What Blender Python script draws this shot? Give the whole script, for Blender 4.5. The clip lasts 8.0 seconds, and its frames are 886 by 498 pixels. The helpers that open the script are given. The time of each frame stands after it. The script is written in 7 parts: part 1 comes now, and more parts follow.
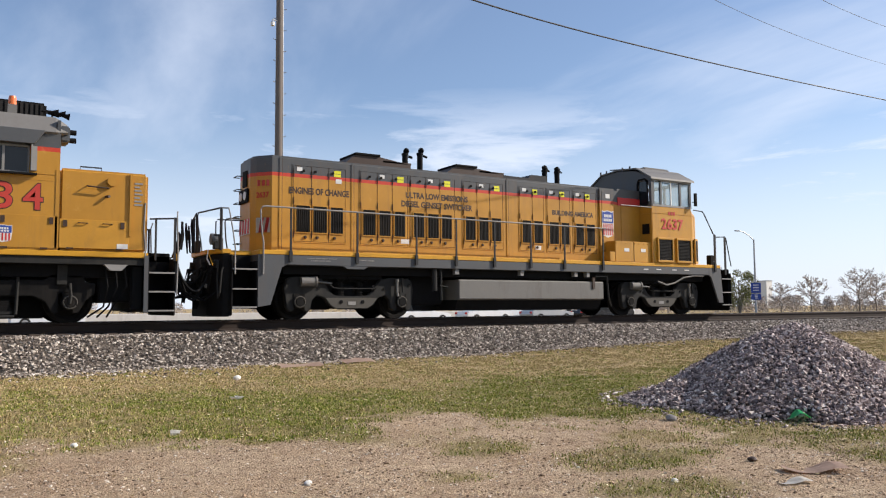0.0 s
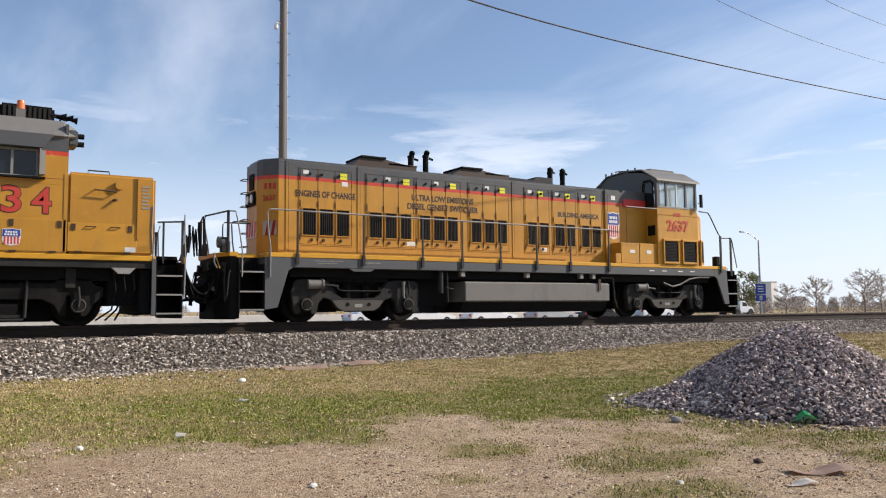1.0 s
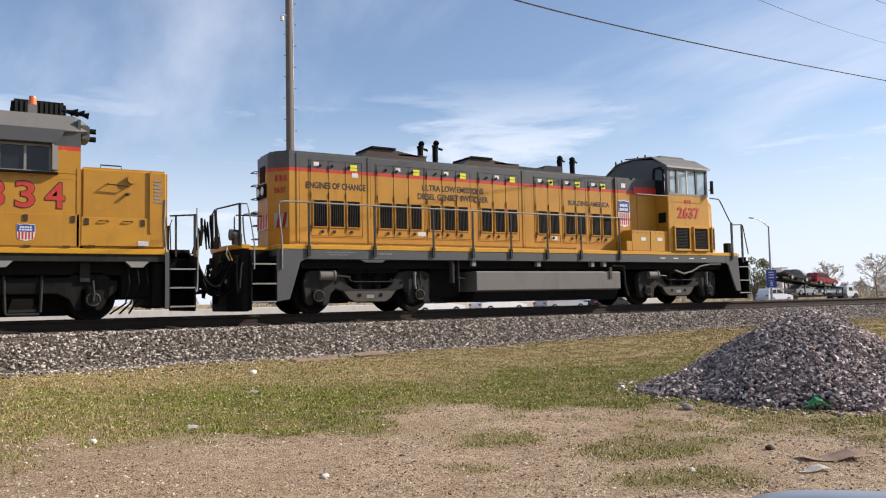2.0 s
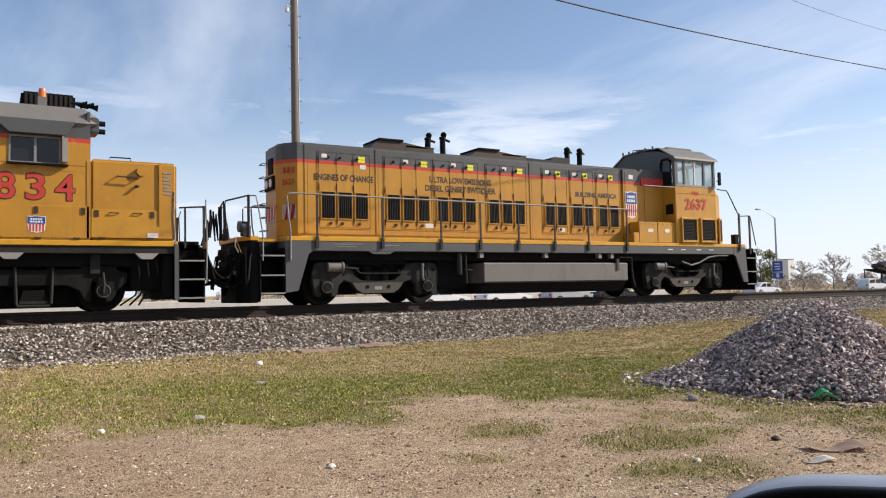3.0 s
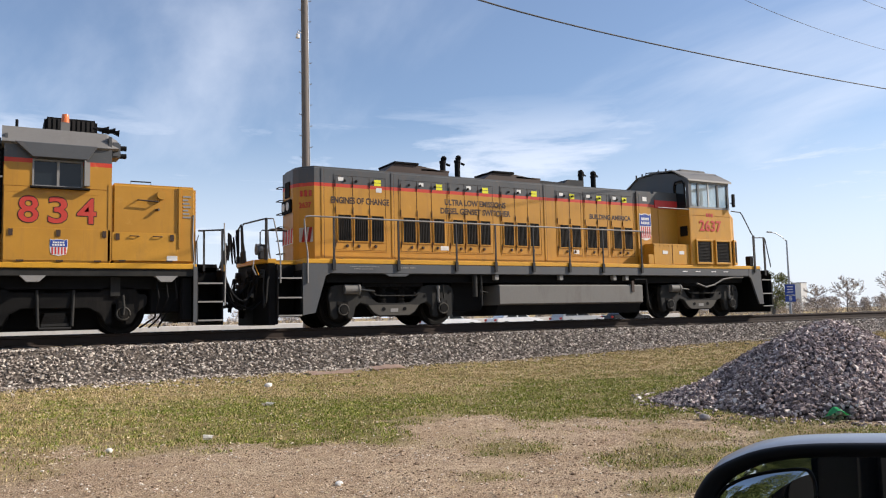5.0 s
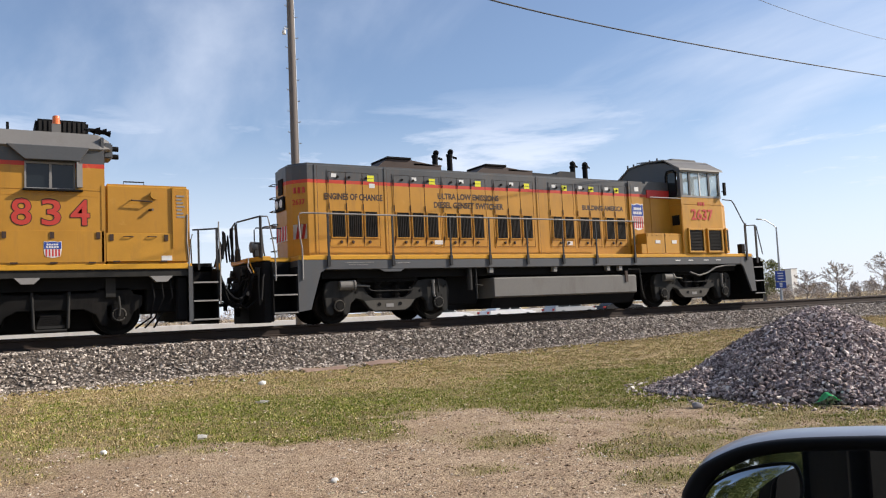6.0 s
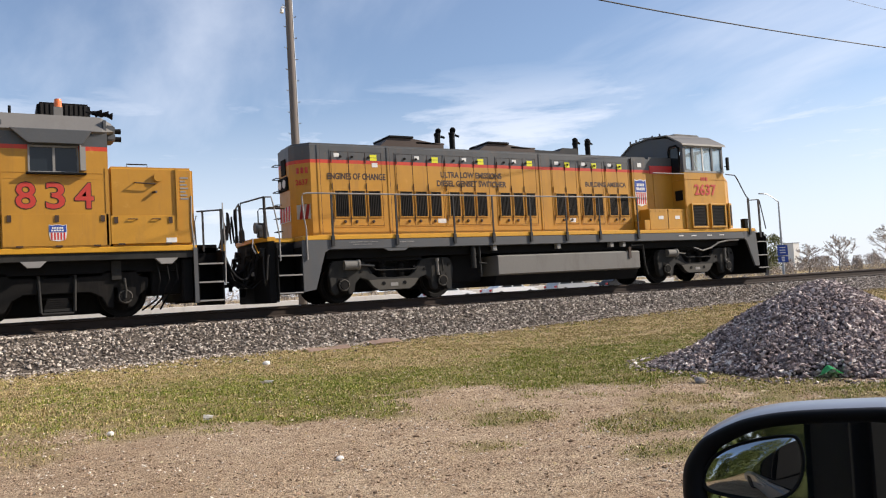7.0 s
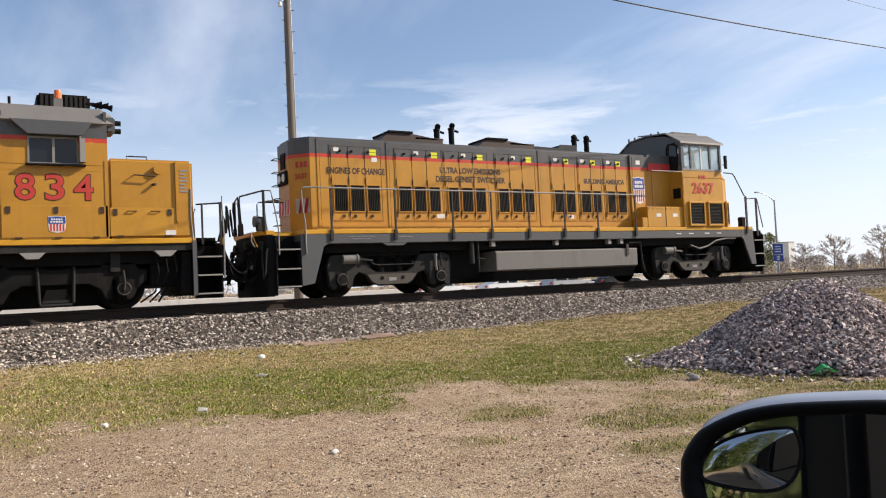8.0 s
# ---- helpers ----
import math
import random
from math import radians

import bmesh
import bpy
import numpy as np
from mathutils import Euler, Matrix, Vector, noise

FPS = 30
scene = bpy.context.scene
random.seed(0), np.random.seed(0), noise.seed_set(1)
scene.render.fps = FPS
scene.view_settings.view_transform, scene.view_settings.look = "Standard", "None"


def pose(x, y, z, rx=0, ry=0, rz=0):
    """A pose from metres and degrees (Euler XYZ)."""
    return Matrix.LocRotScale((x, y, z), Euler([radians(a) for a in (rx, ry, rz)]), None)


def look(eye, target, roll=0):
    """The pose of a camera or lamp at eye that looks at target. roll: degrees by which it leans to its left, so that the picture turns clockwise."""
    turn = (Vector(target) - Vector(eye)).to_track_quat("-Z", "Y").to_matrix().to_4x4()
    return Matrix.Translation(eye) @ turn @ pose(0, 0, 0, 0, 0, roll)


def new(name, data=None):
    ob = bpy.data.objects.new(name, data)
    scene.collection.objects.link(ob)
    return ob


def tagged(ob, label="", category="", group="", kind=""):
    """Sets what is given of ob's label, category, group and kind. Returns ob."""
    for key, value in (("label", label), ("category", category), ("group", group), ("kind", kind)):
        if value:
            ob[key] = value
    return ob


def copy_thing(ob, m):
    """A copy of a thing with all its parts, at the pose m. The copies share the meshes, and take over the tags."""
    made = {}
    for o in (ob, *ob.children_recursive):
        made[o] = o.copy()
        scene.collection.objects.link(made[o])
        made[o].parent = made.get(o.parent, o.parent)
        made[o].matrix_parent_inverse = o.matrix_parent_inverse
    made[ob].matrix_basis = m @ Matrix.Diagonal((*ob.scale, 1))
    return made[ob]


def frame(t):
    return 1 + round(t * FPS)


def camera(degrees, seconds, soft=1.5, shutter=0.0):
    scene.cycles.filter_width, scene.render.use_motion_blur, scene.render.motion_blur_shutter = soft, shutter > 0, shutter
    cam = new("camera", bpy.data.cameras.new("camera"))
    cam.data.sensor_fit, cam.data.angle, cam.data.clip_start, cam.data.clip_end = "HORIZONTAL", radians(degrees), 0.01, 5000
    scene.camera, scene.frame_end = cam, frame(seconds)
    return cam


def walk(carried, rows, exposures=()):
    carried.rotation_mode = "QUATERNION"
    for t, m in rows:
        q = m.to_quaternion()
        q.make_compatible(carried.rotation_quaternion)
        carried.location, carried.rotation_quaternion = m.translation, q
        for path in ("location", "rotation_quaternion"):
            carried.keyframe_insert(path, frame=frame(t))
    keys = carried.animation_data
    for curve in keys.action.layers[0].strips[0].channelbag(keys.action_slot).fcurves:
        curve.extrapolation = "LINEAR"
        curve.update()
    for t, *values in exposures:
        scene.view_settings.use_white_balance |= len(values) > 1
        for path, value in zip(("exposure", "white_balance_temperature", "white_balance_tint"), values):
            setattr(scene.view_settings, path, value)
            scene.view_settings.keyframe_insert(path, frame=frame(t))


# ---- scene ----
# World: x along the track, y across it away from the camera, z up from the rail tops.
cam = camera(59.0, 8.0, soft=1.15)
# seconds, x, y, z, yaw, pitch, lean
PATH = [
    (0.0, -0.0120, 0.0013, 0.2942, -31.570, 4.258, 0.339),
    (0.5, -0.0129, 0.0018, 0.3003, -31.538, 4.332, 0.218),
    (1.0, -0.0145, 0.0033, 0.2952, -31.283, 4.414, 0.505),
    (1.5, -0.0069, 0.0009, 0.2925, -30.912, 4.179, 0.872),
    (2.0, -0.0089, 0.0070, 0.2969, -30.626, 3.682, 1.156),
    (3.5, -0.0149, 0.0073, 0.2781, -29.992, 3.079, 0.969),
    (4.0, -0.0130, 0.0070, 0.2545, -29.336, 4.208, 0.685),
    (4.5, 0.0000, 0.0000, 0.2278, -28.672, 4.600, 1.188),
    (5.0, 0.0050, -0.0007, 0.2251, -29.509, 4.902, 1.333),
    (6.5, 0.0089, -0.0092, 0.2377, -30.061, 3.916, 3.090),
    (7.0, 0.0090, -0.0077, 0.2339, -29.900, 2.850, 3.274),
    (7.5, 0.0091, -0.0071, 0.2293, -29.964, 2.392, 3.281),
    (8.0, 0.0044, -0.0054, 0.2279, -30.179, 2.514, 2.723),
]


def camera_pose(x, y, z, yaw, pitch, lean):
    return pose(x, y, z, 90 + pitch, 0, yaw) @ pose(0, 0, 0, 0, 0, -lean)


walk(cam, [(t, camera_pose(*q)) for t, *q in PATH], exposures=[(0, 0.36, 6330, 13), (2, 0.37, 6420, 13), (3.5, 0.40, 6520, 13), (5, 0.37, 6340, 13), (6.5, 0.39, 6420, 13), (8, 0.44, 6600, 14)])

TRACK = 20.08      # y of the track's middle line
GROUND = -0.95     # the lot beside the track

# ---- light ----
SUN_AZ, SUN_EL = 111.7, 32.0
world = bpy.data.worlds.new("sky")
scene.world = world
world.use_nodes = True


def build_sky():
    nt = world.node_tree
    nt.nodes.clear()
    N, L = nt.nodes.new, nt.links.new
    out, bg = N("ShaderNodeOutputWorld"), N("ShaderNodeBackground")
    sky = N("ShaderNodeTexSky")
    sky.sky_type, sky.sun_disc = "NISHITA", False
    sky.sun_elevation, sky.sun_rotation = radians(SUN_EL), radians(SUN_AZ)
    sky.air_density, sky.dust_density, sky.ozone_density = 1.0, 0.5, 3.0
    tc = N("ShaderNodeTexCoord")
    # thin high clouds, laid out on a flat layer far above
    sep = N("ShaderNodeSeparateXYZ")
    L(tc.outputs["Generated"], sep.inputs[0])
    zz = N("ShaderNodeMath"); zz.operation = "MAXIMUM"; zz.inputs[1].default_value = 0.0
    L(sep.outputs["Z"], zz.inputs[0])
    za = N("ShaderNodeMath"); za.operation = "ADD"; za.inputs[1].default_value = 0.22
    L(zz.outputs[0], za.inputs[0])
    dx, dy = N("ShaderNodeMath"), N("ShaderNodeMath")
    dx.operation = dy.operation = "DIVIDE"
    L(sep.outputs["X"], dx.inputs[0]); L(za.outputs[0], dx.inputs[1])
    L(sep.outputs["Y"], dy.inputs[0]); L(za.outputs[0], dy.inputs[1])
    com = N("ShaderNodeCombineXYZ")
    L(dx.outputs[0], com.inputs[0]); L(dy.outputs[0], com.inputs[1])
    mp = N("ShaderNodeMapping")
    mp.inputs["Rotation"].default_value = (0, 0, radians(24))
    mp.inputs["Scale"].default_value = (1.0, 0.42, 1)
    L(com.outputs[0], mp.inputs["Vector"])
    n1 = N("ShaderNodeTexNoise")
    n1.inputs["Scale"].default_value, n1.inputs["Detail"].default_value = 1.5, 10
    n1.inputs["Roughness"].default_value, n1.inputs["Distortion"].default_value = 0.55, 0.35
    L(mp.outputs[0], n1.inputs["Vector"])
    ramp = N("ShaderNodeMapRange")
    ramp.interpolation_type = "SMOOTHSTEP"
    ramp.inputs["From Min"].default_value, ramp.inputs["From Max"].default_value = 0.40, 0.78
    ramp.inputs["To Min"].default_value, ramp.inputs["To Max"].default_value = 0.07, 0.74
    L(n1.outputs["Fac"], ramp.inputs["Value"])
    # pale haze that thickens towards the horizon
    hz = N("ShaderNodeMapRange")
    hz.interpolation_type = "SMOOTHSTEP"
    hz.inputs["From Min"].default_value, hz.inputs["From Max"].default_value = 0.0, 0.30
    hz.inputs["To Min"].default_value, hz.inputs["To Max"].default_value = 0.80, 0.0
    L(sep.outputs["Z"], hz.inputs["Value"])
    # long flat cloud banks low over the horizon
    mp2 = N("ShaderNodeMapping")
    mp2.inputs["Scale"].default_value = (3.2, 3.2, 17.0)
    mp2.inputs["Location"].default_value = (0.4, 0.0, 0.35)
    L(tc.outputs["Generated"], mp2.inputs["Vector"])
    n2 = N("ShaderNodeTexNoise")
    n2.inputs["Scale"].default_value, n2.inputs["Detail"].default_value = 1.0, 9
    n2.inputs["Roughness"].default_value, n2.inputs["Distortion"].default_value = 0.6, 0.25
    L(mp2.outputs[0], n2.inputs["Vector"])
    bank = N("ShaderNodeMapRange")
    bank.interpolation_type = "SMOOTHSTEP"
    bank.inputs["From Min"].default_value, bank.inputs["From Max"].default_value = 0.47, 0.66
    bank.inputs["To Max"].default_value = 0.9
    L(n2.outputs["Fac"], bank.inputs["Value"])
    low = N("ShaderNodeMapRange")
    low.interpolation_type = "SMOOTHSTEP"
    low.inputs["From Min"].default_value, low.inputs["From Max"].default_value = 0.30, 0.17
    L(sep.outputs["Z"], low.inputs["Value"])
    lb = N("ShaderNodeMath"); lb.operation = "MULTIPLY"
    L(bank.outputs[0], lb.inputs[0]); L(low.outputs[0], lb.inputs[1])
    m0 = N("ShaderNodeMath"); m0.operation = "MAXIMUM"
    L(ramp.outputs[0], m0.inputs[0]); L(lb.outputs[0], m0.inputs[1])
    mx = N("ShaderNodeMath"); mx.operation = "MAXIMUM"
    L(m0.outputs[0], mx.inputs[0]); L(hz.outputs[0], mx.inputs[1])
    mix = N("ShaderNodeMix"); mix.data_type = "RGBA"
    L(mx.outputs[0], mix.inputs["Factor"])
    L(sky.outputs[0], mix.inputs["A"])
    mix.inputs["B"].default_value = (6.3, 6.9, 7.8, 1)
    L(mix.outputs["Result"], bg.inputs[0])
    bg.inputs[1].default_value = 0.107
    L(bg.outputs[0], out.inputs[0])


build_sky()
sun = new("sun", bpy.data.lights.new("sun", "SUN"))
sun.data.energy, sun.data.angle, sun.data.color = 5.0, radians(0.6), (1.0, 0.91, 0.78)
_az, _el = radians(SUN_AZ), radians(SUN_EL)
SUN_DIR = Vector((math.sin(_az) * math.cos(_el), math.cos(_az) * math.cos(_el), math.sin(_el)))
sun.matrix_world = look(Vector((60, -10, 40)), Vector((60, -10, 40)) - SUN_DIR)

# ---- materials ----


def material(name, rough=0.6, metal=0.0, spec=0.4):
    m = bpy.data.materials.new(name)
    m.use_nodes = True
    b = m.node_tree.nodes["Principled BSDF"]
    b.inputs["Roughness"].default_value, b.inputs["Metallic"].default_value = rough, metal
    b.inputs["Specular IOR Level"].default_value = spec
    return m, m.node_tree, b


def noise_node(nt, scale, detail=5, coord="Object", stretch=(1, 1, 1), rough=0.6):
    tc, mp, n = nt.nodes.new("ShaderNodeTexCoord"), nt.nodes.new("ShaderNodeMapping"), nt.nodes.new("ShaderNodeTexNoise")
    mp.inputs["Scale"].default_value = stretch
    n.inputs["Scale"].default_value, n.inputs["Detail"].default_value, n.inputs["Roughness"].default_value = scale, detail, rough
    nt.links.new(tc.outputs[coord], mp.inputs["Vector"])
    nt.links.new(mp.outputs[0], n.inputs["Vector"])
    return n.outputs["Fac"]


def ramp_node(nt, fac, stops, mode="LINEAR"):
    r = nt.nodes.new("ShaderNodeValToRGB")
    r.color_ramp.interpolation = mode
    while len(r.color_ramp.elements) < len(stops):
        r.color_ramp.elements.new(0.5)
    for e, (p, c) in zip(r.color_ramp.elements, stops):
        e.position, e.color = p, (*c, 1)
    nt.links.new(fac, r.inputs[0])
    return r.outputs[0]


def mix_node(nt, fac, a, b, mode="MIX"):
    m = nt.nodes.new("ShaderNodeMix")
    m.data_type, m.blend_type = "RGBA", mode
    for key, v in (("Factor", fac), ("A", a), ("B", b)):
        if isinstance(v, (int, float)):
            m.inputs[key].default_value = v
        elif isinstance(v, tuple):
            m.inputs[key].default_value = (*v, 1)
        else:
            nt.links.new(v, m.inputs[key])
    return m.outputs["Result"]


def bump_node(nt, b, height, strength, dist=0.01):
    n = nt.nodes.new("ShaderNodeBump")
    n.inputs["Strength"].default_value, n.inputs["Distance"].default_value = strength, dist
    nt.links.new(height, n.inputs["Height"])
    nt.links.new(n.outputs[0], b.inputs["Normal"])


def paint(name, colour, rough=0.45, wear=(0.12, 0.08, 0.05), dirt=0.35, metal=0.0, scale=1.6, streak=True, spec=0.4):
    """Painted metal with blotchy dirt at two scales and run-down streaks."""
    m, nt, b = material(name, rough, metal, spec)
    big = noise_node(nt, scale, 6)
    fine = noise_node(nt, 22, 4)
    base = mix_node(nt, big, tuple(c * 0.86 for c in colour), tuple(min(1, c * 1.1) for c in colour))
    mask = ramp_node(nt, noise_node(nt, 2.6, 8, stretch=(1, 1, 0.25 if streak else 1), rough=0.7), [(0.5, (0, 0, 0)), (0.82, (dirt, dirt, dirt))])
    c = mix_node(nt, mask, base, wear)
    c = mix_node(nt, 0.12, c, ramp_node(nt, fine, [(0.3, (0.25, 0.25, 0.25)), (0.7, (0.9, 0.9, 0.9))]), "MULTIPLY")
    nt.links.new(c, b.inputs["Base Color"])
    r = nt.nodes.new("ShaderNodeMapRange")
    r.inputs["To Min"].default_value, r.inputs["To Max"].default_value = rough - 0.1, rough + 0.2
    nt.links.new(big, r.inputs["Value"])
    nt.links.new(r.outputs[0], b.inputs["Roughness"])
    bump_node(nt, b, fine, 0.08, 0.004)
    return m


YELLOW, RED, GREY = (0.49, 0.238, 0.024), (0.56, 0.048, 0.022), (0.080, 0.083, 0.086)


def livery(name, z_red, z_grey):
    """Body paint in bands: yellow below, a red line, grey above; weathered."""
    m, nt, b = material(name, 0.42)
    tc, sep = nt.nodes.new("ShaderNodeTexCoord"), nt.nodes.new("ShaderNodeSeparateXYZ")
    nt.links.new(tc.outputs["Object"], sep.inputs[0])
    div = nt.nodes.new("ShaderNodeMath"); div.operation = "DIVIDE"; div.inputs[1].default_value = 6.0
    nt.links.new(sep.outputs["Z"], div.inputs[0])
    base = ramp_node(nt, div.outputs[0], [(0, YELLOW), (z_red / 6, RED), (z_grey / 6, GREY)], "CONSTANT")
    big = noise_node(nt, 1.1, 6)
    c = mix_node(nt, 0.55, base, ramp_node(nt, big, [(0.25, (0.62, 0.6, 0.56)), (0.7, (1, 1, 1))]), "MULTIPLY")
    streaks = ramp_node(nt, noise_node(nt, 5.0, 7, stretch=(1, 1, 0.12), rough=0.7), [(0.52, (0, 0, 0)), (0.85, (0.45, 0.45, 0.45))])
    c = mix_node(nt, streaks, c, (0.16, 0.09, 0.045))
    pale = ramp_node(nt, noise_node(nt, 3.2, 7, rough=0.75), [(0.60, (0, 0, 0)), (0.76, (0.28, 0.28, 0.28))])
    c = mix_node(nt, pale, c, (0.72, 0.44, 0.13))
    nt.links.new(c, b.inputs["Base Color"])
    r = nt.nodes.new("ShaderNodeMapRange")
    r.inputs["To Min"].default_value, r.inputs["To Max"].default_value = 0.32, 0.62
    nt.links.new(noise_node(nt, 4, 5), r.inputs["Value"])
    nt.links.new(r.outputs[0], b.inputs["Roughness"])
    bump_node(nt, b, noise_node(nt, 1.8, 3), 0.12, 0.02)
    return m


M_LIVERY = livery("weathered_livery_paint", 3.665, 3.755)
M_YELLOW = paint("yellow_paint", (0.52, 0.255, 0.024), dirt=0.5)
M_STRIPE = paint("yellow_edge_paint", (0.62, 0.31, 0.018), dirt=0.3)
M_RED = paint("red_paint", (0.55, 0.035, 0.03), dirt=0.2)
M_GREY = paint("grey_paint", (0.080, 0.084, 0.089), rough=0.55)
M_ROOF = paint("roof_grey_paint", (0.165, 0.157, 0.145), rough=0.6, wear=(0.10, 0.08, 0.06))
M_TANK = paint("tank_grey_paint", (0.27, 0.26, 0.245), rough=0.6, wear=(0.12, 0.1, 0.08), dirt=0.6)
M_TANKSIDE = paint("dusty_tank_side", (0.17, 0.162, 0.148), rough=0.65, wear=(0.09, 0.078, 0.062), dirt=0.7)
M_UNDER = paint("grimy_running_gear", (0.011, 0.0105, 0.010), spec=0.15, rough=0.85, wear=(0.05, 0.042, 0.035), dirt=0.5)
M_FRAME = paint("dusty_truck_frame", (0.026, 0.0255, 0.024), spec=0.2, rough=0.75, wear=(0.075, 0.068, 0.055), dirt=0.5)
M_BLACK = paint("black_paint", (0.008, 0.008, 0.0085), spec=0.15, rough=0.8, wear=(0.025, 0.022, 0.02), dirt=0.3)
M_DARK = paint("dark_grille", (0.010, 0.009, 0.008), spec=0.15, rough=0.8, dirt=0.2)
M_SLAT = paint("grille_slat", (0.022, 0.02, 0.018), spec=0.2, rough=0.6, dirt=0.2)
M_WHITE = paint("white_paint", (0.72, 0.71, 0.68), rough=0.5, dirt=0.25)
M_POST = paint("dark_rail_post", (0.028, 0.029, 0.031), rough=0.6, spec=0.25)
M_LETTER = paint("brown_black_lettering", (0.05, 0.028, 0.018), rough=0.5, dirt=0.1)
M_NUMBER = paint("red_lettering", (0.50, 0.045, 0.03), rough=0.5, dirt=0.3, wear=(0.55, 0.3, 0.1))
M_LIME = paint("yellow_green_sticker", (0.75, 0.72, 0.02), rough=0.4, dirt=0.15)
M_BLUE = paint("blue_paint", (0.03, 0.07, 0.32), rough=0.4, dirt=0.1)
M_ORANGE = paint("orange_lens", (0.75, 0.18, 0.05), rough=0.25, dirt=0.05)
# rust, with the shadow along the rail darkened into its colour
M_RUST = paint("rusty_shaded_rail_side", (0.036, 0.024, 0.018), rough=0.85, wear=(0.016, 0.013, 0.011), dirt=0.6)
M_RAILTOP = paint("polished_rail_top", (0.55, 0.54, 0.52), rough=0.3, metal=1.0, dirt=0.2)
M_TIE = paint("tarred_wooden_tie", (0.06, 0.045, 0.035), rough=0.9, streak=False)
M_POLE = paint("weathered_wood_pole", (0.17, 0.148, 0.132), rough=0.85)
M_WIRE = paint("black_cable", (0.02, 0.02, 0.022), rough=0.6)
M_GALV = paint("galvanised_steel", (0.35, 0.36, 0.37), rough=0.45, metal=0.6)
# grey bark of the far trees, lightened to paint in distance haze
M_BARK = paint("haze_paled_bark", (0.21, 0.18, 0.155), rough=0.9)
M_CARD = paint("weathered_board", (0.52, 0.38, 0.30), rough=0.85, streak=False)
M_PALE = paint("pale_litter", (0.75, 0.72, 0.66), rough=0.7, streak=False, dirt=0.2)
M_GREENBAG = paint("green_plastic", (0.05, 0.55, 0.18), rough=0.3, dirt=0.05)
M_CARWHITE = paint("white_car_paint", (0.75, 0.76, 0.77), rough=0.25, dirt=0.05)
M_CARBLACK = paint("black_car_paint", (0.015, 0.016, 0.02), rough=0.2, dirt=0.05)
M_CARRED = paint("red_car_paint", (0.28, 0.02, 0.03), rough=0.22, dirt=0.05)
M_CARSILVER = paint("silver_car_paint", (0.45, 0.46, 0.48), rough=0.3, metal=0.6, dirt=0.05)
M_TYRE = paint("tyre_rubber", (0.02, 0.02, 0.02), rough=0.85)
M_ASPHALT = paint("asphalt", (0.06, 0.06, 0.06), rough=0.9, streak=False, wear=(0.1, 0.1, 0.095))
M_WALL = paint("pale_render_wall", (0.55, 0.53, 0.5), rough=0.8)
M_DUST = paint("pale_dust_on_casting", (0.085, 0.078, 0.066), rough=0.85, wear=(0.03, 0.028, 0.025), dirt=0.6)
M_ROCK = paint("grey_rock", (0.30, 0.275, 0.26), rough=0.9, streak=False)
M_PLASTIC = paint("black_mirror_plastic", (0.006, 0.006, 0.0065), spec=0.2, rough=0.5, dirt=0.05, streak=False)


def glass(name, tint, rough=0.05):
    m, nt, b = material(name, rough, 0.0, 0.6)
    b.inputs["Base Color"].default_value = (*tint, 1)
    b.inputs["Transmission Weight"].default_value = 0.75
    b.inputs["IOR"].default_value = 1.45
    return m


M_GLASS = glass("cab_glass", (0.52, 0.58, 0.58))
m, nt, b = material("dark_window_glass", 0.06, 0.0, 0.7)
b.inputs["Base Color"].default_value = (0.012, 0.016, 0.019, 1)
M_DARKGLASS = m
b.inputs["Specular IOR Level"].default_value = 0.35
m, nt, b = material("silvered_mirror", 0.02, 1.0)
b.inputs["Base Color"].default_value = (0.55, 0.57, 0.56, 1)
M_MIRROR = m


def stones(name, stops, rough=0.85):
    m, nt, b = material(name, rough, 0, 0.25)
    g = nt.nodes.new("ShaderNodeNewGeometry")
    c = ramp_node(nt, g.outputs["Random Per Island"], stops)
    c = mix_node(nt, 0.45, c, ramp_node(nt, noise_node(nt, 30, 5), [(0.3, (0.5, 0.5, 0.5)), (0.7, (1, 1, 1))]), "MULTIPLY")
    nt.links.new(c, b.inputs["Base Color"])
    bump_node(nt, b, noise_node(nt, 60, 4), 0.4, 0.01)
    return m


M_BALLAST = stones("ballast_stone", [(0, (0.06, 0.048, 0.04)), (0.3, (0.19, 0.155, 0.127)), (0.7, (0.40, 0.34, 0.285)), (1, (0.76, 0.68, 0.58))])
M_PILE = stones("purple_grey_crushed_stone", [(0, (0.085, 0.065, 0.062)), (0.45, (0.26, 0.20, 0.187)), (0.8, (0.50, 0.40, 0.365)), (1, (0.84, 0.75, 0.68))])
M_PEBBLE = stones("lot_pebble", [(0, (0.19, 0.125, 0.08)), (0.35, (0.38, 0.265, 0.175)), (0.75, (0.58, 0.44, 0.31)), (1, (0.9, 0.82, 0.69))])
M_GRASS = stones("grass_blade", [(0, (0.085, 0.125, 0.012)), (0.5, (0.23, 0.285, 0.03)), (0.8, (0.42, 0.39, 0.085)), (1, (0.70, 0.60, 0.30))], 0.7)
M_STRAW = stones("dry_grass_blade", [(0, (0.22, 0.16, 0.05)), (0.5, (0.46, 0.35, 0.16)), (1, (0.74, 0.60, 0.34))], 0.8)
M_LEAF = stones("small_green_leaf", [(0, (0.05, 0.075, 0.02)), (0.6, (0.09, 0.12, 0.035)), (1, (0.16, 0.17, 0.06))], 0.7)
M_OLIVE = stones("olive_leaf", [(0, (0.10, 0.11, 0.03)), (0.6, (0.20, 0.20, 0.07)), (1, (0.33, 0.31, 0.13))], 0.7)
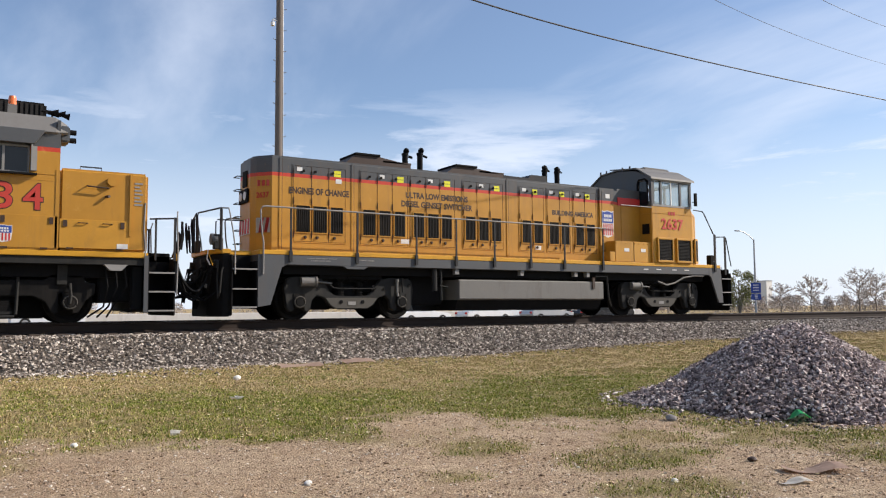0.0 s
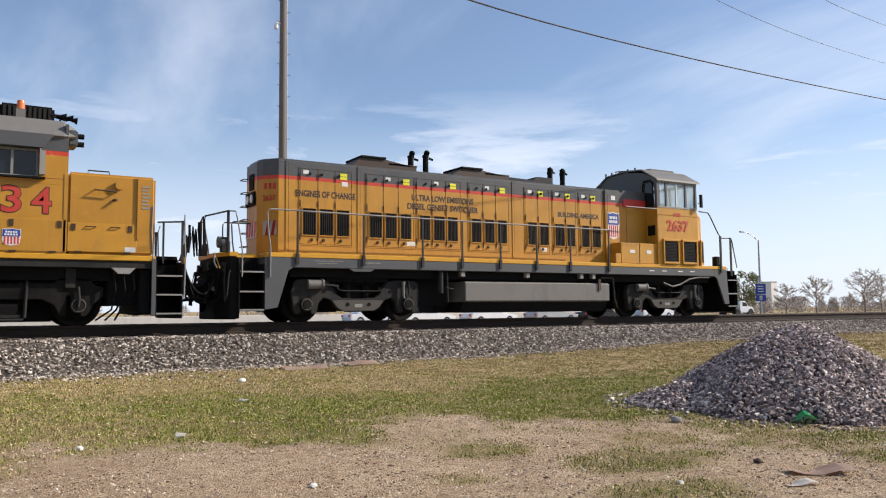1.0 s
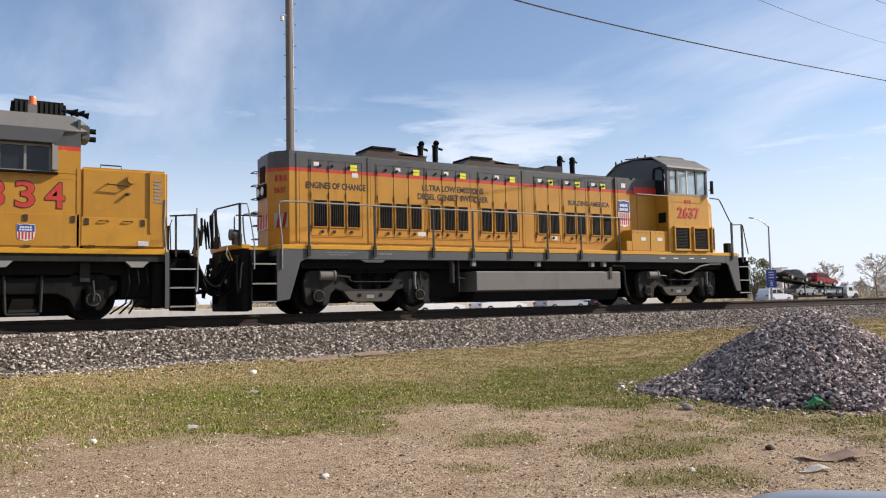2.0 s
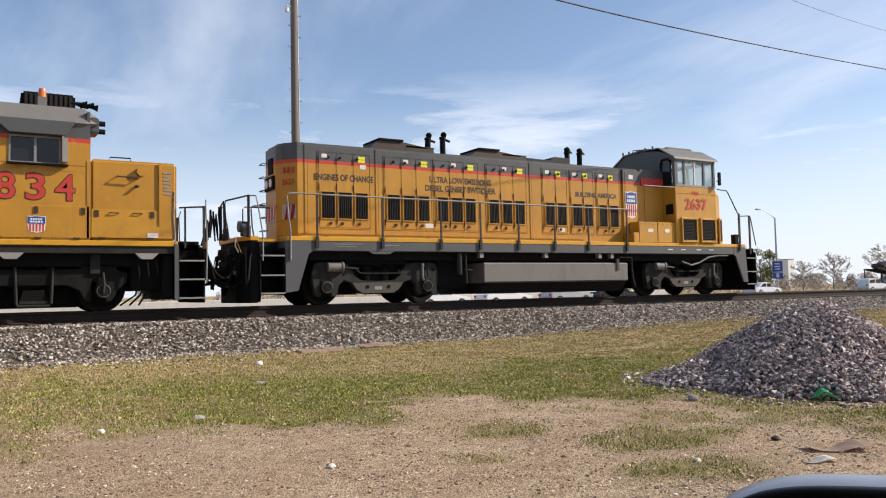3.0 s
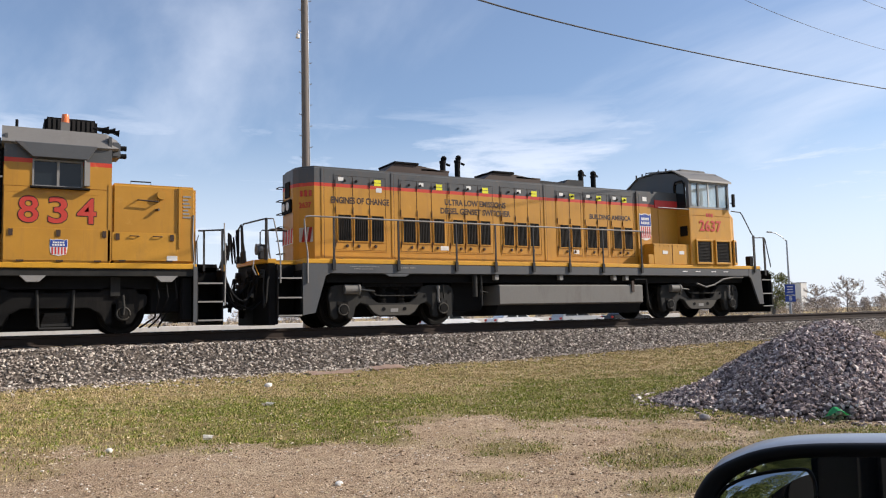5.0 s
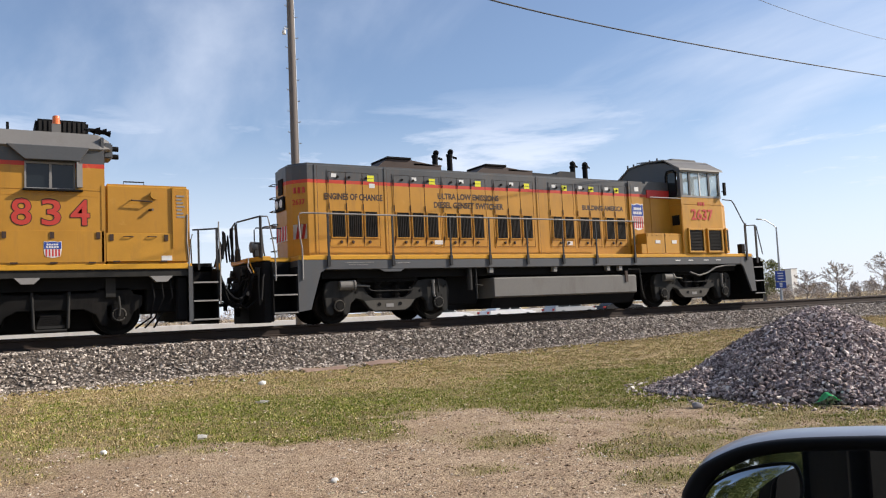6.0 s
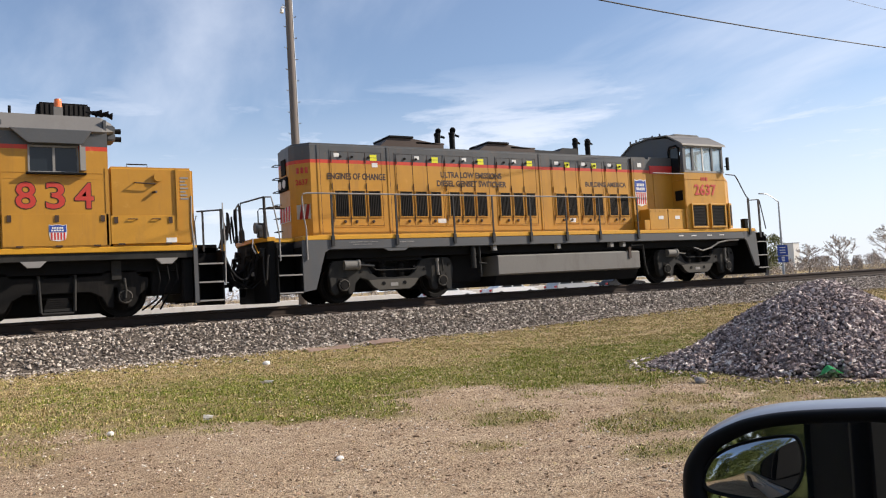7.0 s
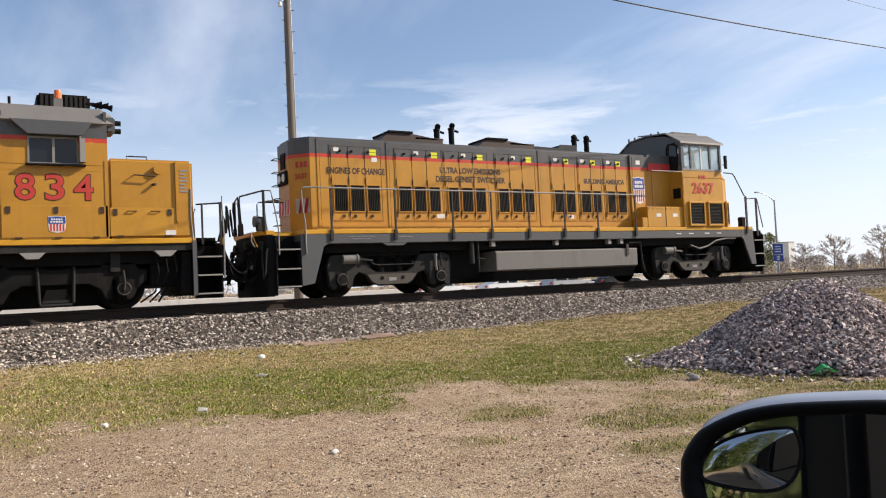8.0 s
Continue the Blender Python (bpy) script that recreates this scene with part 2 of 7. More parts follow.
# grey-brown twigs; the stops are lightened to imitate haze over the distance
M_TWIG = stones("haze_paled_twig", [(0, (0.32, 0.275, 0.24)), (0.6, (0.48, 0.42, 0.37)), (1, (0.62, 0.55, 0.48))], 0.9)


def gravel_bed(name, a, b_, scale=16.0):
    m, nt, b = material(name, 0.9, 0, 0.2)
    tc, v = nt.nodes.new("ShaderNodeTexCoord"), nt.nodes.new("ShaderNodeTexVoronoi")
    v.inputs["Scale"].default_value = scale
    nt.links.new(tc.outputs["Object"], v.inputs["Vector"])
    c = mix_node(nt, v.outputs["Color"], a, b_)
    c = mix_node(nt, 0.5, c, ramp_node(nt, noise_node(nt, 1.2, 5), [(0.3, (0.6, 0.56, 0.52)), (0.7, (1, 1, 1))]), "MULTIPLY")
    nt.links.new(c, b.inputs["Base Color"])
    bump_node(nt, b, v.outputs["Distance"], 0.9, 0.03)
    return m


# bed under the ballast, darkened so that gaps between stones look shaded
M_BED = gravel_bed("gap_shade_ballast_bed", (0.04, 0.032, 0.027), (0.16, 0.135, 0.11))
# heap core, coloured darker than its stones to paint the shade between them
M_PILEBED = gravel_bed("gap_shade_stone_core", (0.028, 0.022, 0.022), (0.085, 0.068, 0.065))


def ground_material():
    m, nt, b = material("dirt_and_grass_ground", 0.95, 0, 0.15)
    at = nt.nodes.new("ShaderNodeAttribute"); at.attribute_name = "grass"
    dry = nt.nodes.new("ShaderNodeAttribute"); dry.attribute_name = "dry"
    d1, d2, d3 = noise_node(nt, 0.7, 6), noise_node(nt, 9, 8, rough=0.7), noise_node(nt, 60, 4)
    dirt = mix_node(nt, ramp_node(nt, d1, [(0.3, (0, 0, 0)), (0.7, (1, 1, 1))]), (0.50, 0.35, 0.215), (0.68, 0.53, 0.36))
    dirt = mix_node(nt, ramp_node(nt, d2, [(0.42, (0, 0, 0)), (0.72, (0.9, 0.9, 0.9))]), dirt, (0.29, 0.185, 0.115))
    dirt = mix_node(nt, ramp_node(nt, noise_node(nt, 28, 6, rough=0.8), [(0.48, (0, 0, 0)), (0.66, (0.75, 0.75, 0.75))]), dirt, (0.66, 0.53, 0.385))
    green = mix_node(nt, ramp_node(nt, d2, [(0.3, (0, 0, 0)), (0.7, (1, 1, 1))]), (0.15, 0.15, 0.035), (0.33, 0.27, 0.10))
    straw = mix_node(nt, ramp_node(nt, d2, [(0.3, (0, 0, 0)), (0.7, (1, 1, 1))]), (0.29, 0.21, 0.09), (0.54, 0.41, 0.22))
    turf = mix_node(nt, dry.outputs["Fac"], green, straw)
    c = mix_node(nt, at.outputs["Fac"], dirt, turf)
    c = mix_node(nt, 0.7, c, ramp_node(nt, d3, [(0.34, (0.24, 0.20, 0.17)), (0.58, (1, 1, 1))]), "MULTIPLY")
    nt.links.new(c, b.inputs["Base Color"])
    bump_node(nt, b, mix_node(nt, 0.5, d2, d3), 1.0, 0.08)
    return m


M_GROUND = ground_material()

# ---- mesh helpers ----
ORIGIN = {}


def box(bm, x0, x1, y0, y1, z0, z1):
    vs = [bm.verts.new((x, y, z)) for z in (z0, z1) for y in (y0, y1) for x in (x0, x1)]
    for f in ((0, 2, 3, 1), (4, 5, 7, 6), (0, 1, 5, 4), (2, 6, 7, 3), (0, 4, 6, 2), (1, 3, 7, 5)):
        bm.faces.new([vs[i] for i in f])
    return vs


def tube(bm, points, r, seg=8, r_end=None):
    """A round bar along the points."""
    pts = [Vector(p) for p in points]
    rings, side = [], None
    for i, p in enumerate(pts):
        d = (pts[min(i + 1, len(pts) - 1)] - pts[max(i - 1, 0)]).normalized()
        ref = Vector((0, 0, 1)) if abs(d.z) < 0.9 else Vector((1, 0, 0))
        side = d.cross(ref).normalized()
        up = side.cross(d)
        k = i / max(1, len(pts) - 1)
        rr = r if r_end is None else r + (r_end - r) * k
        rings.append([bm.verts.new(p + side * rr * math.cos(a) + up * rr * math.sin(a)) for a in (2 * math.pi * j / seg for j in range(seg))])
    for a, b in zip(rings, rings[1:]):
        for j in range(seg):
            bm.faces.new((a[j], a[(j + 1) % seg], b[(j + 1) % seg], b[j]))
    bm.faces.new(rings[0][::-1])
    bm.faces.new(rings[-1])


def slab(bm, poly, y0, y1):
    """A plate with the outline poly in x and z, from y0 to y1."""
    a = [bm.verts.new((x, y0, z)) for x, z in poly]
    b = [bm.verts.new((x, y1, z)) for x, z in poly]
    bm.faces.new(a), bm.faces.new(b[::-1])
    for i in range(len(poly)):
        j = (i + 1) % len(poly)
        bm.faces.new((a[j], a[i], b[i], b[j]))


def extrude_plan(bm, poly, z0, z1):
    a = [bm.verts.new((x, y, z0)) for x, y in poly]
    b = [bm.verts.new((x, y, z1)) for x, y in poly]
    bm.faces.new(a[::-1]), bm.faces.new(b)
    for i in range(len(poly)):
        j = (i + 1) % len(poly)
        bm.faces.new((a[i], a[j], b[j], b[i]))


def loft_x(bm, poly, x0, x1):
    """A bar along x with the section poly in y and z."""
    a = [bm.verts.new((x0, y, z)) for y, z in poly]
    b = [bm.verts.new((x1, y, z)) for y, z in poly]
    bm.faces.new(a), bm.faces.new(b[::-1])
    for i in range(len(poly)):
        j = (i + 1) % len(poly)
        bm.faces.new((a[j], a[i], b[i], b[j]))


def round_edges(bm, w=0.01, seg=2, angle=30):
    bmesh.ops.recalc_face_normals(bm, faces=bm.faces)
    es = [e for e in bm.edges if len(e.link_faces) == 2 and e.calc_face_angle(0) > radians(angle)]
    if es:
        bmesh.ops.bevel(bm, geom=es, offset=w, segments=seg, affect="EDGES", clamp_overlap=True)


def link_mesh(name, bm, mat, smooth=False):
    me = bpy.data.meshes.new(name)
    bmesh.ops.recalc_face_normals(bm, faces=bm.faces)
    bm.to_mesh(me)
    bm.free()
    me.materials.append(mat)
    if smooth:
        me.polygons.foreach_set("use_smooth", [True] * len(me.polygons))
    return new(name, me)


def part(name, bm, mat, parent, label="", smooth=False):
    """One mesh under a thing or under a part, built in the space of the whole scene along the train's resting place."""
    off = ORIGIN[parent.name]
    bmesh.ops.translate(bm, verts=bm.verts, vec=-off)
    ob = link_mesh(name, bm, mat, smooth)
    ob.parent = parent
    ORIGIN[ob.name] = off
    return tagged(ob, label) if label else ob


def thing(name, x, y, z, label, category, group="", kind=""):
    e = new(name)
    e.location = (x, y, z)
    e.empty_display_size = 0.3
    ORIGIN[e.name] = Vector((x, y, z))
    return tagged(e, label, category, group, kind)


def B():
    return bmesh.new()


def lettering(name, body, size, mat, parent, origin, tilt=0.0, turn=0.0, width=None, spacing=1.0, thick=0.004, bold=0.004):
    """Painted words, as thin raised letters that face the camera's side of the train; width stretches them to a length."""
    cu = bpy.data.curves.new(name, "FONT")
    cu.body, cu.size, cu.extrude, cu.space_character = body, size, thick, spacing
    cu.resolution_u = 3
    cu.offset = bold
    ob = bpy.data.objects.new(name + "_curve", cu)
    scene.collection.objects.link(ob)
    dg = bpy.context.evaluated_depsgraph_get()
    me = bpy.data.meshes.new_from_object(ob.evaluated_get(dg))
    bpy.data.objects.remove(ob)
    xs = [v.co.x for v in me.vertices]
    k = width / (max(xs) - min(xs)) if width else 1.0
    x_min = min(xs)
    m = Matrix.Translation(Vector(origin) - ORIGIN[parent.name]) @ pose(0, 0, 0, 90, 0, turn) @ Matrix.Diagonal((k, 1, 1, 1)) @ Matrix.Translation((-x_min, 0, 0))
    me.transform(m)
    me.materials.clear()
    me.materials.append(mat)
    t = new(name, me)
    t.parent = parent
    ORIGIN[t.name] = ORIGIN[parent.name]
    return t


NEAR = TRACK - 1.5          # outer face of sills and cabs
HOOD = TRACK - 0.95         # side of the hoods

# ---- ground and track ----


def smooth_step(a, b, v):
    k = min(1.0, max(0.0, (v - a) / (b - a)))
    return k * k * (3 - 2 * k)


def fractal(x, y, s, seed=0.0, octaves=4):
    return noise.fractal((x * s, y * s, seed), 0.9, 2.1, octaves)


def lot_height(x, y):
    rise = 0.27 * smooth_step(8, 27, x) * smooth_step(8, 17, y) * (1 - smooth_step(60, 110, x)) * (1 - smooth_step(22, 30, y))
    near = 1.0 if -30 < x < 60 and -5 < y < 40 else 0.0
    return GROUND + rise + near * (0.035 * fractal(x, y, 0.35, 3.1) + 0.012 * fractal(x, y, 2.2, 7.7))


def grass_amount(x, y):
    """How grassy the lot is: a green and straw band along the track, bare wheel-worn dirt nearer the car."""
    edge = 7.35 - 0.10 * (x - 1.0) - 0.55 * max(0.0, x - 5.2)
    edge = max(edge, 2.6)
    e = (y - edge) * 0.75 + 0.95 * fractal(x, y, 0.55, 1.3) + 0.55 * fractal(x, y, 2.3, 5.0)
    g = smooth_step(-0.45, 0.9, e)
    for px, py, pr in ((4.05, 5.95, 0.55), (4.9, 4.75, 0.75), (4.2, 3.85, 0.6), (5.6, 5.4, 0.6), (3.2, 5.0, 0.3), (6.6, 6.6, 0.7), (7.0, 5.5, 0.75), (7.2, 4.5, 0.9), (6.6, 3.8, 0.6), (6.3, 4.9, 0.5)):
        d = math.hypot(px - x, (py - y) * 1.3) / pr
        g = max(g, (1 - smooth_step(0.45, 1.1, d + 0.5 * fractal(x, y, 2.0, 9.0))) * 0.75)
    for px, py, pr in ((4.4, 7.5, 0.7),):
        d = math.hypot((px - x) * 0.6, py - y) / pr
        g *= smooth_step(0.3, 1.0, d + 0.4 * fractal(x, y, 2.0, 11.0))
    return g


def dry_amount(x, y):
    e = (y - 11.2 + 0.10 * (x - 4)) * 0.35 + 0.75 * fractal(x, y, 0.4, 21.0)
    return max(smooth_step(-0.2, 0.7, e), 0.55 * smooth_step(0.1, 0.6, fractal(x, y, 0.8, 33.0)), 0.6 * smooth_step(3.5, 0.5, x))


def build_ground():
    xs = [-2500, -900, -300, -110, -50, -25, -12] + list(np.arange(-6, 31, 0.17)) + [33, 38, 46, 60, 80, 120, 220, 500, 1200, 2500]
    ys = [-2500, -700, -200, -60, -20, -6] + list(np.arange(0.0, 17.9, 0.16)) + [18.5, 20, 22, 24, 27, 32, 40, 60, 100, 220, 600, 1400, 2500]
    nx, ny = len(xs), len(ys)
    co, gr, dr = [], [], []
    for y in ys:
        for x in xs:
            co.append((x, y, lot_height(x, y)))
            near = -12 < x < 60 and -6 < y < 60
            gr.append(grass_amount(x, y) if near else 0.85)
            dr.append(dry_amount(x, y) if near else 0.8)
    faces = [(j * nx + i, j * nx + i + 1, (j + 1) * nx + i + 1, (j + 1) * nx + i) for j in range(ny - 1) for i in range(nx - 1)]
    me = bpy.data.meshes.new("ground")
    me.from_pydata(co, [], faces)
    for key, val in (("grass", gr), ("dry", dr)):
        me.attributes.new(key, "FLOAT", "POINT").data.foreach_set("value", val)
    me.polygons.foreach_set("use_smooth", [True] * len(me.polygons))
    me.materials.append(M_GROUND)
    tagged(new("ground", me), "lot of bare dirt and patchy green and straw grass", "ground", kind="structure")


build_ground()

ROCK = np.array([(0, 0, 1), (0, 0, -1), (1, 0, 0), (-1, 0, 0), (0, 1, 0), (0, -1, 0)], float)
ROCK_F = np.array([(0, 2, 4), (0, 4, 3), (0, 3, 5), (0, 5, 2), (1, 4, 2), (1, 3, 4), (1, 5, 3), (1, 2, 5)])
PHI = (1 + 5 ** 0.5) / 2
ICO = np.array([(-1, PHI, 0), (1, PHI, 0), (-1, -PHI, 0), (1, -PHI, 0), (0, -1, PHI), (0, 1, PHI), (0, -1, -PHI), (0, 1, -PHI), (PHI, 0, -1), (PHI, 0, 1), (-PHI, 0, -1), (-PHI, 0, 1)]) / 1.9
ICO_F = np.array([(0, 11, 5), (0, 5, 1), (0, 1, 7), (0, 7, 10), (0, 10, 11), (1, 5, 9), (5, 11, 4), (11, 10, 2), (10, 7, 6), (7, 1, 8), (3, 9, 4), (3, 4, 2), (3, 2, 6), (3, 6, 8), (3, 8, 9), (4, 9, 5), (2, 4, 11), (6, 2, 10), (8, 6, 7), (9, 8, 1)])


def scatter_stones(name, places, sizes, mat, seed, fine=False, flat=0.75):
    """Angular stones at the given places, joined into one mesh."""
    rng = np.random.default_rng(seed)
    base, fs = (ICO, ICO_F) if fine else (ROCK, ROCK_F)
    n, k = len(places), len(base)
    q = rng.normal(size=(n, 4)); q /= np.linalg.norm(q, axis=1)[:, None]
    w, x, y, z = q.T
    R = np.stack([1 - 2 * (y * y + z * z), 2 * (x * y - w * z), 2 * (x * z + w * y), 2 * (x * y + w * z), 1 - 2 * (x * x + z * z), 2 * (y * z - w * x), 2 * (x * z - w * y), 2 * (y * z + w * x), 1 - 2 * (x * x + y * y)], 1).reshape(n, 3, 3)
    v = base[None] * rng.uniform(0.6, 1.25, (n, k, 1)) * rng.uniform(0.65, 1.2, (n, 1, 3))
    v = np.einsum("nij,nkj->nki", R, v) * np.asarray(sizes)[:, None, None]
    v[..., 2] *= flat
    v += np.asarray(places)[:, None, :]
    f = (fs[None] + (np.arange(n) * k)[:, None, None]).reshape(-1, 3)
    me = bpy.data.meshes.new(name)
    me.from_pydata(v.reshape(-1, 3).tolist(), [], f.tolist())
    me.materials.append(mat)
    return new(name, me)


# embankment: foot, shoulder, crown
def bed_height(y, x=8.0):
    d = abs(y - TRACK)
    foot = lot_height(x, TRACK - 3.1 if y < TRACK else TRACK + 3.1) - 0.03
    if d < 1.75:
        return -0.29 - 0.03 * max(0.0, d - 1.2)
    return max(foot, -0.306 + (foot + 0.306) * min(1.0, (d - 1.75) / (1.25 if y < TRACK else 1.4)))


def build_bed():
    xs = [-400, -120, -40, -15] + list(np.arange(-8, 46, 0.6)) + [50, 60, 80, 120, 250, 700, 1500]
    ds = [-3.25, -3.0, -2.6, -2.2, -1.75, -1.3, 0, 1.3, 1.75, 2.4, 3.15, 3.3]
    co = []
    for x in xs:
        for i, d in enumerate(ds):
            jig = 0.05 * fractal(x, d * 3, 0.9, 4.0) if 0 < i < len(ds) - 1 else 0
            z = bed_height(TRACK + d, x) - (0.10 if i in (0, len(ds) - 1) else 0)
            co.append((x, TRACK + d + jig * 2, z + jig * 0.6))
    k = len(ds)
    faces = [(a * k + b, (a + 1) * k + b, (a + 1) * k + b + 1, a * k + b + 1) for a in range(len(xs) - 1) for b in range(k - 1)]
    me = bpy.data.meshes.new("track_bed")
    me.from_pydata(co, [], [f[::-1] for f in faces])
    me.materials.append(M_BED)
    me.polygons.foreach_set("use_smooth", [True] * len(me.polygons))
    tagged(new("track_bed", me), "grey crushed stone embankment under the rails", "track bed", kind="structure")
    rng = np.random.default_rng(5)
    n = 50000
    x = np.concatenate([rng.uniform(-6, 30, int(n * 0.8)), rng.uniform(30, 70, n - int(n * 0.8))])
    d = -rng.uniform(0.85, 3.25, n)
    stray = rng.random(n) < 0.07 + 0.10 * (x < 5)
    d[stray] = -3.0 - rng.exponential(0.38, stray.sum())
    z = [max(bed_height(TRACK + dd, xx), lot_height(xx, TRACK + dd)) + 0.012 for xx, dd in zip(x, d)]
    pl = np.stack([x, TRACK + d, np.array(z)], 1)
    tagged(scatter_stones("ballast_stones", pl, rng.uniform(0.020, 0.054, n), M_BALLAST, 6), "loose grey and tan crushed track stones", "ballast", kind="stuff")


build_bed()

RAIL_SECTION = [(-0.070, -0.19), (0.070, -0.19), (0.070, -0.178), (0.012, -0.160), (0.009, -0.05), (0.036, -0.038), (0.036, -0.006), (0.028, 0.0), (-0.028, 0.0), (-0.036, -0.006), (-0.036, -0.038), (-0.009, -0.05), (-0.012, -0.160), (-0.070, -0.178)]


def build_rails():
    for side in (-1, 1):
        bm = B()
        loft_x(bm, [(y * 1.2 + TRACK + side * 0.752, z * 1.25) for y, z in RAIL_SECTION], -300, 1200)
        ob = link_mesh("rail", bm, M_RUST)
        ob.data.materials.append(M_RAILTOP)
        for p in ob.data.polygons:
            if p.normal.z > 0.9 and p.center.z > -0.01:
                p.material_index = 1
        tagged(ob, "rust-brown steel rail with a polished top", "rail", "rails", kind="structure")
    bm = B()
    box(bm, -0.11, 0.11, -1.3, 1.3, -0.10, 0.10)
    round_edges(bm, 0.012, 1)
    tie = link_mesh("tie", bm, M_TIE)
    tie.location = (-8, TRACK, -0.338)
    tagged(tie, "dark tarred wooden tie half sunk in stone", "railroad tie", "ties under the rails", kind="structure")
    for i in range(1, 95):
        jig = random.uniform(-0.03, 0.03)
        copy_thing(tie, pose(-8 + i * 0.52 + jig, TRACK + jig, -0.338, 0, 0, random.uniform(-1, 1)))


build_rails()

# ---- heap of crushed stone ----
HEAP = (9.28, 6.42)


def heap_height(x, y):
    dx, dy = x - HEAP[0], y - HEAP[1]
    a = math.atan2(dy, dx)
    r = math.hypot(dx, dy) / (1.98 + 0.14 * math.sin(a * 2 + 0.6) + 0.12 * fractal(math.cos(a), math.sin(a), 1.4, 2.0) - 0.10 * max(0.0, -math.cos(a)))
    r = math.sqrt(r * r + 0.018)
    h = 1.10 * max(0.0, 1.009 - r) ** 0.90
    lobe = math.hypot((x - 7.85) * 1.1, (y - 7.0) * 0.8) / 0.74
    h = max(h, 0.30 * max(0.0, 1 - lobe))
    return h + 0.03 * fractal(x, y, 1.6, 8.0) * min(1.0, h * 4)


def build_heap():
    bm, step, grid = B(), 0.08, {}
    for i in range(66):
        for j in range(66):
            x, y = HEAP[0] - 2.6 + i * step, HEAP[1] - 2.6 + j * step
            h = heap_height(x, y)
            grid[i, j] = bm.verts.new((x, y, lot_height(x, y) + (h - 0.02 if h > 0 else -0.10)))
    for i in range(65):
        for j in range(65):
            bm.faces.new((grid[i, j], grid[i + 1, j], grid[i + 1, j + 1], grid[i, j + 1]))
    heap = thing("stone_heap", HEAP[0], HEAP[1], GROUND, "cone-shaped heap of purple-grey crushed stone on the grass", "stone pile")
    # the dark core shows between the stones as painted shade
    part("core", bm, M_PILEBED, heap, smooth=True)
    rng = np.random.default_rng(9)
    pl, sz = [], []
    while len(pl) < 30000:
        x, y = HEAP[0] + rng.uniform(-2.6, 2.4), HEAP[1] + rng.uniform(-2.5, 2.3)
        h = heap_height(x, y)
        if h > 0.004 or (rng.random() < 0.035 and math.hypot(x - HEAP[0], y - HEAP[1]) < 2.5):
            pl.append((x, y, lot_height(x, y) + max(h, 0) + 0.004))
            sz.append(rng.uniform(0.013, 0.038) * (1.4 if rng.random() < 0.12 else 1))
    st = scatter_stones("crushed_stone", np.array(pl) - np.array([HEAP[0], HEAP[1], GROUND]), sz, M_PILE, 10, flat=0.9)
    st.parent = heap
    tagged(st, "angular purple-grey and pale stones", kind="stuff")


build_heap()

# ---- train: running gear shared by both locomotives ----
WHEEL_R = 0.5
ROLLING = []      # wheelsets, with their place in the locomotive


def wheelset(loco, x):
    """An axle with two flanged wheels, at its own centre so that it can roll."""
    off = ORIGIN[loco.name]
    bm = B()
    tube(bm, [(0, -1.05, 0), (0, 1.05, 0)], 0.085, 12)
    ax = link_mesh("wheelset", bm, M_UNDER)
    ax.parent = loco
    ax.location = (x - off.x, 0, WHEEL_R)
    for s in (-1, 1):
        bm = B()
        prof = [(0.08, 0.10), (0.16, 0.08), (0.20, 0.02), (0.36, 0.0), (0.42, 0.065), (0.5, 0.07), (0.505, -0.03), (0.53, -0.045), (0.53, -0.07), (0.43, -0.07), (0.36, -0.02), (0.20, -0.03), (0.08, -0.05)]
        seg, rings = 36, []
        for i in range(seg):
            a = 2 * math.pi * i / seg
            rings.append([bm.verts.new((r * math.cos(a), s * (0.752 + w), r * math.sin(a))) for r, w in prof])
        for i in range(seg):
            a, b = rings[i], rings[(i + 1) % seg]
            for j in range(len(prof)):
                k = (j + 1) % len(prof)
                bm.faces.new((a[j], b[j], b[k], a[k]))
        w = link_mesh("wheel", bm, M_UNDER)
        w.parent = ax
    ROLLING.append((ax, x - off.x))


